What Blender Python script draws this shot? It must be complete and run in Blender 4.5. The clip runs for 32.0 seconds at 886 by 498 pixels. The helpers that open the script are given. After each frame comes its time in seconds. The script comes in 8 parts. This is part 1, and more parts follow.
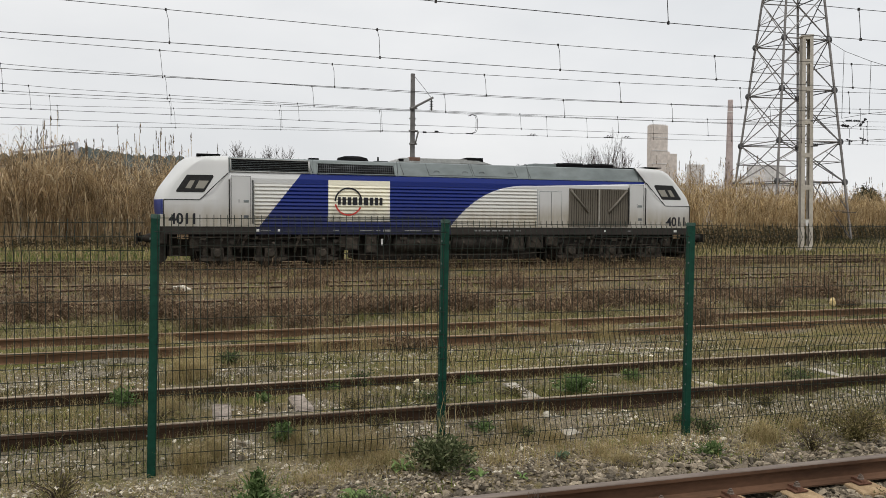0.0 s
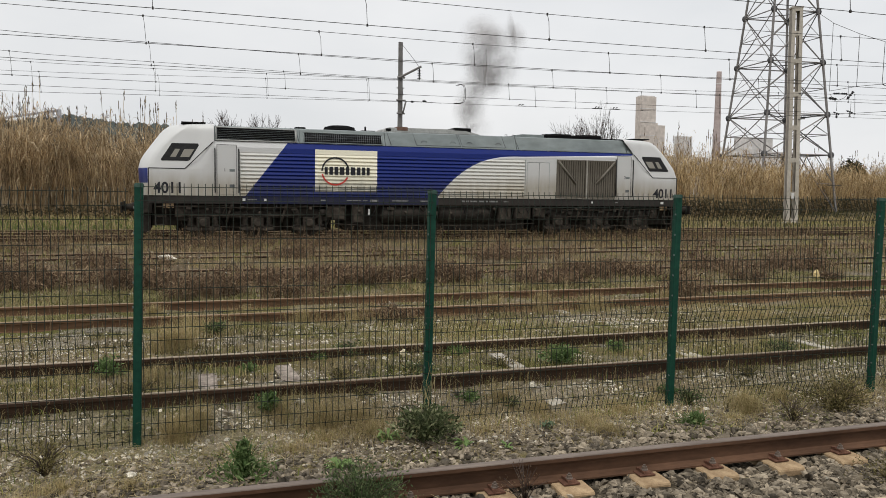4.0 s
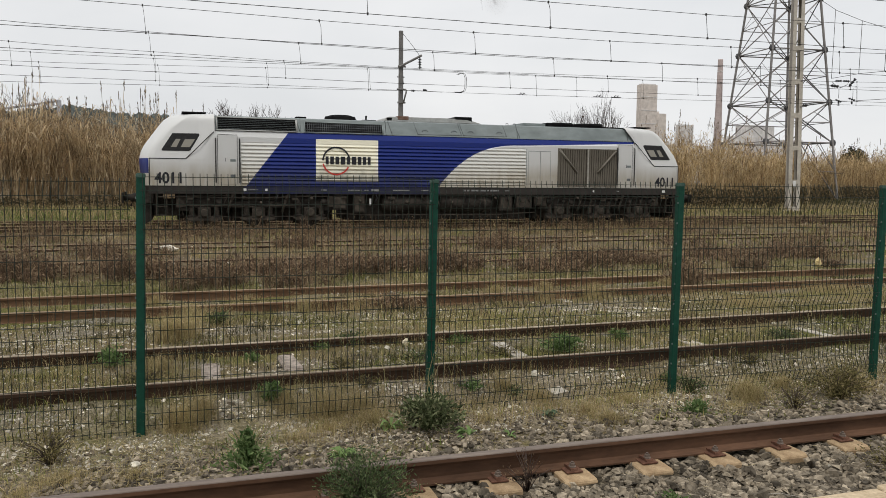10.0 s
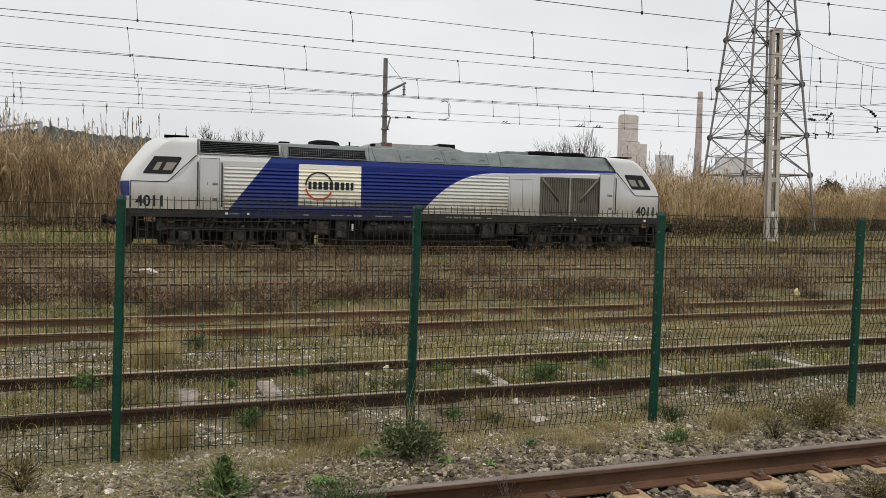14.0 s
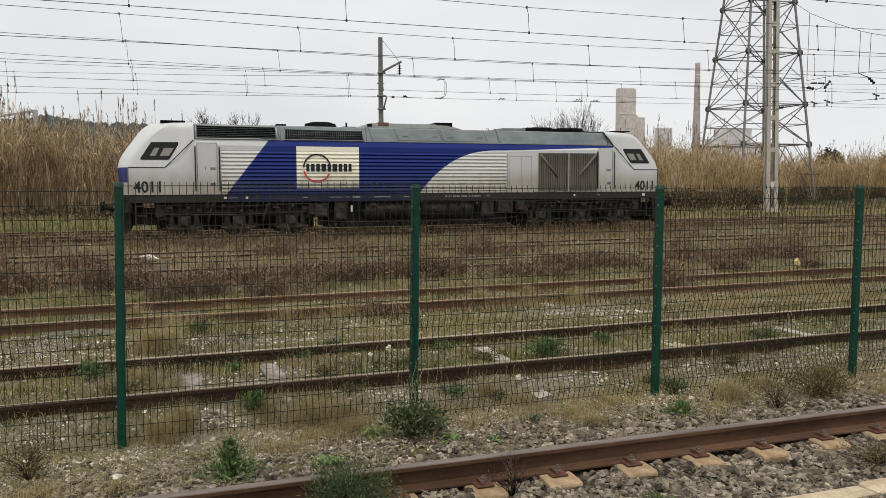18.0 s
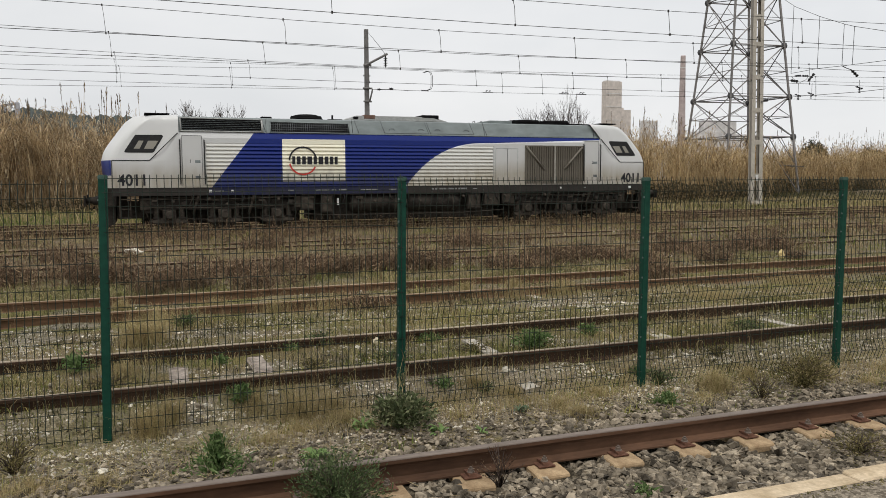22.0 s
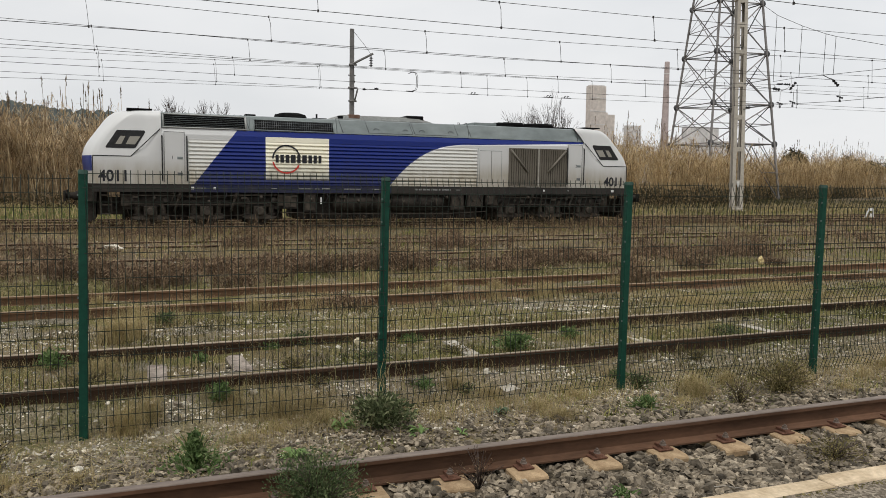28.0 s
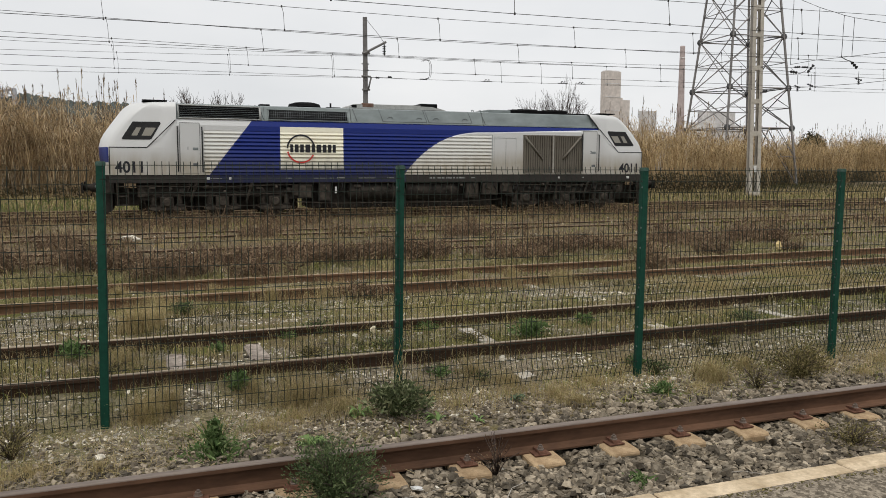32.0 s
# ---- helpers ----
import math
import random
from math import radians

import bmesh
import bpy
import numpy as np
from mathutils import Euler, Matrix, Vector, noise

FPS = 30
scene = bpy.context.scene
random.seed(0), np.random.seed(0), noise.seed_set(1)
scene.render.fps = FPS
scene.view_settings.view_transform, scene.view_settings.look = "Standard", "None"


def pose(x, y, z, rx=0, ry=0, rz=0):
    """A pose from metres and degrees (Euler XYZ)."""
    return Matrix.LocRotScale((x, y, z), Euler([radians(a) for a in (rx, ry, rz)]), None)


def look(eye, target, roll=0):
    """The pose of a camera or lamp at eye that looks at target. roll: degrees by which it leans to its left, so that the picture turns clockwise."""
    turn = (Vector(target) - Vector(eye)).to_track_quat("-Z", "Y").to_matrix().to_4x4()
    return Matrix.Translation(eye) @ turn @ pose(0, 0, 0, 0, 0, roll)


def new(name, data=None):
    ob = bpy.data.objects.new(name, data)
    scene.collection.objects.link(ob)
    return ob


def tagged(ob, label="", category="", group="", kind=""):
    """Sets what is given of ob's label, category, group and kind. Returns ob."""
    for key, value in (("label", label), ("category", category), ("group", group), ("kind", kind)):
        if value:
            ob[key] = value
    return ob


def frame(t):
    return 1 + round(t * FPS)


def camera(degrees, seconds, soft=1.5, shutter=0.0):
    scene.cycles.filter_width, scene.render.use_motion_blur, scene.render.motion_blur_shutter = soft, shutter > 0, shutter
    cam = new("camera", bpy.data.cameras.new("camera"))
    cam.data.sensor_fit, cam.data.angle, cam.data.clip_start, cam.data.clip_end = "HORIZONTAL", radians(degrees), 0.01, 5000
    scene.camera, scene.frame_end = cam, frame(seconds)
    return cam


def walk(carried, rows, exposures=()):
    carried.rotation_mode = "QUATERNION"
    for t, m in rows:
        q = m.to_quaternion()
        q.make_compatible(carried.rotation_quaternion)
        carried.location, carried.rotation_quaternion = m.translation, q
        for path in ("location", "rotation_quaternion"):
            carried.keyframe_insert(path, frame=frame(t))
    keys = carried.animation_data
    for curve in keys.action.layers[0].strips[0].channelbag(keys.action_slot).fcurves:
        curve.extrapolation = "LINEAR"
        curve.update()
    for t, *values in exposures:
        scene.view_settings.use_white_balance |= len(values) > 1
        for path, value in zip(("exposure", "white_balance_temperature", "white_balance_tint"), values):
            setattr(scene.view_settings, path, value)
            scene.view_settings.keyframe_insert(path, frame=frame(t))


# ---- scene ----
cam = camera(58.5, 32.0, soft=0.85)
# seconds, eye x y z, yaw, pitch, roll: a hand-held camera on the platform, x runs along the sidings
ROWS = [
    (0.0, -0.005, -0.033, 1.811, -17.95, -2.20, 0.41),
    (0.5, 0.000, -0.040, 1.810, -18.13, -2.39, -0.21),
    (1.0, 0.004, -0.029, 1.811, -19.08, -2.73, 0.15),
    (1.5, 0.009, -0.019, 1.809, -19.21, -3.87, 0.17),
    (2.0, 0.011, -0.022, 1.810, -19.17, -3.52, 0.09),
    (2.5, 0.008, -0.021, 1.811, -19.02, -3.09, 0.38),
    (3.0, 0.014, -0.012, 1.808, -18.76, -3.62, 0.39),
    (3.5, 0.002, -0.017, 1.810, -18.28, -4.07, 0.66),
    (4.0, 0.007, -0.013, 1.811, -18.89, -4.32, 0.76),
    (4.5, 0.007, -0.012, 1.808, -19.42, -4.35, 0.73),
    (6.5, -0.001, -0.007, 1.810, -19.42, -4.32, 0.92),
    (7.0, -0.001, -0.010, 1.811, -19.40, -4.36, 0.92),
    (7.5, -0.000, -0.007, 1.814, -19.40, -4.56, 0.98),
    (8.0, 0.002, -0.004, 1.811, -19.25, -4.63, 1.04),
    (8.5, 0.002, -0.005, 1.811, -19.52, -4.79, 0.92),
    (9.0, 0.008, -0.003, 1.808, -19.97, -5.01, 0.83),
    (9.5, 0.001, -0.003, 1.809, -19.28, -5.30, 0.88),
    (10.0, -0.001, -0.005, 1.809, -18.82, -5.09, 0.55),
    (10.5, -0.004, -0.014, 1.810, -18.37, -5.19, 0.23),
    (11.0, -0.009, -0.013, 1.805, -18.11, -5.45, 0.72),
    (11.5, -0.003, -0.011, 1.805, -18.33, -6.75, 0.12),
    (12.0, 0.001, -0.001, 1.809, -18.92, -6.69, -0.05),
    (12.5, -0.007, -0.004, 1.810, -20.32, -3.00, 0.68),
    (13.0, 0.003, 0.008, 1.800, -20.65, -4.02, 1.19),
    (13.5, 0.005, 0.010, 1.805, -19.19, -4.65, 0.93),
    (14.0, -0.004, 0.006, 1.805, -20.11, -3.14, 1.31),
    (14.5, -0.014, -0.003, 1.807, -19.26, -2.48, 1.49),
    (16.5, 0.009, 0.005, 1.802, -18.96, -3.59, 0.76),
    (17.0, 0.005, 0.005, 1.806, -19.20, -3.78, 0.92),
    (17.5, 0.007, 0.004, 1.802, -19.14, -4.31, 0.66),
    (18.0, 0.004, -0.000, 1.805, -20.10, -4.67, -0.17),
    (18.5, 0.002, -0.002, 1.805, -19.96, -4.14, -0.18),
    (19.0, -0.002, -0.000, 1.803, -19.77, -4.61, 0.10),
    (19.5, -0.003, -0.004, 1.803, -19.06, -4.38, 0.04),
    (20.0, 0.005, -0.007, 1.801, -19.14, -4.85, -0.34),
    (20.5, 0.011, 0.006, 1.802, -19.31, -4.92, -1.16),
    (21.0, 0.009, 0.000, 1.799, -19.77, -4.89, -0.86),
    (21.5, 0.007, 0.010, 1.796, -20.72, -4.44, -0.56),
    (22.0, 0.003, 0.005, 1.800, -21.07, -5.19, -0.25),
    (22.5, -0.003, 0.001, 1.802, -21.81, -4.44, -0.38),
    (23.0, -0.001, 0.000, 1.804, -22.03, -4.62, -0.11),
    (23.5, -0.001, 0.003, 1.801, -21.86, -4.62, 0.47),
    (24.0, 0.000, 0.003, 1.801, -22.00, -4.78, 0.65),
    (24.5, 0.005, 0.005, 1.798, -22.29, -4.92, 0.38),
    (25.0, 0.002, -0.001, 1.799, -22.42, -5.12, 0.23),
    (25.5, 0.000, 0.002, 1.802, -22.48, -5.12, 0.42),
    (27.5, 0.003, 0.001, 1.803, -22.45, -4.86, 0.66),
    (28.0, 0.004, 0.007, 1.799, -22.33, -5.10, 0.77),
    (28.5, 0.007, 0.005, 1.799, -22.22, -5.31, 0.45),
    (29.0, 0.003, 0.001, 1.801, -22.07, -5.31, 0.25),
    (29.5, -0.001, -0.003, 1.803, -22.61, -4.90, 0.56),
    (30.0, -0.003, 0.006, 1.794, -22.81, -5.14, 0.82),
    (30.5, 0.001, 0.005, 1.801, -21.88, -5.75, 0.05),
    (31.0, 0.005, 0.006, 1.800, -21.82, -5.63, -0.15),
    (31.5, -0.003, 0.003, 1.803, -21.52, -5.48, 0.09),
    (32.0, -0.000, -0.000, 1.797, -21.24, -5.97, 0.14),
]


def eye_pose(x, y, z, yaw, pitch, roll):
    a, b = radians(yaw), radians(pitch)
    way = Vector((-math.sin(a) * math.cos(b), math.cos(a) * math.cos(b), math.sin(b)))
    return look((x, y, z), Vector((x, y, z)) + way, roll)


walk(cam, [(r[0], eye_pose(*r[1:])) for r in ROWS])

# ---- light: an overcast winter sky ----
world = bpy.data.worlds.new("overcast_sky")
scene.world = world
world.use_nodes = True
wn, wl = world.node_tree.nodes, world.node_tree.links
wn.clear()
SUN_EL, SUN_ROT = radians(62), radians(150)
w_out = wn.new("ShaderNodeOutputWorld")
w_bg = wn.new("ShaderNodeBackground")
w_sky = wn.new("ShaderNodeTexSky")
w_sky.sky_type, w_sky.sun_disc, w_sky.sun_elevation, w_sky.sun_rotation = "NISHITA", False, SUN_EL, SUN_ROT
w_sky.dust_density, w_sky.air_density = 3.0, 1.0
w_scale = wn.new("ShaderNodeVectorMath")
w_scale.operation = "SCALE"
w_scale.inputs["Scale"].default_value = 0.09
w_sep = wn.new("ShaderNodeSeparateXYZ")
w_side = wn.new("ShaderNodeValToRGB")
for w_stop, (w_pos, w_val) in zip((w_side.color_ramp.elements[0], w_side.color_ramp.elements[1], w_side.color_ramp.elements.new(0.5)), ((0.0, 0.925), (1.0, 1.085), (0.5, 0.955))):
    w_stop.position, w_stop.color = w_pos, (w_val, w_val, w_val, 1)
w_mul = wn.new("ShaderNodeMix")
w_mul.data_type, w_mul.blend_type = "RGBA", "MULTIPLY"
w_mul.inputs["Factor"].default_value = 1.0
w_co = wn.new("ShaderNodeTexCoord")
w_map = wn.new("ShaderNodeMapping")
w_map.inputs["Scale"].default_value = (1.0, 1.0, 2.6)
w_noise = wn.new("ShaderNodeTexNoise")
w_noise.inputs["Scale"].default_value, w_noise.inputs["Detail"].default_value, w_noise.inputs["Roughness"].default_value = 2.2, 6.0, 0.5
w_ramp = wn.new("ShaderNodeValToRGB")
w_ramp.color_ramp.elements[0].position, w_ramp.color_ramp.elements[0].color = 0.30, (0.795, 0.812, 0.832, 1)
w_ramp.color_ramp.elements[1].position, w_ramp.color_ramp.elements[1].color = 0.70, (0.985, 0.985, 0.987, 1)
w_mix = wn.new("ShaderNodeMix")
w_mix.data_type = "RGBA"
w_mix.inputs["Factor"].default_value = 0.93
wl.new(w_co.outputs["Generated"], w_map.inputs["Vector"])
wl.new(w_map.outputs["Vector"], w_noise.inputs["Vector"])
wl.new(w_noise.outputs["Fac"], w_ramp.inputs["Fac"])
wl.new(w_sky.outputs["Color"], w_scale.inputs[0])
wl.new(w_scale.outputs["Vector"], w_mix.inputs["A"])
wl.new(w_ramp.outputs["Color"], w_mix.inputs["B"])
wl.new(w_co.outputs["Generated"], w_sep.inputs[0])
w_rise = wn.new("ShaderNodeMath")
w_rise.operation = "MULTIPLY_ADD"
w_rise.inputs[1].default_value = 1.6
wl.new(w_sep.outputs["Z"], w_rise.inputs[0])
wl.new(w_sep.outputs["X"], w_rise.inputs[2])
wl.new(w_rise.outputs[0], w_side.inputs["Fac"])
wl.new(w_mix.outputs["Result"], w_mul.inputs["A"])
wl.new(w_side.outputs["Color"], w_mul.inputs["B"])
wl.new(w_mul.outputs["Result"], w_bg.inputs["Color"])
w_bg.inputs["Strength"].default_value = 1.0
wl.new(w_bg.outputs["Background"], w_out.inputs["Surface"])

sun_data = bpy.data.lights.new("sun", "SUN")
sun_data.energy, sun_data.angle, sun_data.color = 1.5, radians(12), (1.0, 0.96, 0.9)
sun = new("sun", sun_data)
sun.matrix_basis = look((0, 0, 60), (19, 22, 0))


# ---- materials ----
def tree(name):
    m = bpy.data.materials.new(name)
    m.use_nodes = True
    n, l = m.node_tree.nodes, m.node_tree.links
    return m, n, l, n["Principled BSDF"]


def noise_node(n, l, vec, scale, detail=5.0, rough=0.6, stretch=None):
    t = n.new("ShaderNodeTexNoise")
    t.inputs["Scale"].default_value, t.inputs["Detail"].default_value, t.inputs["Roughness"].default_value = scale, detail, rough
    if stretch:
        mp = n.new("ShaderNodeMapping")
        mp.inputs["Scale"].default_value = stretch
        l.new(vec, mp.inputs["Vector"])
        vec = mp.outputs["Vector"]
    l.new(vec, t.inputs["Vector"])
    return t.outputs["Fac"]


def ramp_node(n, l, fac, stops):
    r = n.new("ShaderNodeValToRGB")
    e = r.color_ramp.elements
    while len(e) < len(stops):
        e.new(0.5)
    for k, (p, c) in zip(e, stops):
        k.position = p
        k.color = (*c, 1) if not isinstance(c, float) else (c, c, c, 1)
    l.new(fac, r.inputs["Fac"])
    return r.outputs["Color"]


def mix_node(n, l, fac, a, b, blend="MIX"):
    m = n.new("ShaderNodeMix")
    m.data_type, m.blend_type = "RGBA", blend
    for key, v in (("Factor", fac), ("A", a), ("B", b)):
        if isinstance(v, (int, float)):
            m.inputs[key].default_value = v
        elif isinstance(v, tuple):
            m.inputs[key].default_value = (*v, 1)
        else:
            l.new(v, m.inputs[key])
    return m.outputs["Result"]


def math_node(n, l, op, a, b=0.0, c=0.0, clamp=False):
    m = n.new("ShaderNodeMath")
    m.operation, m.use_clamp = op, clamp
    for i, v in enumerate((a, b, c)):
        if isinstance(v, (int, float)):
            m.inputs[i].default_value = v
        else:
            l.new(v, m.inputs[i])
    return m.outputs[0]


def bump_node(n, l, height, strength, distance, bsdf):
    b = n.new("ShaderNodeBump")
    b.inputs["Strength"].default_value, b.inputs["Distance"].default_value = strength, distance
    l.new(height, b.inputs["Height"])
    l.new(b.outputs["Normal"], bsdf.inputs["Normal"])


def plain(name, c1, c2, scale=6.0, rough=0.8, metal=0.0, bump=0.3, dist=0.01, vary=0.0, by="object", spec=0.3, stretch=None, fine=None):
    """A worn two-tone surface with broad stains, fine grain and, with vary, a tone of its own for each object or loose piece."""
    m, n, l, b = tree(name)
    co = n.new("ShaderNodeTexCoord").outputs["Object"]
    big = noise_node(n, l, co, scale, 5, 0.62, stretch)
    small = noise_node(n, l, co, fine or scale * 9, 3, 0.6, stretch)
    col = mix_node(n, l, ramp_node(n, l, big, [(0.36, 0.0), (0.64, 1.0)]), c1, c2)
    col = mix_node(n, l, 0.55, col, ramp_node(n, l, small, [(0.25, 0.55), (0.75, 1.25)]), "MULTIPLY")
    if vary:
        src = n.new("ShaderNodeObjectInfo").outputs["Random"] if by == "object" else n.new("ShaderNodeNewGeometry").outputs["Random Per Island"]
        col = mix_node(n, l, 1.0, col, ramp_node(n, l, src, [(0.0, 1.0 - vary), (1.0, 1.0 + vary)]), "MULTIPLY")
    l.new(col, b.inputs["Base Color"])
    b.inputs["Roughness"].default_value, b.inputs["Metallic"].default_value = rough, metal
    b.inputs["Specular IOR Level"].default_value = spec
    if bump:
        bump_node(n, l, small, bump, dist, b)
    return m


def leafy(name, stops, rough=0.75, trans=0.25, blotch=(0.3, 0.6, 0.7, 1.3)):
    """Foliage and straw: one of several tones for each loose blade."""
    m, n, l, b = tree(name)
    r = n.new("ShaderNodeNewGeometry").outputs["Random Per Island"]
    co = n.new("ShaderNodeTexCoord").outputs["Object"]
    col = ramp_node(n, l, r, stops)
    col = mix_node(n, l, 0.6, col, ramp_node(n, l, noise_node(n, l, co, 0.7, 3), [(blotch[0], blotch[1]), (blotch[2], blotch[3])]), "MULTIPLY")
    l.new(col, b.inputs["Base Color"])
    b.inputs["Roughness"].default_value = rough
    b.inputs["Specular IOR Level"].default_value = 0.15
    t = n.new("ShaderNodeBsdfTranslucent")
    l.new(col, t.inputs["Color"])
    mx = n.new("ShaderNodeMixShader")
    mx.inputs[0].default_value = trans
    l.new(b.outputs[0], mx.inputs[1])
    l.new(t.outputs[0], mx.inputs[2])
    l.new(mx.outputs[0], n["Material Output"].inputs["Surface"])
    return m


RAIL_RUST = plain("rail_rust", (0.066, 0.034, 0.019), (0.145, 0.078, 0.046), 3, 0.85, 0.1, 0.35, 0.004, stretch=(0.3, 1, 1), fine=30)
RAIL_HEAD = plain("rail_head", (0.125, 0.096, 0.078), (0.225, 0.182, 0.152), 4, 0.6, 0.15, 0.1, 0.002, stretch=(0.15, 1, 1), fine=40)
# dark rust, with the shade on the siding rails' sides put into the tone
OLD_RAIL = plain("old_rail_rust_and_shade", (0.040, 0.022, 0.013), (0.075, 0.042, 0.025), 3, 0.9, 0.0, 0.35, 0.004, stretch=(0.3, 1, 1), fine=30)
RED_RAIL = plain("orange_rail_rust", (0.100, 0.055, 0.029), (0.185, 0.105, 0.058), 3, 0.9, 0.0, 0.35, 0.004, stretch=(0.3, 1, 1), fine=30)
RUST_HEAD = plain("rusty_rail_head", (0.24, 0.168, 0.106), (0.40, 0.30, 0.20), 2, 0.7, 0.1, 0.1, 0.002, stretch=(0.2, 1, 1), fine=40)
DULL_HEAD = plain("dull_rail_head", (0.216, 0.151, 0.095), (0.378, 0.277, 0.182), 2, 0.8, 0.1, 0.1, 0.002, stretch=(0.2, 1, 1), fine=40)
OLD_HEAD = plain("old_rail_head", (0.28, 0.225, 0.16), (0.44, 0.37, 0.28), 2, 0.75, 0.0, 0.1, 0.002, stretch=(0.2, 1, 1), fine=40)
CLIP_RUST = plain("clip_rust", (0.10, 0.045, 0.028), (0.17, 0.085, 0.055), 20, 0.85, 0.1, 0.3, 0.003)
SLEEPER = plain("tan_concrete", (0.30, 0.205, 0.115), (0.48, 0.35, 0.21), 9, 0.9, 0, 0.5, 0.004, vary=0.12)
OLD_SLEEPER = plain("weathered_concrete", (0.34, 0.31, 0.27), (0.48, 0.45, 0.40), 7, 0.9, 0, 0.5, 0.005, vary=0.12)
STONE = plain("ballast_stone", (0.112, 0.094, 0.070), (0.272, 0.231, 0.172), 5, 0.9, 0, 0.3, 0.004, vary=0.8, by="island")
PALE_STONE = plain("pale_stone", (0.31, 0.285, 0.235), (0.64, 0.60, 0.51), 5, 0.9, 0, 0.3, 0.004, vary=0.45, by="island")
PEBBLE = plain("limestone_chips", (0.30, 0.27, 0.21), (0.68, 0.63, 0.53), 3, 0.9, 0, 0, 0, vary=0.6, by="island")
SLAB = plain("cream_concrete_slab", (0.37, 0.335, 0.275), (0.54, 0.50, 0.43), 9, 0.9, 0, 0.6, 0.006, vary=0.12)
STAINED_SLAB = plain("earth_stained_slab", (0.17, 0.14, 0.115), (0.40, 0.34, 0.29), 9, 0.9, 0, 0.6, 0.006)
SHARD = plain("crushed_ballast", (0.100, 0.082, 0.059), (0.310, 0.260, 0.192), 9, 0.9, 0, 0.4, 0.004, vary=0.7, by="island", fine=60)
GREEN = plain("green_powder_coat", (0.005, 0.045, 0.028), (0.009, 0.062, 0.040), 2.5, 0.6, 0, 0.08, 0.001, spec=0.2)
GREEN_CAP = plain("worn_grey_green_cap", (0.035, 0.085, 0.065), (0.075, 0.13, 0.105), 30, 0.6, 0, 0.1, 0.001)
WIRE = plain("dark_green_wire", (0.012, 0.020, 0.014), (0.022, 0.030, 0.020), 4, 0.55, 0, 0, 0)
CLIP_STEEL = plain("galvanised_clip", (0.10, 0.14, 0.13), (0.18, 0.22, 0.21), 30, 0.4, 0.6, 0, 0)
COPING = plain("cream_coping", (0.40, 0.305, 0.19), (0.62, 0.50, 0.345), 5, 0.9, 0, 0.8, 0.006, vary=0.10, fine=38)
CABLE = plain("overhead_wire", (0.035, 0.033, 0.033), (0.06, 0.055, 0.05), 2, 0.6, 0.4, 0, 0)
MAST = plain("mast_grey_paint", (0.15, 0.145, 0.14), (0.22, 0.21, 0.20), 0.8, 0.75, 0.1, 0.1, 0.003)
# the mast's beige toned down for its webs: their shade is in the colour
MAST_WEB = plain("mast_beige_shaded", (0.26, 0.24, 0.21), (0.35, 0.32, 0.28), 0.8, 0.75, 0.0, 0.1, 0.003)
MAST_PALE = plain("mast_beige_paint", (0.42, 0.385, 0.325), (0.54, 0.50, 0.43), 0.7, 0.75, 0, 0.15, 0.004)
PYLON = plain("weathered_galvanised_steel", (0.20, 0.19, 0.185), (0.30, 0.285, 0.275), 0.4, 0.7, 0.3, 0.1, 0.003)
PYLON_DARK = plain("dark_and_shaded_steel", (0.055, 0.055, 0.06), (0.10, 0.10, 0.10), 0.4, 0.75, 0.2, 0.1, 0.003)
INSUL = plain("dark_insulator", (0.012, 0.012, 0.014), (0.025, 0.025, 0.028), 20, 0.5, 0, 0, 0, spec=0.3)
WHITE_LABEL = plain("white_plate", (0.6, 0.6, 0.58), (0.72, 0.72, 0.7), 12, 0.6, 0, 0, 0)

# dry straw, green weeds, reeds
STRAW = leafy("dry_grass", [(0.0, (0.20, 0.145, 0.070)), (0.4, (0.38, 0.295, 0.145)), (0.75, (0.58, 0.475, 0.265)), (1.0, (0.27, 0.262, 0.088))])
MOSSY = leafy("short_green_grass", [(0.0, (0.085, 0.115, 0.026)), (0.5, (0.185, 0.205, 0.052)), (1.0, (0.40, 0.36, 0.125))])
PALE_MOSS = leafy("pale_mossy_grass", [(0.0, (0.13, 0.135, 0.055)), (0.5, (0.225, 0.215, 0.095)), (1.0, (0.42, 0.37, 0.19))])
BROWN = leafy("dead_brown_weed", [(0.0, (0.062, 0.038, 0.024)), (0.5, (0.135, 0.088, 0.056)), (1.0, (0.38, 0.275, 0.17))], trans=0.15)
OLIVE = leafy("half_dead_olive_leaf", [(0.0, (0.080, 0.070, 0.030)), (0.6, (0.19, 0.165, 0.068)), (1.0, (0.38, 0.31, 0.15))])
MATTED = leafy("matted_olive_growth", [(0.0, (0.030, 0.030, 0.012)), (0.6, (0.070, 0.066, 0.026)), (1.0, (0.16, 0.14, 0.06))])
FAR_STRAW = leafy("brownish_dry_grass", [(0.0, (0.10, 0.067, 0.038)), (0.5, (0.27, 0.195, 0.105)), (0.85, (0.58, 0.465, 0.265)), (1.0, (0.26, 0.24, 0.085))])
WEED = leafy("green_weed", [(0.0, (0.060, 0.108, 0.034)), (0.6, (0.125, 0.195, 0.066)), (1.0, (0.24, 0.31, 0.135))])
SHRUB = leafy("grey_green_leaf", [(0.0, (0.045, 0.072, 0.028)), (0.6, (0.098, 0.138, 0.058)), (1.0, (0.20, 0.235, 0.11))])
DARK_SHRUB = leafy("dark_grey_green_leaf", [(0.0, (0.042, 0.056, 0.024)), (0.6, (0.130, 0.158, 0.072)), (1.0, (0.33, 0.34, 0.19))])
ROSETTE = leafy("fresh_green_leaf", [(0.0, (0.15, 0.25, 0.075)), (1.0, (0.30, 0.40, 0.17))])
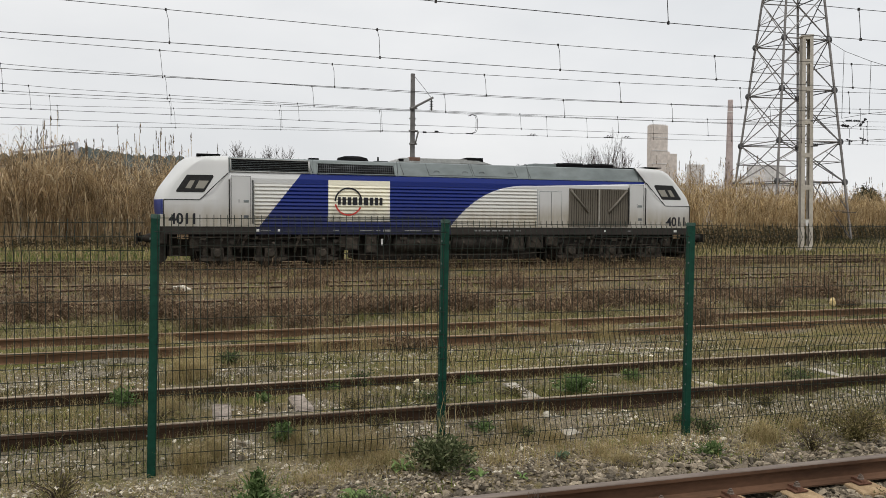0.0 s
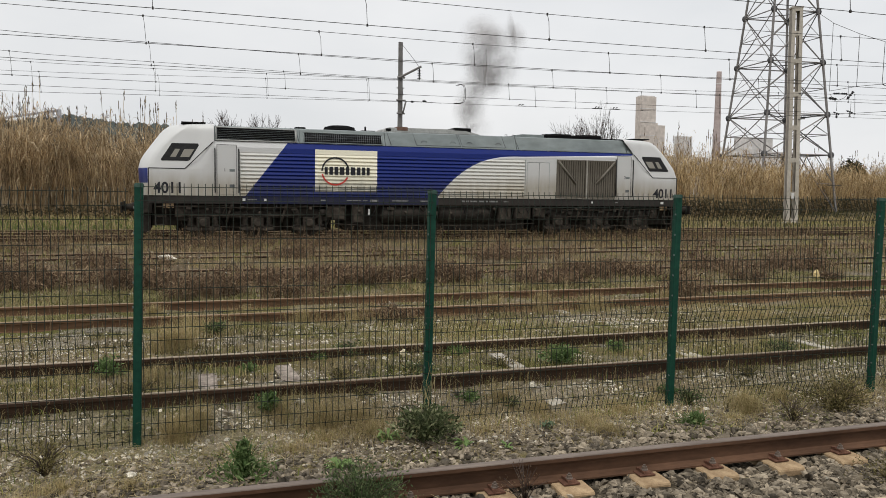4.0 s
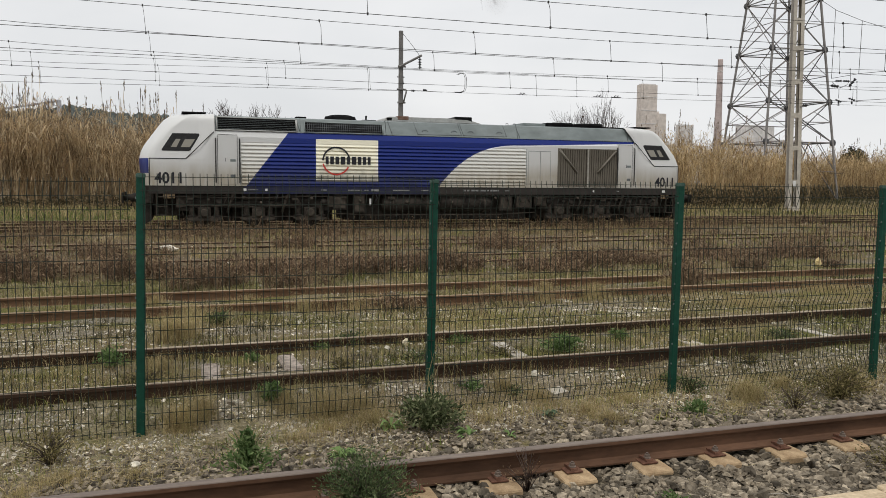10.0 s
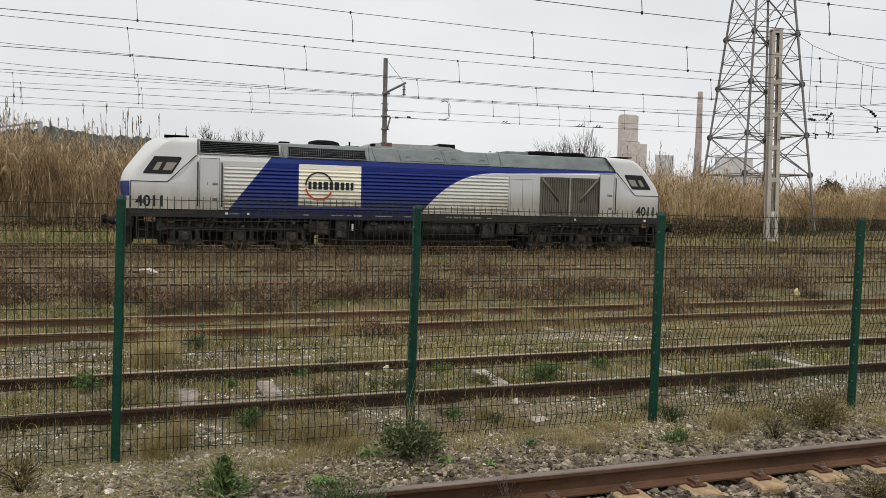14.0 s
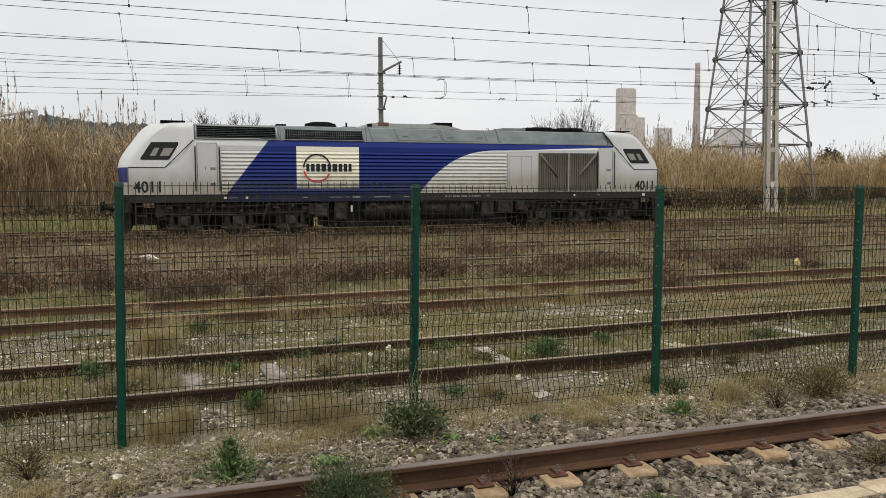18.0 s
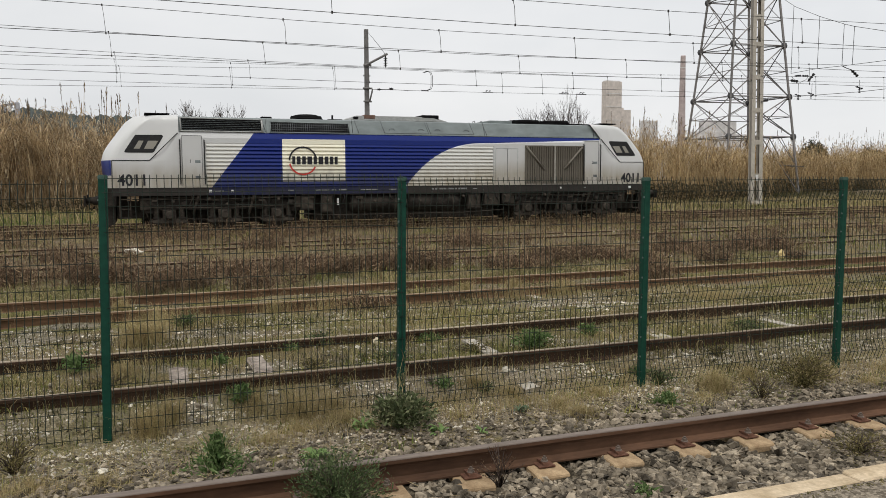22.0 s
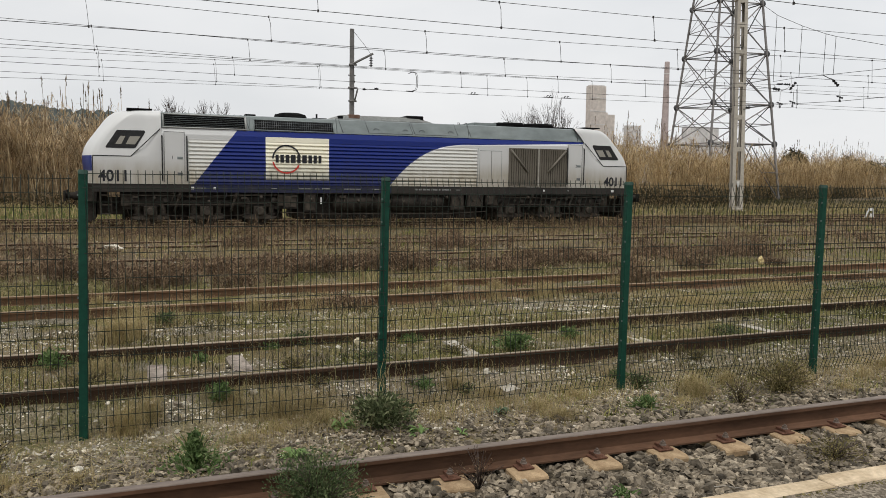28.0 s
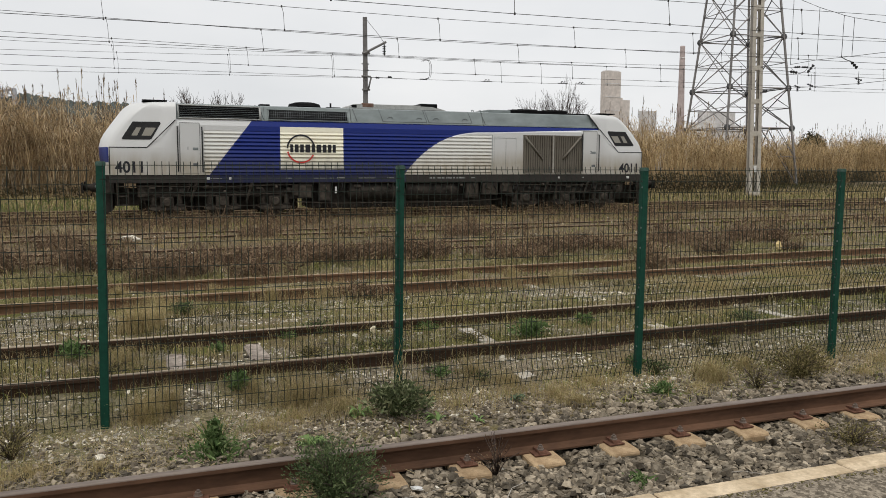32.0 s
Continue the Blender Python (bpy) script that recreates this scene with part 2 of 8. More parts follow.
REED = leafy("dry_reed", [(0.0, (0.13, 0.083, 0.042)), (0.3, (0.34, 0.232, 0.115)), (0.7, (0.57, 0.425, 0.225)), (1.0, (0.74, 0.605, 0.39))], trans=0.3, blotch=(0.36, 0.45, 0.64, 1.4))
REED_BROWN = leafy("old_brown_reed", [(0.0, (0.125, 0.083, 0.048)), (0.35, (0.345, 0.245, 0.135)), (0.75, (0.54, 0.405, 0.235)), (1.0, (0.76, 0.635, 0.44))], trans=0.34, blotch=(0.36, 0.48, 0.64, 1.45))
PLUME = leafy("reed_plume", [(0.0, (0.10, 0.08, 0.06)), (1.0, (0.22, 0.175, 0.13))], trans=0.3)
TWIG = plain("bare_twig", (0.055, 0.040, 0.034), (0.10, 0.075, 0.062), 3, 0.9, 0, 0, 0)
BRAMBLE = leafy("dark_bramble", [(0.0, (0.045, 0.036, 0.020)), (0.6, (0.085, 0.070, 0.036)), (1.0, (0.16, 0.12, 0.062))])
LAWN = leafy("green_verge_grass", [(0.0, (0.070, 0.11, 0.028)), (0.6, (0.13, 0.165, 0.045)), (1.0, (0.25, 0.24, 0.085))])

def smoke_material():
    """Thin soot veils: densest in the middle, fading to nothing at the rim, torn by noise."""
    m, n, l, b = tree("soot_smoke")
    b.inputs["Base Color"].default_value = (0.215, 0.188, 0.172, 1)
    b.inputs["Roughness"].default_value, b.inputs["Specular IOR Level"].default_value = 1.0, 0.0
    co = n.new("ShaderNodeTexCoord")
    away = n.new("ShaderNodeVectorMath")
    away.operation = "DISTANCE"
    away.inputs[1].default_value = (0.5, 0.5, 0.0)
    l.new(co.outputs["UV"], away.inputs[0])
    fade = n.new("ShaderNodeMapRange")
    fade.interpolation_type = "SMOOTHSTEP"
    fade.inputs["From Min"].default_value, fade.inputs["From Max"].default_value = 0.0, 0.5
    fade.inputs["To Min"].default_value, fade.inputs["To Max"].default_value = 0.44, 0.0
    l.new(away.outputs["Value"], fade.inputs["Value"])
    torn = n.new("ShaderNodeMapRange")
    torn.inputs["From Min"].default_value, torn.inputs["From Max"].default_value = 0.3, 0.7
    torn.inputs["To Min"].default_value, torn.inputs["To Max"].default_value = 0.70, 1.25
    l.new(noise_node(n, l, co.outputs["Object"], 3.0, 3), torn.inputs["Value"])
    dense = n.new("ShaderNodeMath")
    dense.operation = "MULTIPLY"
    l.new(fade.outputs["Result"], dense.inputs[0])
    l.new(torn.outputs["Result"], dense.inputs[1])
    t = n.new("ShaderNodeBsdfTransparent")
    mx = n.new("ShaderNodeMixShader")
    l.new(dense.outputs[0], mx.inputs[0])
    l.new(t.outputs[0], mx.inputs[1])
    l.new(b.outputs[0], mx.inputs[2])
    l.new(mx.outputs[0], n["Material Output"].inputs["Surface"])
    return m


SMOKE = smoke_material()


def ground_material():
    m, n, l, b = tree("yard_ground")
    co = n.new("ShaderNodeTexCoord").outputs["Object"]
    sep = n.new("ShaderNodeSeparateXYZ")
    l.new(co, sep.inputs[0])
    y = sep.outputs["Y"]
    big = noise_node(n, l, co, 0.45, 5, 0.6, (0.55, 1.2, 1))
    mid = noise_node(n, l, co, 2.3, 6, 0.65)
    fine = noise_node(n, l, co, 26, 4, 0.7)
    vor = n.new("ShaderNodeTexVoronoi")
    vor.inputs["Scale"].default_value = 22
    l.new(co, vor.inputs["Vector"])
    gravel = mix_node(n, l, vor.outputs["Color"], (0.040, 0.033, 0.022), (0.20, 0.165, 0.115))
    # darkens the rims of the cells: shade between stones, put into the colour
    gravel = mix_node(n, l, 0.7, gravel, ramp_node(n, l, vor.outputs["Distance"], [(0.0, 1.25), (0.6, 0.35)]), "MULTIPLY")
    soil = mix_node(n, l, mid, (0.070, 0.055, 0.034), (0.24, 0.192, 0.118))
    straw = mix_node(n, l, fine, (0.070, 0.054, 0.028), (0.25, 0.20, 0.10))
    moss = mix_node(n, l, fine, (0.045, 0.050, 0.014), (0.19, 0.182, 0.052))
    brown = mix_node(n, l, fine, (0.066, 0.049, 0.031), (0.215, 0.165, 0.102))
    field = mix_node(n, l, ramp_node(n, l, mid, [(0.40, 0.0), (0.56, 1.0)]), soil, straw)
    field = mix_node(n, l, ramp_node(n, l, big, [(0.45, 0.0), (0.57, 0.9)]), field, moss)
    pebble = ramp_node(n, l, noise_node(n, l, co, 1.1, 5, 0.6), [(0.50, 0.0), (0.62, 0.85)])
    field = mix_node(n, l, pebble, field, mix_node(n, l, vor.outputs["Color"], (0.10, 0.087, 0.065), (0.33, 0.295, 0.235)))
    strip = math_node(n, l, "MULTIPLY", math_node(n, l, "MULTIPLY_ADD", y, 3.0, -17.8, True), math_node(n, l, "MULTIPLY_ADD", y, -3.0, 22.3, True))
    strip = math_node(n, l, "MULTIPLY", strip, ramp_node(n, l, noise_node(n, l, co, 1.7, 5, 0.65), [(0.36, 0.15), (0.60, 0.80)]))
    field = mix_node(n, l, strip, field, mix_node(n, l, vor.outputs["Color"], (0.13, 0.105, 0.068), (0.42, 0.36, 0.265)))
    far = math_node(n, l, "MULTIPLY_ADD", y, 0.22, -3.1, True)
    field = mix_node(n, l, math_node(n, l, "MULTIPLY", far, ramp_node(n, l, noise_node(n, l, co, 0.35, 4, 0.6, (0.4, 1.5, 1)), [(0.36, 0.30), (0.52, 1.0)])), field, brown)
    edge = math_node(n, l, "ADD", y, math_node(n, l, "MULTIPLY", mid, 1.6))
    ballast = math_node(n, l, "MULTIPLY_ADD", edge, -1.4, 9.3, True)
    grit = noise_node(n, l, co, 70, 3, 0.8)
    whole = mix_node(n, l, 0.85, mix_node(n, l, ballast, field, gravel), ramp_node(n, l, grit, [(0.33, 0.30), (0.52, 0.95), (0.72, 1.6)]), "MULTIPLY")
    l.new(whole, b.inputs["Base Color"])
    b.inputs["Roughness"].default_value = 0.95
    b.inputs["Specular IOR Level"].default_value = 0.1
    h = mix_node(n, l, 0.5, fine, vor.outputs["Distance"])
    bump_node(n, l, h, 0.9, 0.03, b)
    return m


GROUND = ground_material()


def asphalt_material():
    """Worn platform asphalt: pale and dark aggregate in a brown-grey binder."""
    m, n, l, b = tree("platform_asphalt")
    co = n.new("ShaderNodeTexCoord").outputs["Object"]
    vor = n.new("ShaderNodeTexVoronoi")
    vor.inputs["Scale"].default_value = 70
    l.new(co, vor.inputs["Vector"])
    chip = mix_node(n, l, ramp_node(n, l, vor.outputs["Color"], [(0.34, 0.0), (0.66, 1.0)]), (0.04, 0.033, 0.025), (0.42, 0.36, 0.28))
    worn = mix_node(n, l, noise_node(n, l, co, 2.2, 5, 0.65), (0.15, 0.122, 0.088), (0.30, 0.250, 0.185))
    col = mix_node(n, l, 0.5, worn, chip)
    col = mix_node(n, l, 0.8, col, ramp_node(n, l, noise_node(n, l, co, 55, 4, 0.75), [(0.30, 0.45), (0.55, 1.0), (0.75, 1.5)]), "MULTIPLY")
    l.new(col, b.inputs["Base Color"])
    b.inputs["Roughness"].default_value, b.inputs["Specular IOR Level"].default_value = 0.95, 0.15
    bump_node(n, l, vor.outputs["Distance"], 1.0, 0.008, b)
    return m


ASPHALT = asphalt_material()


# ---- mesh helpers ----
def part(name, bm, material, parent=None, label=""):
    """Links a bmesh as one mesh object, under a thing or a part."""
    me = bpy.data.meshes.new(name)
    bm.to_mesh(me)
    bm.free()
    me.materials.append(material)
    ob = new(name, me)
    ob.parent = parent
    return tagged(ob, label)


def shared(name, me, parent, m=None):
    ob = new(name, me)
    ob.parent = parent
    if m is not None:
        ob.matrix_basis = m
    return ob


def base(name, x, y, z, label, category, group="", kind="", rz=0):
    ob = new(name)
    ob.matrix_basis = pose(x, y, z, 0, 0, rz)
    ob.empty_display_size = 0.2
    return tagged(ob, label, category, group, kind)


def box(bm, x0, x1, y0, y1, z0, z1, bevel=0.0):
    vs = [bm.verts.new((x, y, z)) for x in (x0, x1) for y in (y0, y1) for z in (z0, z1)]
    fs = [bm.faces.new([vs[i] for i in q]) for q in ((0, 1, 3, 2), (4, 6, 7, 5), (0, 4, 5, 1), (2, 3, 7, 6), (0, 2, 6, 4), (1, 5, 7, 3))]
    if bevel:
        es = list({e for f in fs for e in f.edges})
        bmesh.ops.bevel(bm, geom=es, offset=bevel, segments=2, affect="EDGES", profile=0.6)
    return bm


def tube(bm, pts, r, seg=6, r1=None, cap=True, smooth=True):
    """A round bar through the points."""
    pts = [Vector(p) for p in pts]
    rings = []
    for i, p in enumerate(pts):
        d = (pts[min(i + 1, len(pts) - 1)] - pts[max(i - 1, 0)]).normalized()
        u = d.orthogonal().normalized() if abs(d.z) > 0.9 or abs(d.z) < 1e-4 and abs(d.x) < 1e-4 else d.cross(Vector((0, 0, 1))).normalized()
        v = d.cross(u)
        rad = r if r1 is None else r + (r1 - r) * i / max(1, len(pts) - 1)
        rings.append([bm.verts.new(p + (u * math.cos(a) + v * math.sin(a)) * rad) for a in [2 * math.pi * k / seg for k in range(seg)]])
    for a, b in zip(rings, rings[1:]):
        for k in range(seg):
            f = bm.faces.new((a[k], a[(k + 1) % seg], b[(k + 1) % seg], b[k]))
            f.smooth = smooth
    if cap:
        bm.faces.new(rings[0][::-1])
        bm.faces.new(rings[-1])
    return bm


def prism(bm, poly, axis, a, b):
    """A closed outline pushed along an axis from a to b: "x" takes (y, z), "y" takes (x, z), "z" takes (x, y)."""
    def at(p, t):
        return {"x": (t, *p), "y": (p[0], t, p[1]), "z": (*p, t)}[axis]
    lo, hi = [bm.verts.new(at(p, a)) for p in poly], [bm.verts.new(at(p, b)) for p in poly]
    n = len(poly)
    for i in range(n):
        bm.faces.new((lo[i], lo[(i + 1) % n], hi[(i + 1) % n], hi[i]))
    bm.faces.new(lo[::-1])
    bm.faces.new(hi)
    bmesh.ops.recalc_face_normals(bm, faces=bm.faces)
    return bm


def lathe(bm, prof, at, axis="z", seg=16):
    """A turned shape: prof holds (radius, height) pairs."""
    rings = []
    for r, t in prof:
        ring = []
        for k in range(seg):
            c, s = r * math.cos(2 * math.pi * k / seg), r * math.sin(2 * math.pi * k / seg)
            off = {"z": (c, s, t), "y": (c, t, s), "x": (t, c, s)}[axis]
            ring.append(bm.verts.new(Vector(at) + Vector(off)))
        rings.append(ring)
    for a, b in zip(rings, rings[1:]):
        for k in range(seg):
            bm.faces.new((a[k], a[(k + 1) % seg], b[(k + 1) % seg], b[k])).smooth = True
    bm.faces.new(rings[0])
    bm.faces.new(rings[-1])
    bmesh.ops.recalc_face_normals(bm, faces=bm.faces)
    return bm


def soup(name, verts, faces, material, parent=None, label="", category="", kind="stuff"):
    """Many loose pieces in one mesh: verts (n, k, 3) of n pieces, faces a list of index tuples of one piece."""
    n, k, _ = verts.shape
    me = bpy.data.meshes.new(name)
    lens = np.array([len(f) for f in faces])
    flat = np.concatenate([np.array(f) for f in faces])
    idx = (flat[None, :] + k * np.arange(n)[:, None]).ravel()
    me.vertices.add(n * k)
    me.vertices.foreach_set("co", verts.astype(np.float32).ravel())
    me.loops.add(len(idx))
    me.loops.foreach_set("vertex_index", idx.astype(np.int32))
    tot = np.tile(lens, n)
    me.polygons.add(len(tot))
    me.polygons.foreach_set("loop_start", np.concatenate([[0], np.cumsum(tot)[:-1]]).astype(np.int32))
    me.polygons.foreach_set("loop_total", tot.astype(np.int32))
    me.polygons.foreach_set("use_smooth", np.zeros(len(tot), bool))
    me.update(calc_edges=True)
    me.materials.append(material)
    ob = new(name, me)
    ob.parent = parent
    return tagged(ob, label, category, "", kind)




def blades(root, height, width, lean, droop=0.35, seed=1):
    """Grass or reed blades from arrays of roots, heights, widths and leans: three levels each, curved over to a tip."""
    g = np.random.default_rng(seed)
    n = len(root)
    a = g.uniform(0, 2 * np.pi, n)
    d = np.stack([np.cos(a), np.sin(a), np.zeros(n)], 1)
    w = np.stack([-np.sin(a + g.uniform(-1, 1, n)), np.cos(a), np.zeros(n)], 1)
    v = np.zeros((n, 5, 3))
    up = np.array([0, 0, 1.0])
    mid = root + d * (height * lean * 0.35)[:, None] + up * (height * 0.6)[:, None]
    tip = root + d * (height * lean * (1 + droop))[:, None] + up * (height * (1 - 0.3 * lean))[:, None]
    v[:, 0], v[:, 1] = root - w * (width / 2)[:, None], root + w * (width / 2)[:, None]
    v[:, 2], v[:, 3] = mid + w * (width * 0.4)[:, None], mid - w * (width * 0.4)[:, None]
    v[:, 4] = tip
    return v


BLADE = [(0, 1, 2, 3), (3, 2, 4)]
CUBE = [(0, 1, 3, 2), (4, 6, 7, 5), (0, 4, 5, 1), (2, 3, 7, 6), (0, 2, 6, 4), (1, 5, 7, 3)]


def stones(centre, size, seed, flat=0.65, tilt=0.35, taper=0.15):
    """Crushed stones: jittered, tilted blocks that narrow upwards by up to taper and more."""
    g = np.random.default_rng(seed)
    n = len(centre)
    c = np.array([(x, y, z) for x in (-1, 1) for y in (-1, 1) for z in (-1, 1)], float) * 0.5
    v = c[None] * (1 + g.uniform(-0.45, 0.25, (n, 8, 3))) * np.stack([g.uniform(0.7, 1.3, n), g.uniform(0.6, 1.0, n), g.uniform(0.35, 0.8, n) * flat / 0.65], 1)[:, None, :]
    v[:, 1::2, :2] *= 1 - taper * g.uniform(0.3, 1.4, (n, 4, 2))
    v[:, :, 0] += v[:, :, 1] * g.normal(0, 0.35, n)[:, None]
    a, b = g.uniform(0, 6.28, n), g.normal(0, tilt, n)
    ca, sa, cb, sb = np.cos(a), np.sin(a), np.cos(b), np.sin(b)
    x, y, z = v[..., 0], v[..., 1], v[..., 2]
    x, z = x * cb[:, None] - z * sb[:, None], x * sb[:, None] + z * cb[:, None]
    x, y = x * ca[:, None] - y * sa[:, None], x * sa[:, None] + y * ca[:, None]
    return np.stack([x, y, z], -1) * size[:, None, None] + centre[:, None, :]


# ---- ground ----
GY = [-3000, 1.5, 2.6, 4.6, 5.3, 6.0, 6.6, 6.85, 7.1, 7.25, 8.8, 10.0, 11.9, 14.0, 16.0, 18.5, 23.0, 27.0, 29.0, 31.5, 36.0, 44.0, 60.0, 140.0, 3000]
GZ = [-0.40, -0.40, -0.335, -0.322, -0.318, -0.33, -0.325, -0.30, -0.17, -0.125, -0.125, -0.17, -0.25, -0.25, -0.215, -0.20, -0.18, -0.16, -0.13, -0.13, -0.13, -0.15, -0.10, 0.0, 0.0]


def ground_z(x, y):
    x, y = np.asarray(x, float), np.asarray(y, float)
    z = np.interp(y, GY, GZ)
    near = np.clip((80 - np.hypot(x, y)) / 40, 0, 1)
    return z + near * (0.022 * np.sin(1.9 * x + 0.7 * np.sin(2.3 * y)) * np.sin(2.6 * y + 1.3 * np.sin(1.1 * x)) + 0.012 * np.sin(7.1 * x + 2.0 * np.sin(5.3 * y)) * np.sin(6.3 * y + x))


def spread(lo, hi, step, far, grow):
    mid = list(np.arange(lo, hi + step / 2, step))
    up, down, d, e = [], [], step, step
    while not up or up[-1] < far:
        d *= grow
        up.append((up[-1] if up else hi) + d)
    while not down or down[-1] > -far:
        e *= grow
        down.append((down[-1] if down else lo) - e)
    return np.array(down[::-1] + mid + up)


def build_ground():
    xs, ys = spread(-6, 16, 0.20, 2600, 1.12), spread(2.4, 15, 0.15, 2600, 1.12)
    gx, gy = np.meshgrid(xs, ys)
    v = np.stack([gx, gy, ground_z(gx, gy)], -1).reshape(-1, 3)
    nx, ny = len(xs), len(ys)
    i = np.arange(nx * ny).reshape(ny, nx)
    q = np.stack([i[:-1, :-1], i[:-1, 1:], i[1:, 1:], i[1:, :-1]], -1).reshape(-1, 4)
    me = bpy.data.meshes.new("ground")
    me.from_pydata(v.tolist(), [], q.tolist())
    me.polygons.foreach_set("use_smooth", np.ones(len(q), bool))
    me.materials.append(GROUND)
    tagged(new("ground", me), "gravelly yard ground with dry grass and moss", "ground", "", "structure")


build_ground()

# ---- tracks ----
HEAD = [(-0.0355, -0.011), (-0.0335, -0.005), (-0.028, -0.0015), (-0.014, 0.0), (0.014, 0.0), (0.028, -0.0015), (0.0335, -0.005), (0.0355, -0.011)]
FOOT = [(-0.009, -0.046), (-0.035, -0.036), (-0.0352, -0.011), (0.0352, -0.011), (0.035, -0.036), (0.009, -0.046), (0.010, -0.135), (0.030, -0.150), (0.072, -0.160), (0.072, -0.172), (-0.072, -0.172), (-0.072, -0.160), (-0.030, -0.150), (-0.010, -0.135)]


def rail(parent, y, z, x0, x1, head, body, worn=0.031):
    """A flat-bottomed rail of two parts, its top at z."""
    r = part("rail", prism(bmesh.new(), [(y + a, z + b) for a, b in FOOT], "x", x0, x1), body, parent)
    part("running_head", prism(bmesh.new(), [(y + a * worn / 0.031, z + b) for a, b in HEAD], "x", x0, x1), head, r)
    return r


def near_track():
    """The platform's line: bi-block concrete sleepers, the rail on each with a rusty clip and bolt."""
    t = base("track_1", 0, 7.254, 0, "rusty brown rail on tan concrete twin-block sleepers in ballast", "railway track", "", "structure", rz=-0.883)
    y1, z1 = -2.19, -0.108
    y0 = y1 - 1.507
    for y in (y0, y1):
        rail(t, y, z1, -60, 90, RAIL_HEAD, RAIL_RUST)
    bm = bmesh.new()
    prism(bm, [(-0.275, -0.16), (-0.275, -0.020), (-0.25, -0.004), (-0.12, 0.0), (0.12, 0.0), (0.28, -0.004), (0.31, -0.020), (0.31, -0.16)], "x", -0.125, 0.125)
    bmesh.ops.bevel(bm, geom=[e for e in bm.edges], offset=0.008, segments=1, affect="EDGES")
    block = bpy.data.meshes.new("sleeper_block")
    bm.to_mesh(block)
    block.materials.append(SLEEPER)
    bm = bmesh.new()
    box(bm, -0.065, 0.065, -0.075, 0.030, 0.0, 0.012, 0.004)
    prism(bm, [(-0.066, 0.012), (-0.060, 0.030), (0.0, 0.034), (0.048, 0.030), (0.050, 0.018), (0.0, 0.014)], "x", -0.028, 0.028)
    clip = bpy.data.meshes.new("rail_clip")
    bm.to_mesh(clip)
    clip.materials.append(CLIP_RUST)
    bm = bmesh.new()
    lathe(bm, [(0.028, 0.0), (0.028, 0.006), (0.020, 0.007), (0.020, 0.026), (0.011, 0.027), (0.011, 0.038)], (0, 0, 0), "z", 8)
    for f in bm.faces:
        f.smooth = False
    bolt = bpy.data.meshes.new("bolt")
    bm.to_mesh(bolt)
    bolt.materials.append(RAIL_HEAD)
    g = np.random.default_rng(5)
    for i in range(-14, 26):
        x = 2.725 + 0.6 * i
        for y, flip in ((y1, 1), (y0, -1)):
            s = shared("sleeper_block", block, t, pose(x + g.normal(0, 0.012), y, z1 - 0.172 + g.normal(0, 0.004), 0, 0, g.normal(0, 1.2)))
            c = shared("rail_clip", clip, s, pose(0, -0.085 * flip, 0.004, 0, 0, 0 if flip == 1 else 180))
            shared("bolt", bolt, c, pose(0, -0.022, 0.032))
            c = shared("rail_clip", clip, s, pose(0, 0.085 * flip, 0.004, 0, 0, 180 if flip == 1 else 0))
            shared("bolt", bolt, c, pose(0, -0.022, 0.032))


# sleepers of the nearest siding that lie bare: x, and their reach across the track
BARE = [(0.30, 0.42, 1.02), (1.12, 0.55, 1.22), (3.52, 0.45, 1.15), (3.55, -0.50, -0.18), (5.93, 0.20, 1.10), (7.73, 0.35, 1.05)]


def sidings():
    """Disused sidings: rails proud of the weeds, a few concrete sleepers laid bare."""
    rows = [("track_2", 7.254, 0.0), ("track_3", 12.212, -0.105), ("track_4", 17.75, -0.14), ("track_5", 22.6, -0.12), ("track_6", 29.39, 0.0), ("track_7", 33.3, -0.02)]
    for name, y, z in rows:
        t = base(name, 0, y, z, "rusty disused siding rails among dry weeds", "railway track", "", "structure")
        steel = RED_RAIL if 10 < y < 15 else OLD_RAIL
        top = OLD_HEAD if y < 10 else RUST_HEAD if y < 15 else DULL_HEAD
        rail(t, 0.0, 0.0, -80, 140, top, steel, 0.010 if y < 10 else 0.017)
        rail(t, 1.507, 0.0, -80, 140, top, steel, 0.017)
        if y < 15:
            g = np.random.default_rng(int(y))
            bare = BARE if y < 10 else [(2.4, 0.3, 0.7), (6.3, -0.5, 0.1), (8.2, 0.2, 0.9), (9.9, -0.5, 0.3)]
            for x, ya, yb in bare:
                bm = bmesh.new()
                box(bm, -0.085, 0.085, ya, yb, -0.34, -0.108, 0.012)
                for v in bm.verts:
                    v.co += Vector((g.normal(0, 0.008), g.normal(0, 0.02), g.normal(0, 0.006)))
                top = float(ground_z(x, y + (ya + yb) / 2)) - z + 0.108 + (0.022 if y < 10 else 0.0)
                part("sleeper", bm, SLAB if x > 2 else STAINED_SLAB, t).matrix_basis = pose(x, 0, top + g.normal(0, 0.004), g.normal(0, 0.5), 0, g.normal(0, 1.5))


near_track()
sidings()


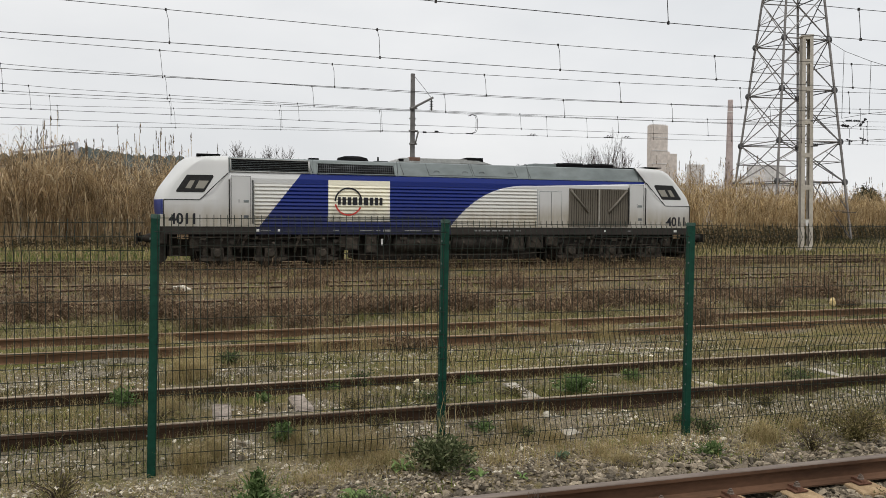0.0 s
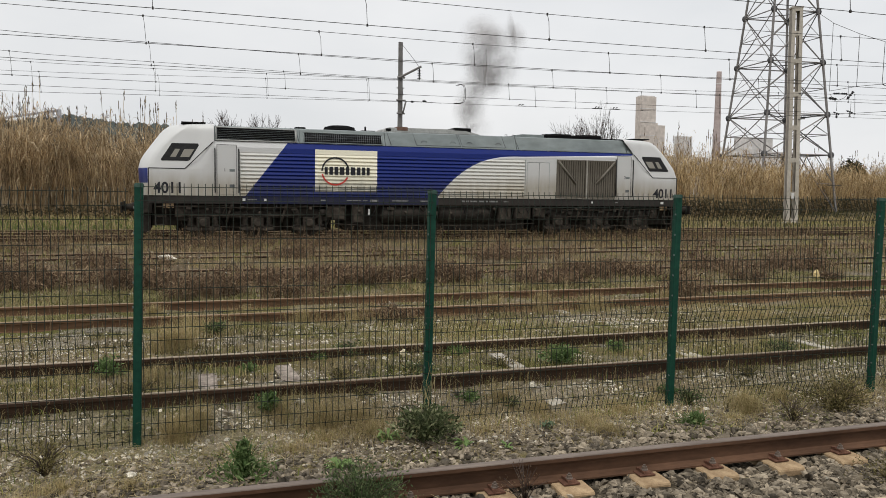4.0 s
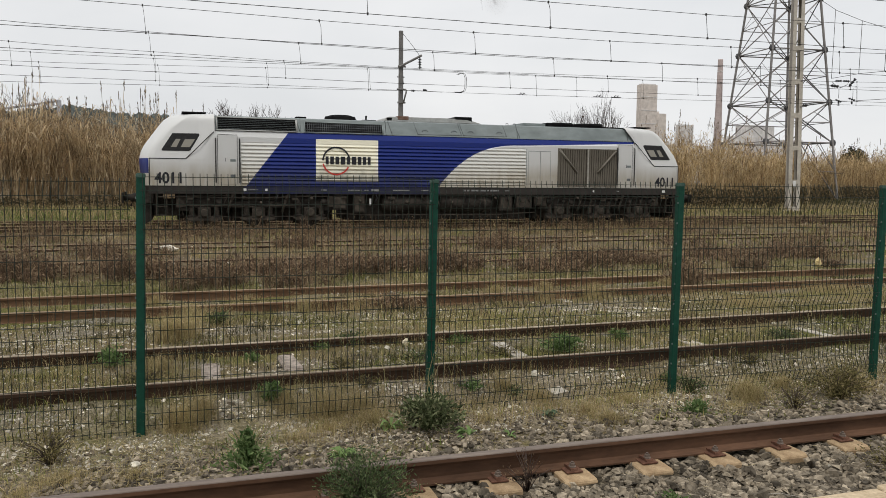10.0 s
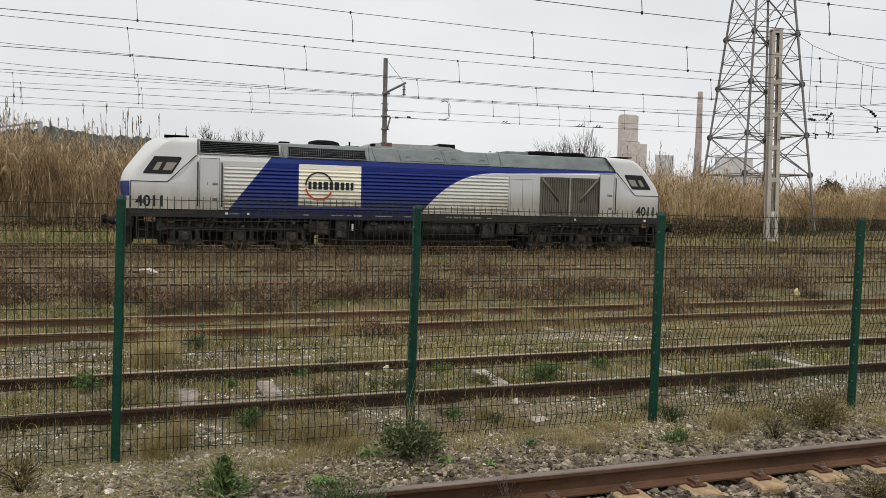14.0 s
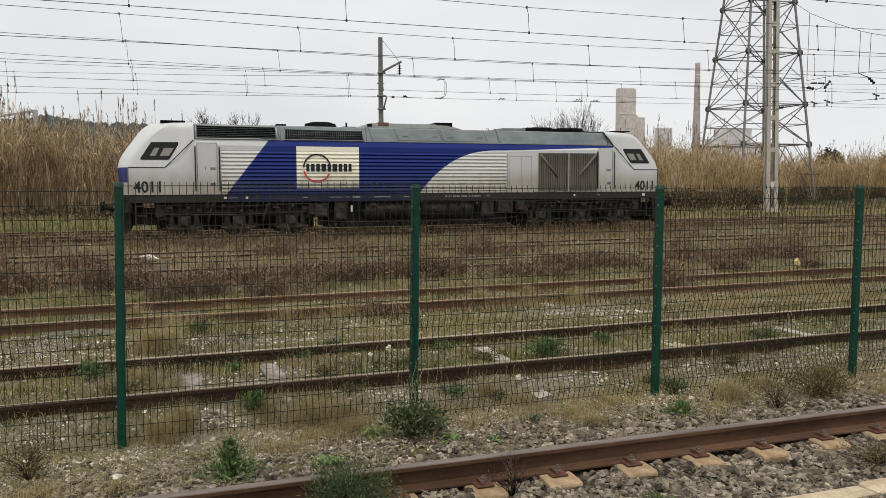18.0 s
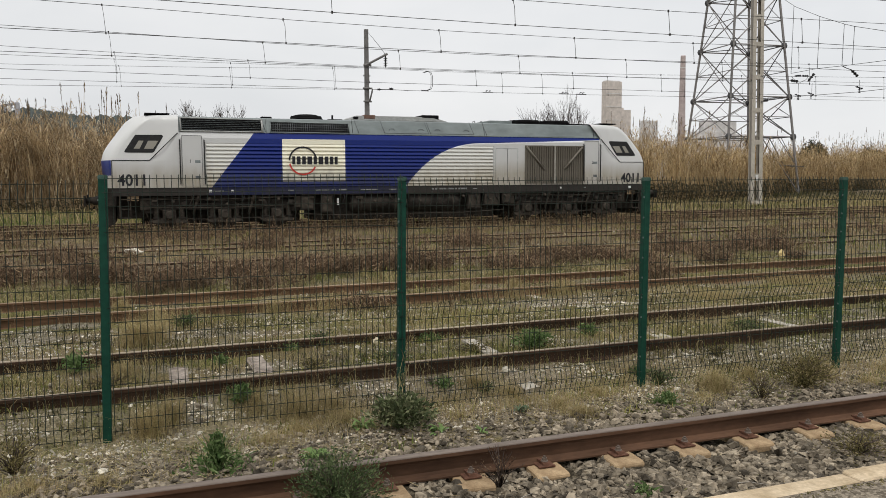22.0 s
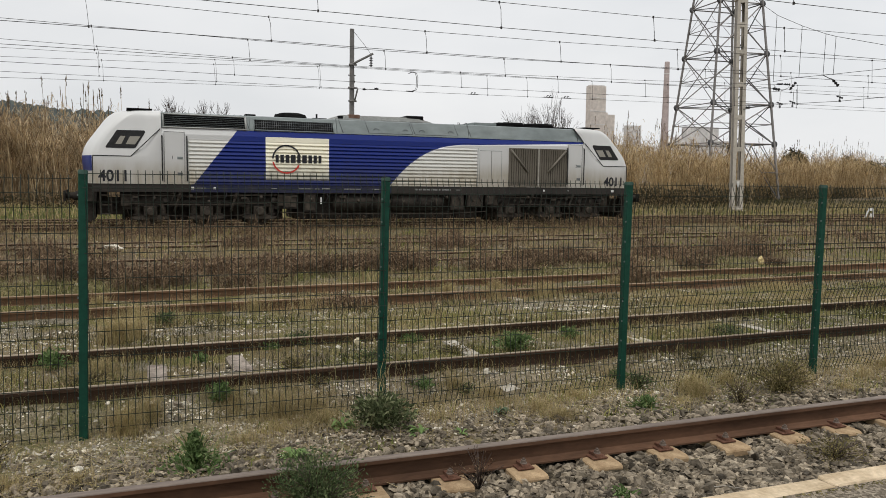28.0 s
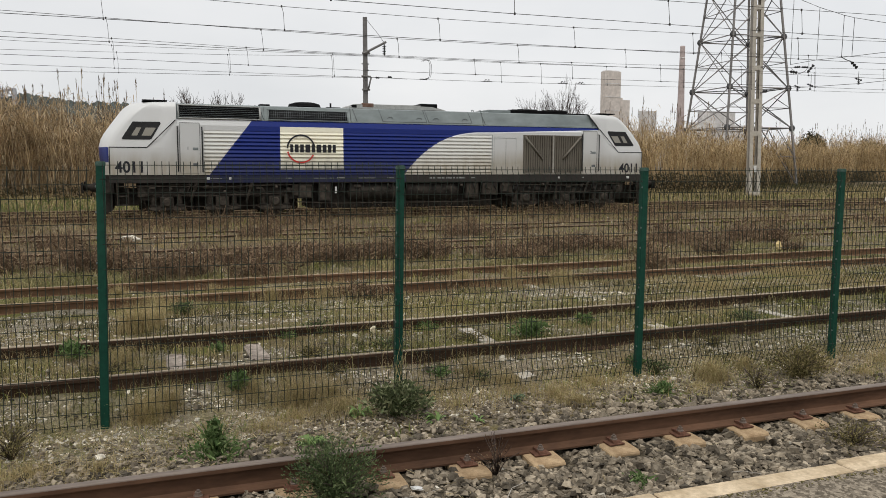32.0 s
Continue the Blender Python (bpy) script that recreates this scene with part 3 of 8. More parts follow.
def platform():
    p = base("platform", 0, 7.254, 0, "low railway platform with grey asphalt and a cream stone edge", "platform", "", "structure", rz=-0.883)
    z = 0.442
    bm = bmesh.new()
    box(bm, -60, 90, -12.0, -4.682, -0.45, z - 0.006)
    part("platform_deck", bm, ASPHALT, p)
    bm = bmesh.new()
    box(bm, -60, 90, -4.68, -4.575, -0.45, z - 0.10)
    part("platform_wall", bm, OLD_SLEEPER, p)
    g = np.random.default_rng(3)
    x = -14.0
    while x < 24:
        w = 1.0 + g.normal(0, 0.01)
        bm = bmesh.new()
        box(bm, 0, w - 0.012, -0.066, 0.052, -0.10, 0.0, 0.012)
        for v in bm.verts:
            v.co += Vector((g.normal(0, 0.003), g.normal(0, 0.0035), g.normal(0, 0.002)))
        part("coping_stone", bm, COPING, p).matrix_basis = pose(x, -4.620 + g.normal(0, 0.003), z + g.normal(0, 0.002))
        x += w
    n = 2600
    x = g.uniform(-4, 9, n)
    y = -4.690 - np.abs(g.normal(0, 0.014, n)) * (0.4 + 1.6 * patch(x, x * 0.3, 2.3, 1.9, 0.4))
    size = np.clip(g.lognormal(-5.1, 0.4, n), 0.003, 0.013)
    soup("edge_dirt", stones(np.stack([x, y, np.full(n, z - 0.004)], 1), size, 37, 0.5), CUBE, OLIVE, p, "crumbs of dirt and moss along the stone edge")


def patch(x, y, a, b, c):
    return 0.5 + 0.5 * np.sin(a * x + 1.7 * np.sin(b * y + c)) * np.sin(b * y * 1.3 + c + 0.8 * np.sin(a * x * 0.7))


platform()


# ---- fence ----
WIRES = [1.77, 1.66, 1.55, 1.35, 1.15, 0.95, 0.75, 0.64, 0.53, 0.33, 0.13, -0.03, -0.14, -0.25]
FOLD = {1.66: -0.045, 0.64: -0.045, -0.14: -0.045}


def fence():
    root = Matrix.Translation((0, 7.254, 0)) @ pose(0, 0, 0, 0, 0, -1.588)
    y = -0.499
    def wire_mesh(name, pts, r):
        bm = tube(bmesh.new(), pts, r, 5)
        me = bpy.data.meshes.new(name)
        bm.to_mesh(me)
        bm.free()
        me.materials.append(WIRE)
        return me
    path = [(0, FOLD.get(z, 0.0), z) for z in WIRES]
    upright = wire_mesh("upright_wire", [(0, 0, 1.80)] + path + [(0, 0, -0.28)], 0.0032)
    cross = wire_mesh("cross_wire", [(0.02, 0, 0), (2.46, 0, 0)], 0.0030)
    whole = base("fence", 0, 0, 0, "green steel fence of welded wire mesh panels between square posts", "fence")
    tops = [1.83, 1.806, 1.79, 1.782]
    leans = {0: (1.28, 0.3), 1: (0.75, 0.2), 2: (0.46, 0.0), 3: (0.27, 0.0)}
    feet = {-2: -5.30, -1: -2.79, 0: -0.277, 1: 2.180, 2: 4.714, 3: 7.252, 4: 9.77, 5: 12.28}
    bm = bmesh.new()
    prism(bm, [(-0.033, -0.027), (-0.027, -0.033), (0.027, -0.033), (0.033, -0.027), (0.033, 0.027), (0.027, 0.033), (-0.027, 0.033), (-0.033, 0.027)], "z", -0.12, 2.08)
    post_me = bpy.data.meshes.new("fence_post")
    bm.to_mesh(post_me)
    post_me.materials.append(GREEN)
    bm = bmesh.new()
    prism(bm, [(-0.036, -0.030), (-0.030, -0.036), (0.030, -0.036), (0.036, -0.030), (0.036, 0.030), (0.030, 0.036), (-0.030, 0.036), (-0.036, 0.030)], "z", 2.062, 2.088)
    prism(bm, [(-0.030, -0.024), (0.030, -0.024), (0.030, 0.024), (-0.030, 0.024)], "z", 2.088, 2.096)
    cap_me = bpy.data.meshes.new("cap")
    bm.to_mesh(cap_me)
    cap_me.materials.append(GREEN_CAP)
    bm = bmesh.new()
    box(bm, -0.005, 0.004, -0.008, 0.006, -0.008, 0.008, 0.002)
    clip_me = bpy.data.meshes.new("panel_clip")
    bm.to_mesh(clip_me)
    clip_me.materials.append(CLIP_STEEL)
    for i in range(-2, 6):
        x = feet[i]
        top = tops[i] if 0 <= i < 4 else 1.79
        lean, tilt = leans.get(i, (0.1, 0.0))
        post = shared("fence_post", post_me, whole)
        post.matrix_basis = root @ pose(x, y, top - 2.096, tilt, lean, 0)
        shared("cap", cap_me, post)
        for k in range(9):
            shared("panel_clip", clip_me, post, pose(-0.036, -0.026, 0.30 + 0.2 * k))
        panel = new("mesh_panel")
        panel.parent = whole
        drop = (top - 1.80) + (0.0 if i != 1 else -0.01)
        panel.matrix_basis = root @ pose(x + 0.02, y - 0.045, drop)
        for k in range(45):
            shared("upright_wire", upright, panel, pose(0.042 + 0.0545 * k, 0, 0, 0, 0.0, 0))
        for z in WIRES:
            shared("cross_wire", cross, panel, pose(0, FOLD.get(z, 0.0) + 0.005, z))


fence()


# ---- the locomotive ----
LENGTH = 22.84


def livery():
    """White, blue and cream paint in one scheme, by the body's own length (x) and height (z), with road dirt."""
    m, n, l, b = tree("locomotive_livery")
    co = n.new("ShaderNodeTexCoord").outputs["Object"]
    sep = n.new("ShaderNodeSeparateXYZ")
    l.new(co, sep.inputs[0])
    x, z = sep.outputs["X"], sep.outputs["Z"]

    def op(o, a, c, d=0.0):
        return math_node(n, l, o, a, c, d)
    diag = op("GREATER_THAN", op("SUBTRACT", x, op("MULTIPLY_ADD", z, 0.781, 2.944)), 0.0)
    drop = op("MULTIPLY", op("POWER", op("MAXIMUM", op("SUBTRACT", 14.75, x), 0.0), 2.7), 0.055)
    rise = op("MULTIPLY", op("MAXIMUM", op("SUBTRACT", x, 14.75), 0.0), 0.035)
    curve = op("ADD", op("SUBTRACT", 3.13, drop), rise)
    above = op("GREATER_THAN", z, curve)
    blue = op("MULTIPLY", op("MULTIPLY", diag, above), op("LESS_THAN", z, 3.385))
    blue = op("MULTIPLY", blue, op("LESS_THAN", x, op("MULTIPLY_ADD", z, 0.55, 17.93)))
    nose_l = op("LESS_THAN", x, 0.872)
    nose_r = op("GREATER_THAN", x, LENGTH - 0.872)
    low = op("LESS_THAN", z, 2.41)
    blue = op("MAXIMUM", blue, op("MULTIPLY", op("MAXIMUM", nose_l, nose_r), op("MULTIPLY", low, op("GREATER_THAN", z, 1.9))))
    logo = op("MULTIPLY", op("MULTIPLY", op("GREATER_THAN", x, 6.56), op("LESS_THAN", x, 8.87)), op("MULTIPLY", op("GREATER_THAN", z, 1.665), op("LESS_THAN", z, 3.185)))
    line = op("MULTIPLY", op("MULTIPLY", op("LESS_THAN", z, curve), op("GREATER_THAN", z, op("SUBTRACT", curve, 0.045))), op("MULTIPLY", op("GREATER_THAN", x, 13.0), op("LESS_THAN", x, 18.95)))
    rib = op("MULTIPLY", op("MULTIPLY", op("GREATER_THAN", x, 3.9), op("LESS_THAN", x, 14.87)), op("LESS_THAN", z, 3.02))
    white = mix_node(n, l, rib, (0.62, 0.626, 0.618), (0.69, 0.69, 0.652))
    white = mix_node(n, l, line, white, (0.84, 0.84, 0.88))
    col = mix_node(n, l, blue, white, (0.0015, 0.0165, 0.175))
    col = mix_node(n, l, logo, col, (0.96, 0.92, 0.74))
    streak = noise_node(n, l, co, 1.3, 5, 0.65, (2.2, 1.0, 0.35))
    grime = ramp_node(n, l, streak, [(0.27, 0.38), (0.66, 0.95)])
    # oil and rust are thrown up most about the radiator
    about = op("MULTIPLY", op("MAXIMUM", op("SUBTRACT", 1.0, op("MULTIPLY", op("ABSOLUTE", op("SUBTRACT", x, 17.0), 0.0), 0.27)), 0.0), 0.20)
    lower = ramp_node(n, l, op("ADD", op("MULTIPLY_ADD", z, -0.75, 2.0), about), [(0.0, 0.05), (0.28, 0.18), (0.68, 1.0)])
    dirt = op("MULTIPLY", op("MULTIPLY", grime, lower), 0.85)
    col = mix_node(n, l, dirt, col, mix_node(n, l, blue, (0.27, 0.22, 0.135), (0.020, 0.022, 0.040)))
    spots = ramp_node(n, l, noise_node(n, l, co, 13, 4, 0.7), [(0.62, 0.0), (0.80, 0.20)])
    col = mix_node(n, l, spots, col, (0.22, 0.18, 0.13))
    l.new(col, b.inputs["Base Color"])
    b.inputs["Roughness"].default_value = 0.38
    b.inputs["Specular IOR Level"].default_value = 0.35
    return m


LIVERY = livery()
HOOD = plain("grey_roof_paint", (0.175, 0.205, 0.205), (0.225, 0.255, 0.252), 0.7, 0.45, 0, 0.03, 0.002, spec=0.35, stretch=(0.6, 1, 1.2), fine=2.6)
HOOD_DARK = plain("dark_grey_paint", (0.10, 0.11, 0.115), (0.15, 0.16, 0.165), 2, 0.55, 0, 0.05, 0.002)
VENT = plain("black_vent", (0.007, 0.007, 0.008), (0.015, 0.015, 0.015), 5, 0.9, 0.0, 0, 0, spec=0.05)
GRIME = plain("grimy_running_gear", (0.014, 0.012, 0.010), (0.044, 0.037, 0.030), 4, 0.85, 0.1, 0.3, 0.006, spec=0.2)
HOUSING = plain("pale_grey_housing", (0.34, 0.345, 0.33), (0.44, 0.445, 0.43), 3, 0.5, 0, 0.05, 0.002)
GRIME_B = plain("dusty_running_gear", (0.032, 0.027, 0.022), (0.080, 0.067, 0.053), 5, 0.9, 0.1, 0.3, 0.006, spec=0.2)


def sill_material():
    """The underframe's skirt: blue under the blue side, black elsewhere, under brown dust."""
    m, n, l, b = tree("dusty_sill_paint")
    co = n.new("ShaderNodeTexCoord").outputs["Object"]
    sep = n.new("ShaderNodeSeparateXYZ")
    l.new(co, sep.inputs[0])
    x = sep.outputs["X"]
    blue = math_node(n, l, "MULTIPLY", math_node(n, l, "GREATER_THAN", x, 4.0), math_node(n, l, "LESS_THAN", x, 11.3))
    col = mix_node(n, l, blue, (0.022, 0.019, 0.017), (0.006, 0.013, 0.056))
    dust = ramp_node(n, l, noise_node(n, l, co, 1.6, 5, 0.65, (2.0, 1.0, 0.5)), [(0.35, 0.10), (0.68, 0.55)])
    col = mix_node(n, l, dust, col, (0.050, 0.041, 0.033))
    l.new(col, b.inputs["Base Color"])
    b.inputs["Roughness"].default_value, b.inputs["Specular IOR Level"].default_value = 0.6, 0.3
    return m


SILL = sill_material()
STENCIL = plain("faded_stencil_paint", (0.16, 0.16, 0.16), (0.30, 0.30, 0.29), 14, 0.7, 0, 0, 0)
RUBBER = plain("black_rubber", (0.008, 0.008, 0.008), (0.016, 0.016, 0.016), 8, 0.65, 0, 0, 0)
GRILLE = plain("brown_stained_grille", (0.105, 0.092, 0.07), (0.20, 0.18, 0.145), 1.6, 0.6, 0.1, 0.1, 0.003, stretch=(1.5, 1, 0.3))
BRACE = plain("stained_brace", (0.13, 0.117, 0.092), (0.20, 0.182, 0.15), 3, 0.6, 0, 0.05, 0.002)
GRILLE_RIM = plain("pale_grille_rim", (0.27, 0.255, 0.22), (0.38, 0.36, 0.32), 3, 0.55, 0, 0.05, 0.002)
RUST = plain("burnt_rust", (0.14, 0.075, 0.052), (0.24, 0.165, 0.13), 6, 0.9, 0, 0.2, 0.004)
INK = plain("dark_ink", (0.012, 0.013, 0.018), (0.022, 0.022, 0.028), 9, 0.5, 0, 0, 0)
INK_GREY = plain("dark_grey_ink", (0.045, 0.048, 0.06), (0.07, 0.072, 0.085), 9, 0.5, 0, 0, 0)
RED = plain("red_paint", (0.55, 0.045, 0.035), (0.62, 0.06, 0.045), 9, 0.45, 0, 0, 0)
LAMP_GLASS = plain("lamp_glass", (0.5, 0.5, 0.5), (0.65, 0.65, 0.65), 9, 0.15, 0, 0, 0, spec=0.6)


def glass_material():
    m, n, l, b = tree("cab_glass")
    b.inputs["Base Color"].default_value = (0.24, 0.225, 0.185, 1)
    b.inputs["Roughness"].default_value = 0.06
    b.inputs["Specular IOR Level"].default_value = 0.6
    return m


GLASS = glass_material()

EDGE = [(1.48, 0.88), (2.40, 0.90), (2.62, 0.97), (2.85, 1.09), (3.22, 1.38), (3.50, 1.66), (3.71, 1.92), (3.84, 2.12)]
KEEL = [(1.48, 0.62), (2.10, 0.54), (2.42, 0.53), (2.67, 0.60), (2.87, 0.70), (3.19, 0.93), (3.64, 1.26), (3.84, 1.44)]


def cab(parent, flip):
    """A cab shell: a raked, rounded nose, sides that lean in above a crease."""
    ez, es = zip(*EDGE)
    kz, ks = zip(*KEEL)
    levels = [(z, 0.0) for z in (1.48, 1.75, 2.0, 2.2, 2.40, 2.415, 2.52, 2.67, 2.85, 3.02, 3.2, 3.36, 3.5, 3.64, 3.76)] + [(3.84, 0.02), (3.90, 0.07), (3.945, 0.15), (3.975, 0.27), (3.99, 0.45)]
    rows = []
    for z, inset in levels:
        zz = min(z, 3.84)
        edge, keel = float(np.interp(zz, ez, es)) + inset * 1.4, float(np.interp(zz, kz, ks)) + inset * 1.7
        def side_y(s):
            crease = 2.40 if s < 2.57 else 2.40 + (s - 2.57) * 2.11
            return 1.425 - 0.17 * max(0.0, zz - crease) - inset
        row = []
        for k in range(9):
            u = k / 8
            row.append((keel + (edge - keel) * u ** 2.6, -side_y(edge) * u ** 0.9))
        for k in range(1, 13):
            s = edge + (3.05 + (0.42 * max(0.0, zz - 3.39) / 0.45 if flip else 0.0) - edge) * k / 12
            row.append((s, -side_y(s)))
        rows.append([(s, y, z) for s, y in row])
    bm = bmesh.new()
    grid = []
    for row in rows:
        full = [(s, -y, z) for s, y, z in row[:0:-1]] + row
        grid.append([bm.verts.new((LENGTH - s if flip else s, y, z)) for s, y, z in full])
    for a, c in zip(grid, grid[1:]):
        for k in range(len(a) - 1):
            bm.faces.new((a[k], a[k + 1], c[k + 1], c[k])).smooth = True
    top = grid[-1]
    n = len(top)
    for k in range(n // 2):
        a, c, d, e = top[k], top[k + 1], top[n - 2 - k], top[n - 1 - k]
        bm.faces.new([a, c, d, e] if c is not d else [a, c, e]).smooth = True
    bmesh.ops.recalc_face_normals(bm, faces=bm.faces)
    shell = part("cab", bm, LIVERY, parent, "white cab shell with a raked rounded nose")

    def X(s):
        return LENGTH - s if flip else s

    def skin(s, z):
        crease = 2.40 if s < 2.57 else 2.40 + (s - 2.57) * 2.11
        return -(1.425 - 0.17 * max(0.0, z - crease))

    def plate(name, pts, proud, mat, host, label="", thick=0.03):
        bm = bmesh.new()
        a = [bm.verts.new((X(s), skin(s, z) - proud, z)) for s, z in pts]
        c = [bm.verts.new((X(s), skin(s, z) - proud + thick, z)) for s, z in pts]
        k = len(pts)
        bm.faces.new(a)
        bm.faces.new(c[::-1])
        for i in range(k):
            bm.faces.new((a[i], c[i], c[(i + 1) % k], a[(i + 1) % k]))
        bmesh.ops.recalc_face_normals(bm, faces=bm.faces)
        return part(name, bm, mat, host, label)
    win = plate("window", [(1.66, 3.27), (2.52, 3.28), (2.55, 3.22), (2.24, 2.70), (2.18, 2.67), (1.32, 2.67), (1.30, 2.71)], 0.012, RUBBER, parent, "black-framed side window of the cab")
    plate("pane", [(1.765, 3.075), (1.925, 3.075), (1.785, 2.80), (1.60, 2.80)], 0.017, GLASS, win)
    plate("pane", [(2.065, 3.075), (2.395, 3.075), (2.22, 2.80), (1.925, 2.80)], 0.017, GLASS, win)
    for a, c in (((0.90, 2.405), (2.08, 2.405)), ((2.08, 2.405), (3.02, 3.35)), ((0.885, 1.5), (0.90, 2.405))):
        bm = bmesh.new()
        tube(bm, [(X(a[0]), skin(*a) - 0.001, a[1]), (X(c[0]), skin(*c) - 0.001, c[1])], 0.015, 5)
        part("seam", bm, RUBBER, shell)
    bm = bmesh.new()
    box(bm, *sorted((X(1.98), X(2.80))), -0.95, 0.95, 4.005, 4.045, 0.012)
    for y in (-0.6, 0.6):
        box(bm, *sorted((X(2.1), X(2.2))), y - 0.04, y + 0.04, 3.96, 4.01)
        box(bm, *sorted((X(2.6), X(2.7))), y - 0.04, y + 0.04, 3.96, 4.01)
    part("roof_plate", bm, VENT, parent, "black equipment plate on the cab roof")
    for y in (-1.0, 1.0):
        bm = lathe(bmesh.new(), [(0.0, -0.02), (0.085, -0.02), (0.09, 0.0), (0.07, 0.03), (0.0, 0.035)], (X(0.72), y, 1.78), "x", 12)
        part("headlight", bm, LAMP_GLASS, parent, "round white headlight")
    # buffer beam, buffers, coupling, plough, steps
    bm = bmesh.new()
    box(bm, *sorted((X(0.58), X(1.0))), -1.38, 1.38, 0.88, 1.48, 0.02)
    part("buffer_beam", bm, GRIME, parent)
    for y in (-0.875, 0.875):
        bm = lathe(bmesh.new(), [(0.09, 0.0), (0.09, 0.25), (0.14, 0.26), (0.14, 0.58)], (X(0.0) if not flip else X(0.58), y, 1.05), "x", 14)
        buf = part("buffer", bm, GRIME, parent, "grimy round side buffer")
        bm = bmesh.new()
        box(bm, *sorted((X(-0.02), X(0.03))), y - 0.30, y + 0.30, 0.87, 1.23, 0.012)
        part("buffer_plate", bm, GRIME, buf)
    bm = bmesh.new()
    prism(bm, [(X(0.75), 0.18), (X(0.62), 0.22), (X(0.72), 0.88), (X(0.95), 0.88), (X(0.95), 0.3)], "y", -1.25, 1.25)
    part("snow_plough", bm, GRIME, parent)
    bm = bmesh.new()
    tube(bm, [(X(0.6), -0.1, 1.0), (X(0.3), -0.1, 0.95), (X(0.22), -0.1, 0.75)], 0.035, 6)
    tube(bm, [(X(0.58), -0.5, 0.95), (X(0.42), -0.5, 0.7), (X(0.55), -0.45, 0.5)], 0.025, 6)
    part("coupling", bm, GRIME, parent)
    bm = bmesh.new()
    for z in (0.45, 0.75, 1.08):
        box(bm, *sorted((X(1.08), X(1.45))), -1.44, -1.25, z, z + 0.03)
    for s in (1.08, 1.42):
        box(bm, *sorted((X(s), X(s + 0.03))), -1.43, -1.39, 0.45, 1.32)
    part("cab_steps", bm, GRIME_B, parent, "dusty steel steps below the cab")
    return X, skin


def bogie(parent, s0):
    """A three-axle bogie: frame, wheels, axle boxes, springs, dampers and brake gear."""
    g = bmesh.new()
    out = [(s0 - 2.75, 0.62), (s0 - 2.70, 0.98), (s0 - 1.2, 1.06), (s0 - 0.9, 0.92), (s0 + 0.9, 0.92), (s0 + 1.2, 1.06), (s0 + 2.70, 0.98), (s0 + 2.75, 0.62), (s0 + 2.3, 0.60), (s0 + 2.2, 0.70), (s0 - 2.2, 0.70), (s0 - 2.3, 0.60)]
    prism(g, out, "y", -1.22, -1.08)
    frame_ = part("bogie_frame", g, GRIME, parent)
    bm = bmesh.new()
    prism(bm, out, "y", 1.08, 1.22)
    box(bm, s0 - 0.4, s0 + 0.4, -1.1, 1.1, 0.7, 1.2)
    part("bogie_crossbeam", bm, GRIME, parent)
    for k in (-1.85, 0.0, 1.85):
        s = s0 + k
        for y in (-0.82, 0.69):
            bm = lathe(bmesh.new(), [(0.10, -0.02), (0.40, 0.02), (0.46, 0.0), (0.5335, 0.0), (0.5335, 0.125), (0.555, 0.13), (0.555, 0.155), (0.44, 0.14), (0.12, 0.14)], (s, y, 0.5335), "y", 28)
            part("wheel", bm, GRIME_B if y < 0 else GRIME, parent)
        tubes = tube(bmesh.new(), [(s, -1.0, 0.5335), (s, 1.0, 0.5335)], 0.09, 10)
        part("axle", tubes, GRIME, parent)
        bm = bmesh.new()
        box(bm, s - 0.22, s + 0.22, -1.30, -1.0, 0.36, 0.72, 0.03)
        lathe(bm, [(0.15, 0.0), (0.15, -0.05), (0.11, -0.08)], (s, -1.30, 0.5335), "y", 14)
        part("axle_box", bm, GRIME_B, frame_)
        for d in (-0.42, 0.42):
            prof = []
            for j in range(9):
                prof += [(0.105, 0.46 + 0.055 * j), (0.075, 0.487 + 0.055 * j)]
            part("coil_spring", lathe(bmesh.new(), prof, (s + d, -1.17, 0), "z", 12), GRIME_B, frame_)
            bm = bmesh.new()
            box(bm, s + d - 0.13, s + d + 0.13, -1.29, -1.04, 0.40, 0.46, 0.01)
            part("spring_seat", bm, GRIME, frame_)
        bm = bmesh.new()
        box(bm, s - 0.90, s + 0.94, -0.62, 0.62, 0.20, 0.98, 0.06)
        part("traction_motor", bm, GRIME, frame_)
        bm = bmesh.new()
        prism(bm, [(s - 0.62, 0.34), (s - 0.50, 0.26), (s + 0.50, 0.26), (s + 0.62, 0.34), (s + 0.40, 0.40), (s - 0.40, 0.40)], "y", -1.27, -1.16)
        part("tie_bar", bm, GRIME_B, frame_)
        bm = bmesh.new()
        box(bm, s + 0.58, s + 0.68, -0.86, -0.66, 0.30, 0.75, 0.03)
        part("brake_block", bm, GRIME, frame_)
    for d in (-0.95, 0.95):
        bm = tube(bmesh.new(), [(s0 + d - 0.12, -1.33, 0.55), (s0 + d + 0.1, -1.33, 1.25)], 0.045, 8)
        tube(bm, [(s0 + d + 0.02, -1.33, 0.98), (s0 + d + 0.1, -1.33, 1.25)], 0.065, 8)
        part("damper", bm, GRIME_B, frame_)
    for d in (-1.35, 1.35, -2.35, 2.35):
        bm = bmesh.new()
        lathe(bm, [(0.0, 0.0), (0.10, 0.0), (0.12, 0.03), (0.12, 0.22), (0.09, 0.26), (0.0, 0.26)], (s0 + d, -1.34, 0.92), "y", 12)
        part("brake_cylinder", bm, GRIME, frame_)
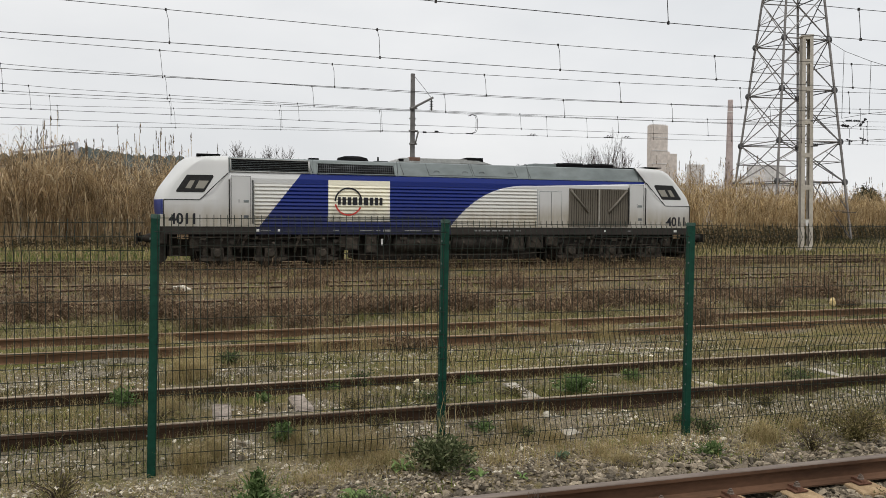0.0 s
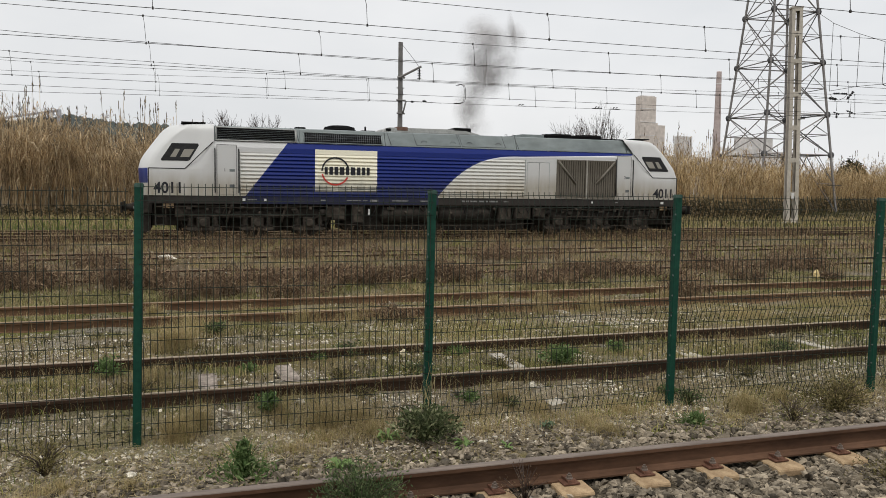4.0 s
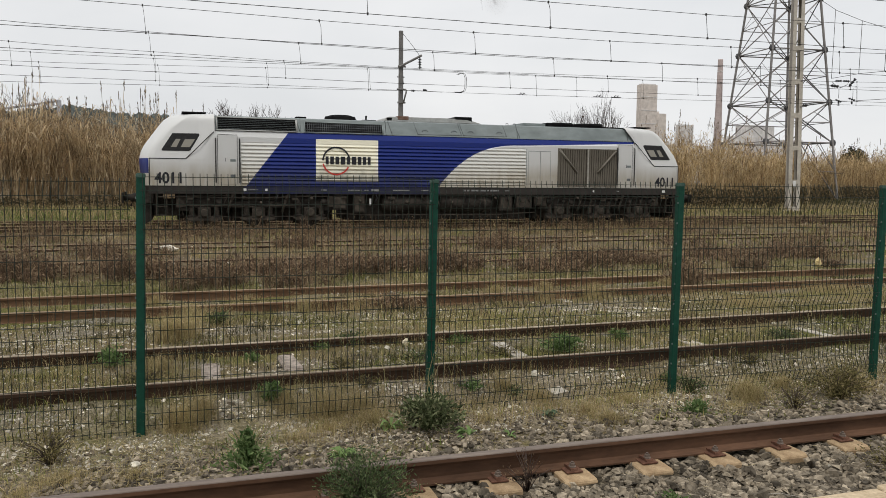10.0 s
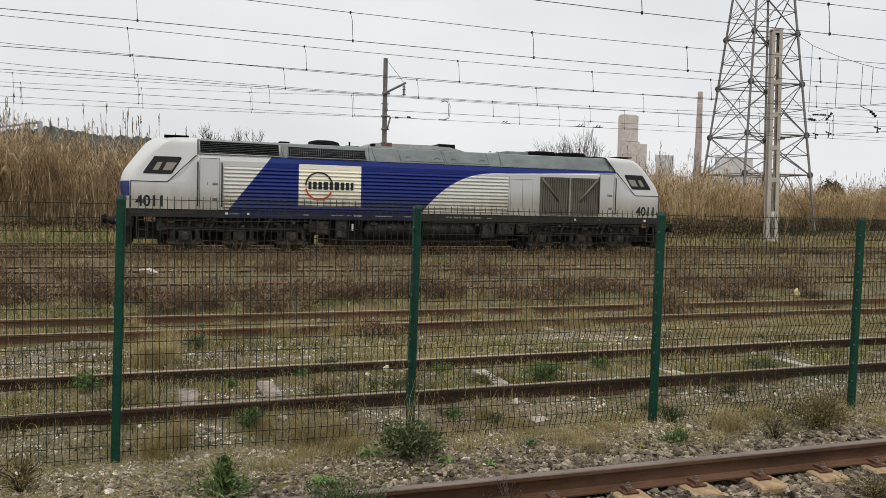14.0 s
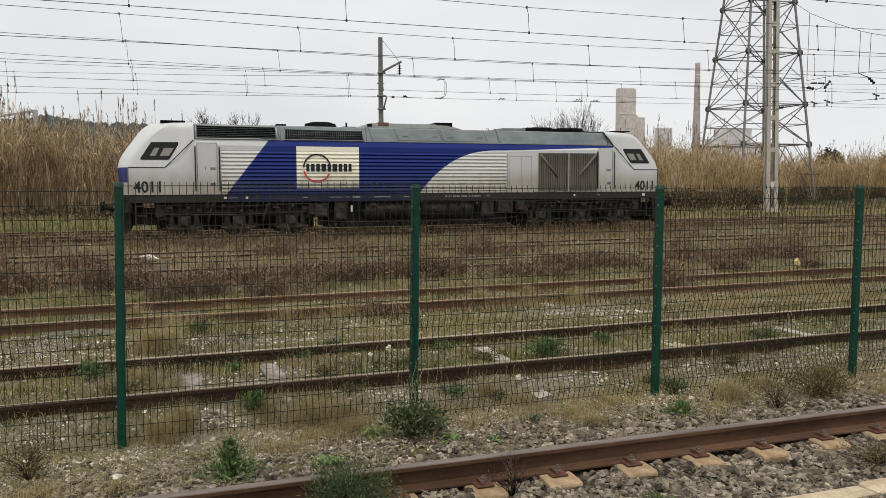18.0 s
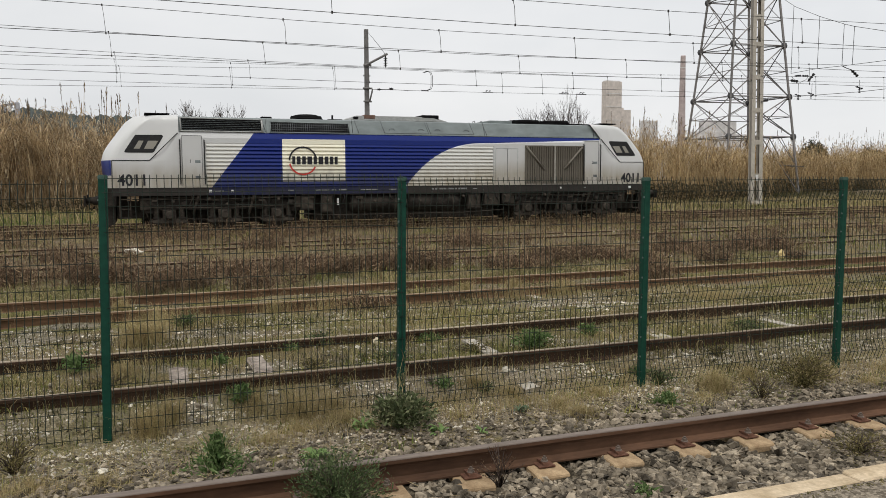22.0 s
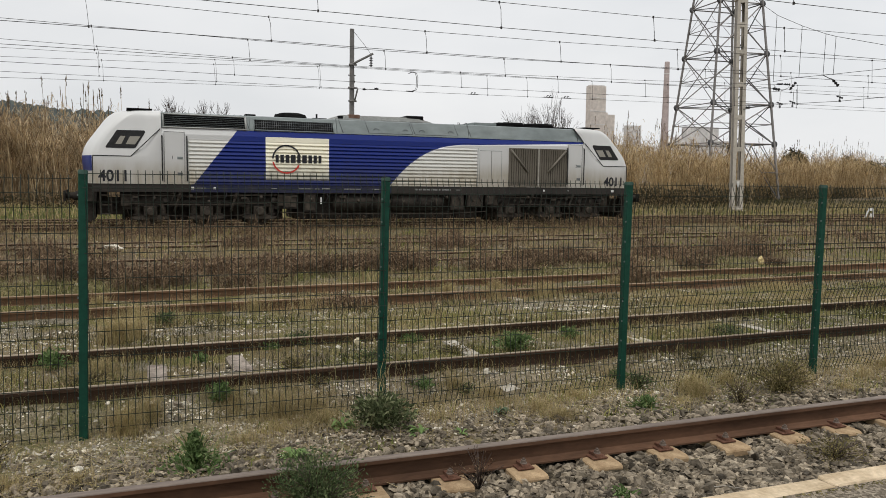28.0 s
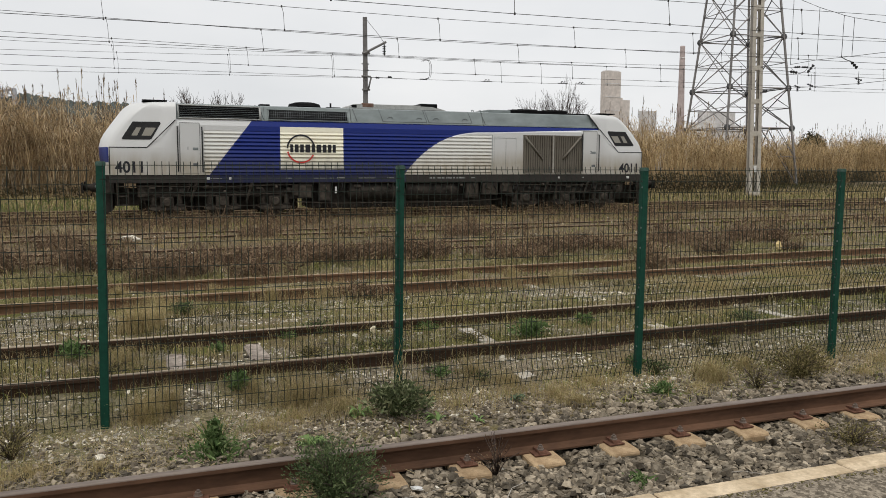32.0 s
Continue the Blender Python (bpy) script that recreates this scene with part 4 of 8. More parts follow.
    bm = tube(bmesh.new(), [(s0 - 2.6, -1.27, 1.12), (s0 - 1.0, -1.27, 1.14), (s0 - 0.6, -1.27, 1.02), (s0 + 0.6, -1.27, 1.02), (s0 + 1.0, -1.27, 1.14), (s0 + 2.6, -1.27, 1.12)], 0.02, 6)
    tube(bm, [(s0 - 2.4, -1.25, 0.42), (s0 - 0.3, -1.25, 0.36), (s0 + 2.4, -1.25, 0.42)], 0.018, 6)
    part("brake_pipe", bm, GRIME_B, frame_)
    for d in (-2.62, 2.62):
        bm = bmesh.new()
        box(bm, s0 + d - 0.17, s0 + d + 0.17, -1.30, -1.02, 0.72, 1.14, 0.03)
        tube(bm, [(s0 + d, -1.15, 0.72), (s0 + d - 0.1 * np.sign(d), -0.95, 0.35), (s0 + d - 0.22 * np.sign(d), -0.78, 0.14)], 0.022, 6)
        part("sand_box", bm, GRIME_B, frame_)


def text_mesh(name, body, size, mat, parent, m, width=1.0, bold=0.0):
    cu = bpy.data.curves.new(name, "FONT")
    cu.body, cu.size, cu.extrude, cu.offset = body, size, 0.003, bold
    tmp = bpy.data.objects.new("tmp", cu)
    me = bpy.data.meshes.new_from_object(tmp)
    bpy.data.objects.remove(tmp)
    me.materials.clear()
    me.materials.append(mat)
    ob = new(name, me)
    ob.parent = parent
    ob.matrix_basis = m @ Matrix.Diagonal((width, 1, 1, 1))
    return ob


def locomotive():
    lo = base("locomotive", -1.655, 30.145, 0.0, "white and blue diesel locomotive with grey roof, standing on a siding", "locomotive")
    F = -1.425
    # body shell between the cabs: core, then the near side's panels
    bm = prism(bmesh.new(), [(-1.385, 1.48), (-1.385, 3.12), (-1.335, 3.36), (-1.32, 3.39), (1.32, 3.39), (1.335, 3.36), (1.385, 3.12), (1.385, 1.48)], "x", 3.05, LENGTH - 3.05)
    part("body_core", bm, LIVERY, lo)
    ribs, z, k = [(-1.38, 1.48), (F, 1.48), (F, 1.53)], 1.53, 0
    while k < 11:
        z = 1.53 + 0.1345 * k
        ribs += [(F + 0.028, z + 0.003), (F + 0.026, z + 0.014), (F - 0.016, z + 0.046), (F - 0.015, z + 0.058), (F + 0.012, z + 0.129)]
        k += 1
    ribs += [(F, 3.012), (F, 3.19), (F + 0.062, 3.365), (F + 0.08, 3.39), (-1.32, 3.39), (-1.36, 3.12)]
    part("ribbed_side", prism(bmesh.new(), ribs, "x", 3.94, 14.86), LIVERY, lo, "blue and white horizontally ribbed side panels with a cream square")
    part("ribbed_side", prism(bmesh.new(), [(-y, z) for y, z in ribs], "x", 3.94, 14.86), LIVERY, lo)
    flat = [(-1.38, 1.48), (F, 1.48), (F, 3.19), (F + 0.062, 3.365), (F + 0.08, 3.39), (-1.32, 3.39), (-1.36, 3.12)]
    for a, c in ((3.05, 3.94), (14.86, LENGTH - 3.05)):
        part("side_panel", prism(bmesh.new(), flat, "x", a, c), LIVERY, lo)
        part("side_panel", prism(bmesh.new(), [(-y, z) for y, z in flat], "x", a, c), LIVERY, lo)
    # sill under the body with its small white stencils
    bm = bmesh.new()
    box(bm, 0.86, LENGTH - 0.86, -1.40, 1.40, 1.22, 1.478, 0.01)
    box(bm, 0.90, LENGTH - 0.90, -1.41, 1.41, 1.205, 1.225)
    sill = part("sill", bm, SILL, lo, "blue-black underframe sill")
    g = np.random.default_rng(12)
    marks = [(4.0, 0.10, 0.11), (4.15, 0.35, 0.03), (4.75, 0.08, 0.10), (6.75, 0.2, 0.05), (7.75, 0.5, 0.04), (8.35, 0.16, 0.04), (8.62, 0.30, 0.09), (9.45, 0.65, 0.05), (10.55, 0.3, 0.05), (14.0, 0.2, 0.04), (17.9, 0.07, 0.10), (19.0, 0.12, 0.05), (21.2, 0.14, 0.12)]
    for s, w, hgt in marks:
        bm = bmesh.new()
        box(bm, s, s + w, -1.408, -1.398, 1.35 - hgt * 0.4, 1.35 + hgt * 0.4)
        part("stencil", bm, WHITE_LABEL if hgt > 0.09 else STENCIL, sill)
    s = 12.25
    for w in (0.16, 0.16, 0.34, 0.30, 0.12, 0.42):
        bm = bmesh.new()
        box(bm, s, s + w - 0.05, -1.408, -1.398, 1.325, 1.385)
        part("stencil", bm, STENCIL, sill)
        s += w + 0.01
    Xl, skl = cab(lo, False)
    Xr, skr = cab(lo, True)
    # crew doors with handrails and foot holds
    for X, num in ((Xl, "1"), (Xr, "2")):
        a, c = sorted((X(3.14), X(3.80)))
        bm = bmesh.new()
        box(bm, a, c, F - 0.008, F + 0.01, 1.53, 3.27, 0.006)
        door = part("crew_door", bm, LIVERY, lo, "white crew door with handrails")
        bm = bmesh.new()
        for q in (a, c):
            tube(bm, [(q, F - 0.010, 1.55), (q, F - 0.010, 3.26)], 0.006, 4)
        tube(bm, [(a, F - 0.010, 3.26), (c, F - 0.010, 3.26)], 0.006, 4)
        part("door_seal", bm, RUBBER, door)
        for q in (a - 0.07, c + 0.075):
            bm = tube(bmesh.new(), [(q, F - 0.01, 3.12), (q, F - 0.06, 3.10), (q, F - 0.06, 1.62), (q, F - 0.01, 1.60)], 0.021, 6)
            part("handrail", bm, RUBBER, door, "black vertical handrail")
        bm = bmesh.new()
        box(bm, c - 0.24, c - 0.06, F - 0.014, F, 2.33, 2.42, 0.004)
        box(bm, c - 0.22, c - 0.08, F - 0.022, F - 0.012, 2.36, 2.385)
        part("door_handle", bm, HOOD, door)
        bm = bmesh.new()
        box(bm, c - 0.24, c - 0.07, F - 0.012, F, 1.78, 1.88, 0.004)
        part("foot_hold", bm, HOOD_DARK, door)
        text_mesh("numeral", num, 0.17, INK_GREY, door, pose(a + (0.22 if num == "1" else 0.34), F - 0.012, 2.33, 90))
        text_mesh("fleet_number", "4011", 0.52, INK, lo, pose(X(1.06) if num == "1" else 20.82, F - 0.004, 1.57, 90), 0.92 if num == "1" else 0.94, 0.012)
    # painted roundel and word on the cream square, as plain shapes
    cx, cz, r = 7.30, 2.41, 0.49
    for name, mat, a0, a1 in (("roundel_dark_arc", INK, 12, 178), ("roundel_red_arc", RED, 192, 335)):
        bm = bmesh.new()
        outer, inner = [], []
        for i in range(41):
            t = radians(a0 + (a1 - a0) * i / 40)
            wd = 0.055
            outer.append((cx + (r + wd / 2) * math.cos(t), cz + (r + wd / 2) * math.sin(t)))
            inner.append((cx + (r - wd / 2) * math.cos(t), cz + (r - wd / 2) * math.sin(t)))
        for i in range(40):
            q = [outer[i], outer[i + 1], inner[i + 1], inner[i]]
            bm.faces.new([bm.verts.new((s, F - 0.0245, z)) for s, z in q])
            bm.faces.new([bm.verts.new((s, F - 0.0205, z)) for s, z in q[::-1]])
        part(name, bm, mat, lo)
    wx = 6.91
    for w in (0.14, 0.165, 0.165, 0.20, 0.155, 0.20, 0.165, 0.155, 0.14):
        bm = bmesh.new()
        box(bm, wx, wx + w - 0.035, F - 0.0265, F - 0.0205, 2.29, 2.57)
        part("lettering_bar", bm, INK, lo)
        wx += w + 0.027
    # radiator grille doors
    bm = bmesh.new()
    box(bm, 16.27, 18.97, F - 0.006, F + 0.01, 1.52, 3.06)
    grille = part("radiator_grille", bm, GRIME_B, lo, "brown-stained radiator grille with vertical slats")
    for s0, s1 in ((16.27, 17.60), (17.66, 18.97)):
        bm = bmesh.new()
        for a, c, d, e in ((s0, s1, 1.52, 1.56), (s0, s1, 3.02, 3.06), (s0, s0 + 0.03, 1.56, 3.02), (s1 - 0.03, s1, 1.56, 3.02)):
            box(bm, a, c, F - 0.03, F - 0.006, d, e)
        part("grille_frame", bm, GRILLE, grille)
        bm = bmesh.new()
        prism(bm, [(0, -0.008), (0.068, -0.006), (0.074, -0.030), (0.004, -0.034)], "z", 1.56, 3.02)
        slat = bpy.data.meshes.new("slat")
        bm.to_mesh(slat)
        slat.materials.append(GRILLE)
        s = s0 + 0.035
        while s < s1 - 0.07:
            shared("slat", slat, grille, pose(s, F + 0.004, 0))
            s += 0.104
        bm = tube(bmesh.new(), [(s0 + 0.06, F - 0.036, 3.0) if s0 < 17 else (s1 - 0.06, F - 0.036, 3.0), (s0 + 0.86, F - 0.036, 2.10) if s0 < 17 else (s1 - 0.90, F - 0.036, 2.10)], 0.050, 4)
        part("grille_brace", bm, BRACE, grille)
    bm = bmesh.new()
    box(bm, 17.60, 17.66, F - 0.04, F - 0.006, 1.52, 3.06)
    part("grille_post", bm, GRILLE_RIM, grille)
    # small hatches on the smooth side
    for a, c, d, e in ((14.98, 15.50, 1.55, 2.92), (15.50, 15.95, 1.55, 2.92)):
        bm = bmesh.new()
        for p, q in (((a, d), (a, e)), ((a, e), (c, e)), ((c, e), (c, d))):
            tube(bm, [(p[0], F - 0.001, p[1]), (q[0], F - 0.001, q[1])], 0.007, 4)
        part("hatch_seam", bm, HOOD, lo)
    for s in (3.90, 14.90):
        bm = bmesh.new()
        box(bm, s - 0.008, s + 0.008, F - 0.006, F + 0.01, 1.5, 3.02)
        part("panel_seam", bm, HOOD, lo)
    # roof hood in sections
    def hood(s0, s1, top=3.93, mat=HOOD, name="roof_hood"):
        pr = [(-1.372, 3.395), (-1.36, 3.43), (-1.17, top - 0.03), (-1.10, top), (-0.6, top + 0.035), (0.6, top + 0.035), (1.10, top), (1.17, top - 0.03), (1.36, 3.43), (1.372, 3.395)]
        return part(name, prism(bmesh.new(), pr, "x", s0, s1), mat, lo)
    for a, c in ((3.06, 6.02), (6.03, 9.18), (9.20, 14.52), (14.54, 19.80)):
        ob = hood(a, c)
        if c > 19:
            for v in ob.data.vertices:
                if v.co.x > 19:
                    v.co.x -= 0.38 * (v.co.z - 3.39) / 0.54

    def slope_y(z):
        return -(1.36 - (z - 3.43) * 0.19 / 0.47)
    # louvred intake
    vb = bmesh.new()
    prism(vb, [(3.16, 3.43), (3.16, 3.86), (5.86, 3.84), (5.86, 3.43)], "y", -1.40, -1.30)
    for v in vb.verts:
        v.co.y = slope_y(v.co.z) - (0.010 if v.co.y < -1.35 else -0.08)
    vent = part("air_intake", vb, VENT, lo, "black louvred air intake in the roof hood")
    bm = bmesh.new()
    for (a, d), (c, e) in (((3.10, 3.42), (5.92, 3.42)), ((3.10, 3.88), (5.92, 3.86)), ((3.12, 3.42), (3.12, 3.88)), ((5.90, 3.42), (5.90, 3.86)), ((5.87, 3.43), (5.87, 3.86))):
        tube(bm, [(a, slope_y(d) - 0.012, d), (c, slope_y(e) - 0.012, e)], 0.024, 4)
    part("intake_rim", bm, HOUSING, vent)
    for k in range(6):
        z = 3.470 + 0.064 * k
        bm = bmesh.new()
        y = slope_y(z)
        prism(bm, [(y - 0.006, z + 0.004), (y - 0.034, z + 0.000), (y - 0.037, z + 0.008), (y - 0.004, z + 0.012)], "x", 3.18, 5.86)
        part("louvre", bm, HOOD, vent)
    # mesh-covered intake
    vb = bmesh.new()
    prism(vb, [(6.20, 3.43), (6.20, 3.79), (9.04, 3.77), (9.04, 3.43)], "y", -1.40, -1.30)
    for v in vb.verts:
        v.co.y = slope_y(v.co.z) - (0.010 if v.co.y < -1.35 else -0.08)
    vent2 = part("mesh_intake", vb, VENT, lo, "dark mesh-covered intake in the roof hood")
    bm = bmesh.new()
    for (a, d), (c, e) in (((6.16, 3.42), (9.08, 3.42)), ((6.16, 3.80), (9.08, 3.78)), ((6.18, 3.42), (6.18, 3.80)), ((9.06, 3.42), (9.06, 3.78))):
        tube(bm, [(a, slope_y(d) - 0.012, d), (c, slope_y(e) - 0.012, e)], 0.022, 4)
    part("intake_rim", bm, HOOD, vent2)
    for k in range(36):
        s = 6.26 + 0.0775 * k
        bm = tube(bmesh.new(), [(s, slope_y(3.44) - 0.018, 3.44), (s + 0.03, slope_y(3.77) - 0.018, 3.77)], 0.008, 4)
        part("mesh_bar", bm, HOOD_DARK, vent2)
    for z in (3.52, 3.61, 3.70):
        bm = tube(bmesh.new(), [(6.22, slope_y(z) - 0.02, z), (9.02, slope_y(z) - 0.02, z)], 0.007, 4)
        part("mesh_bar", bm, HOOD_DARK, vent2)
    # roof panels, hooks and seams
    for a, c in ((10.42, 12.18), (12.26, 14.06)):
        bm = bmesh.new()
        for (p, d), (q, e) in (((a, 3.46), (c, 3.46)), ((c, 3.46), (c - 0.12, 3.93)), ((a, 3.46), (a - 0.12, 3.93))):
            tube(bm, [(p, slope_y(d) - 0.004, d), (q, slope_y(e) - 0.004, e)], 0.009, 4)
        part("hatch_seam", bm, HOOD_DARK, lo)
        for s in (a + 0.3, c - 0.3):
            bm = tube(bmesh.new(), [(s - 0.11, slope_y(3.58) - 0.015, 3.57), (s - 0.07, slope_y(3.63) - 0.02, 3.63), (s + 0.07, slope_y(3.63) - 0.02, 3.63), (s + 0.11, slope_y(3.58) - 0.015, 3.57)], 0.008, 5)
            part("lifting_hook", bm, HOOD_DARK, lo)
    for s in (9.42, 14.62, 6.0, 19.5):
        bm = tube(bmesh.new(), [(s, slope_y(3.43) - 0.004, 3.43), (s - 0.12 if s < 19 else s + 0.05, slope_y(3.9) - 0.004, 3.90), (s - 0.2, -0.6, 3.97), (s - 0.2, 0.6, 3.97)], 0.012, 4)
        part("hood_seam", bm, HOOD_DARK, lo)
    # fans
    def fan(s, y, r, z):
        bm = lathe(bmesh.new(), [(r, -0.08), (r + 0.03, 0.0), (r + 0.02, 0.06), (r - 0.06, 0.075), (r - 0.09, 0.03), (0.12, 0.03), (0.10, 0.07), (0.0, 0.07)], (s, y, z), "z", 26)
        f = part("roof_fan", bm, VENT, lo, "black round cooling fan on the roof")
        bm = bmesh.new()
        for k in range(5):
            o = (k - 2) * r * 0.36
            w = math.sqrt(max(0.01, r * r - o * o))
            tube(bm, [(s - w, y + o, z + 0.078), (s + w, y + o, z + 0.078)], 0.012, 4)
        part("fan_guard", bm, VENT, f)
    fan(7.70, -0.15, 0.56, 4.02)
    bm = lathe(bmesh.new(), [(0.64, 0.0), (0.60, 0.05), (0.42, 0.17), (0.36, 0.185), (0.0, 0.19)], (7.70, -0.15, 3.97), "z", 26)
    part("fan_cowl", bm, VENT, lo, "black domed cowl on the roof")
    for s in (16.74, 18.14):
        fan(s, -0.35, 0.63, 4.035)
    bm = bmesh.new()
    box(bm, 16.05, 19.40, -1.02, 0.6, 3.93, 3.985, 0.01)
    part("fan_deck", bm, VENT, lo)
    bm = bmesh.new()
    box(bm, 14.95, 15.95, -0.9, 0.6, 3.93, 4.06, 0.03)
    part("roof_hatch", bm, HOOD, lo)
    bm = bmesh.new()
    box(bm, 5.98, 6.35, -0.6, -0.2, 3.95, 4.03, 0.02)
    part("roof_box", bm, VENT, lo)
    bm = bmesh.new()
    box(bm, 8.48, 9.02, -0.5, 0.0, 3.95, 4.0, 0.02)
    part("roof_plate", bm, VENT, lo)
    part("roof_aerial", tube(bmesh.new(), [(8.67, -0.3, 3.98), (8.67, -0.3, 4.16)], 0.035, 8), VENT, lo)
    # raised exhaust housing with a burnt patch and the silencer
    pr = [(9.26, 3.93), (9.29, 4.04), (9.46, 4.13), (11.95, 4.14), (12.60, 4.125), (13.15, 3.98), (13.27, 3.93)]
    bm = prism(bmesh.new(), pr, "y", -0.80, 0.80)
    bmesh.ops.bevel(bm, geom=[e for e in bm.edges], offset=0.03, segments=2, affect="EDGES")
    house = part("exhaust_housing", bm, HOUSING, lo, "pale grey exhaust housing on the roof, burnt at one end")
    bm = bmesh.new()
    box(bm, 9.78, 10.22, -0.812, 0.3, 4.02, 4.165, 0.02)
    part("burnt_cover", bm, RUST, house, "rust-burnt cover")
    bm = bmesh.new()
    box(bm, 12.12, 12.82, -0.78, 0.45, 4.02, 4.215, 0.03)
    sil = part("silencer", bm, VENT, house, "soot-black exhaust outlet")
    bm = bmesh.new()
    box(bm, 12.24, 12.70, -0.5, 0.3, 4.212, 4.226, 0.004)
    part("outlet_grid", bm, GRIME, sil)
    bm = bmesh.new()
    box(bm, 9.36, 9.56, -0.812, -0.6, 3.99, 4.09, 0.015)
    part("end_vent", bm, VENT, house)
    for s in (14.28, 14.60):
        bm = bmesh.new()
        tube(bm, [(s - 0.05, -0.85, 3.95), (s - 0.04, -0.85, 4.01), (s + 0.04, -0.85, 4.01), (s + 0.05, -0.85, 3.95)], 0.014, 6)
        part("lifting_eye", bm, HOOD_DARK, lo)
    # below the floor
    bm = bmesh.new()
    box(bm, 0.95, LENGTH - 0.95, -1.02, 1.02, 0.86, 1.215)
    part("underfloor", bm, GRIME, lo)
    for a in (0.98, LENGTH - 2.0):
        bm = bmesh.new()
        box(bm, a, a + 1.02, -0.9, 0.9, 0.42, 0.9, 0.04)
        part("draw_gear_box", bm, GRIME, lo)
        bm = bmesh.new()
        box(bm, a + 0.35, a + 0.72, -1.345, -1.335, 1.04, 1.20)
        part("data_plate", bm, SLEEPER, lo, "small beige data plate")
    bogie(lo, 4.52)
    bogie(lo, LENGTH - 4.52)
    bm = bmesh.new()
    box(bm, 7.75, 15.1, -1.0, 1.0, 0.22, 1.22, 0.06)
    part("fuel_tank", bm, GRIME, lo)
    for a, c in ((9.05, 11.2), (11.35, 13.55)):
        bm = lathe(bmesh.new(), [(0.0, 0.0), (0.22, 0.01), (0.32, 0.08), (0.34, 0.16), (0.34, c - a - 0.16), (0.32, c - a - 0.08), (0.22, c - a - 0.01), (0.0, c - a)], (a, -1.05, 0.84), "x", 18)
        res = part("air_reservoir", bm, GRIME, lo, "long dark air reservoir under the frame")
        for s in (a + 0.4, c - 0.4):
            bm = lathe(bmesh.new(), [(0.335, 0.0), (0.355, 0.0), (0.355, 0.06), (0.335, 0.06)], (s, -1.05, 0.84), "x", 18)
            part("strap", bm, GRIME_B, res)
    bm = bmesh.new()
    box(bm, 8.56, 8.62, -1.36, -1.30, 0.80, 1.04)
    part("level_gauge", bm, WHITE_LABEL, lo, "white level gauge")
    for s, w, z0, z1 in ((7.2, 0.5, 0.62, 1.15), (7.95, 0.45, 0.5, 1.18), (13.8, 0.55, 0.55, 1.15), (14.5, 0.7, 0.66, 1.2), (15.3, 0.4, 0.75, 1.2)):
        bm = bmesh.new()
        box(bm, s, s + w, -1.36, -1.05, z0, z1, 0.025)
        bx = part("equipment_box", bm, GRIME, lo)
        bm = bmesh.new()
        box(bm, s + 0.05, s + w - 0.05, -1.372, -1.36, z0 + 0.06, z1 - 0.06, 0.004)
        part("box_lid", bm, GRIME_B, bx)
    bm = tube(bmesh.new(), [(7.3, -1.33, 1.19), (15.4, -1.33, 1.19)], 0.025, 6)
    tube(bm, [(7.1, -1.30, 0.50), (8.6, -1.30, 0.42), (13.7, -1.30, 0.42), (15.4, -1.28, 0.5)], 0.02, 6)
    part("pipe_run", bm, GRIME_B, lo)
    for s in (13.62, 14.1, 14.62, 15.0):
        bm = tube(bmesh.new(), [(s, -1.36, 1.2), (s + 0.02, -1.40, 1.02), (s + 0.1, -1.37, 0.9)], 0.018, 6)
        part("hose", bm, RUBBER, lo)
    g = random.Random(77)
    for k in range(34):
        s = 1.6 + 0.60 * k
        z0 = g.uniform(0.95, 1.16)
        w = g.uniform(0.08, 0.26)
        bm = bmesh.new()
        if k % 3 == 0:
            tube(bm, [(s, -1.38, 1.19), (s + g.uniform(-0.05, 0.05), -1.40, z0), (s + g.uniform(-0.15, 0.15), -1.36, z0 - g.uniform(0.15, 0.4))], g.uniform(0.014, 0.024), 6)
            part("hose", bm, GRIME_B if k % 2 else RUBBER, lo)
        elif k % 3 == 1:
            box(bm, s - w / 2, s + w / 2, -1.41, -1.36, z0 - g.uniform(0.06, 0.14), z0, 0.01)
            part("bracket", bm, GRIME_B, lo)
        else:
            lathe(bm, [(0.0, 0.0), (0.05, 0.0), (0.055, 0.02), (0.055, 0.12), (0.03, 0.14), (0.0, 0.14)], (s, -1.45, z0 - 0.08), "y", 10)
            part("valve", bm, GRIME_B, lo)
    for a, c, z in ((1.5, 7.0, 1.10), (15.6, 21.2, 1.08), (2.0, 6.6, 0.80), (16.2, 20.7, 0.79)):
        part("pipe_run", tube(bmesh.new(), [(a, -1.36, z), ((a + c) / 2, -1.37, z - 0.04), (c, -1.36, z + 0.02)], 0.016, 6), GRIME_B, lo)
    return lo


locomotive()


# ---- overhead lines ----
CAT_X, CAT_Z = (-62, -20, -4, 0, 4, 8.7, 13.4, 18, 22, 45.2), (8.4, 6.9, 6.345, 6.305, 6.252, 6.235, 6.275, 6.37, 6.46, 7.2)
CON_X, CON_Z = (-62, -20, -4, 0, 8, 13.5, 18, 22.5, 45.2), (5.75, 5.60, 5.575, 5.60, 5.605, 5.655, 5.70, 5.745, 5.95)
ALL_X = (-62, -40, -20, -10, -4, 0, 4, 8.7, 13.4, 18, 22, 30, 37, 45.2)


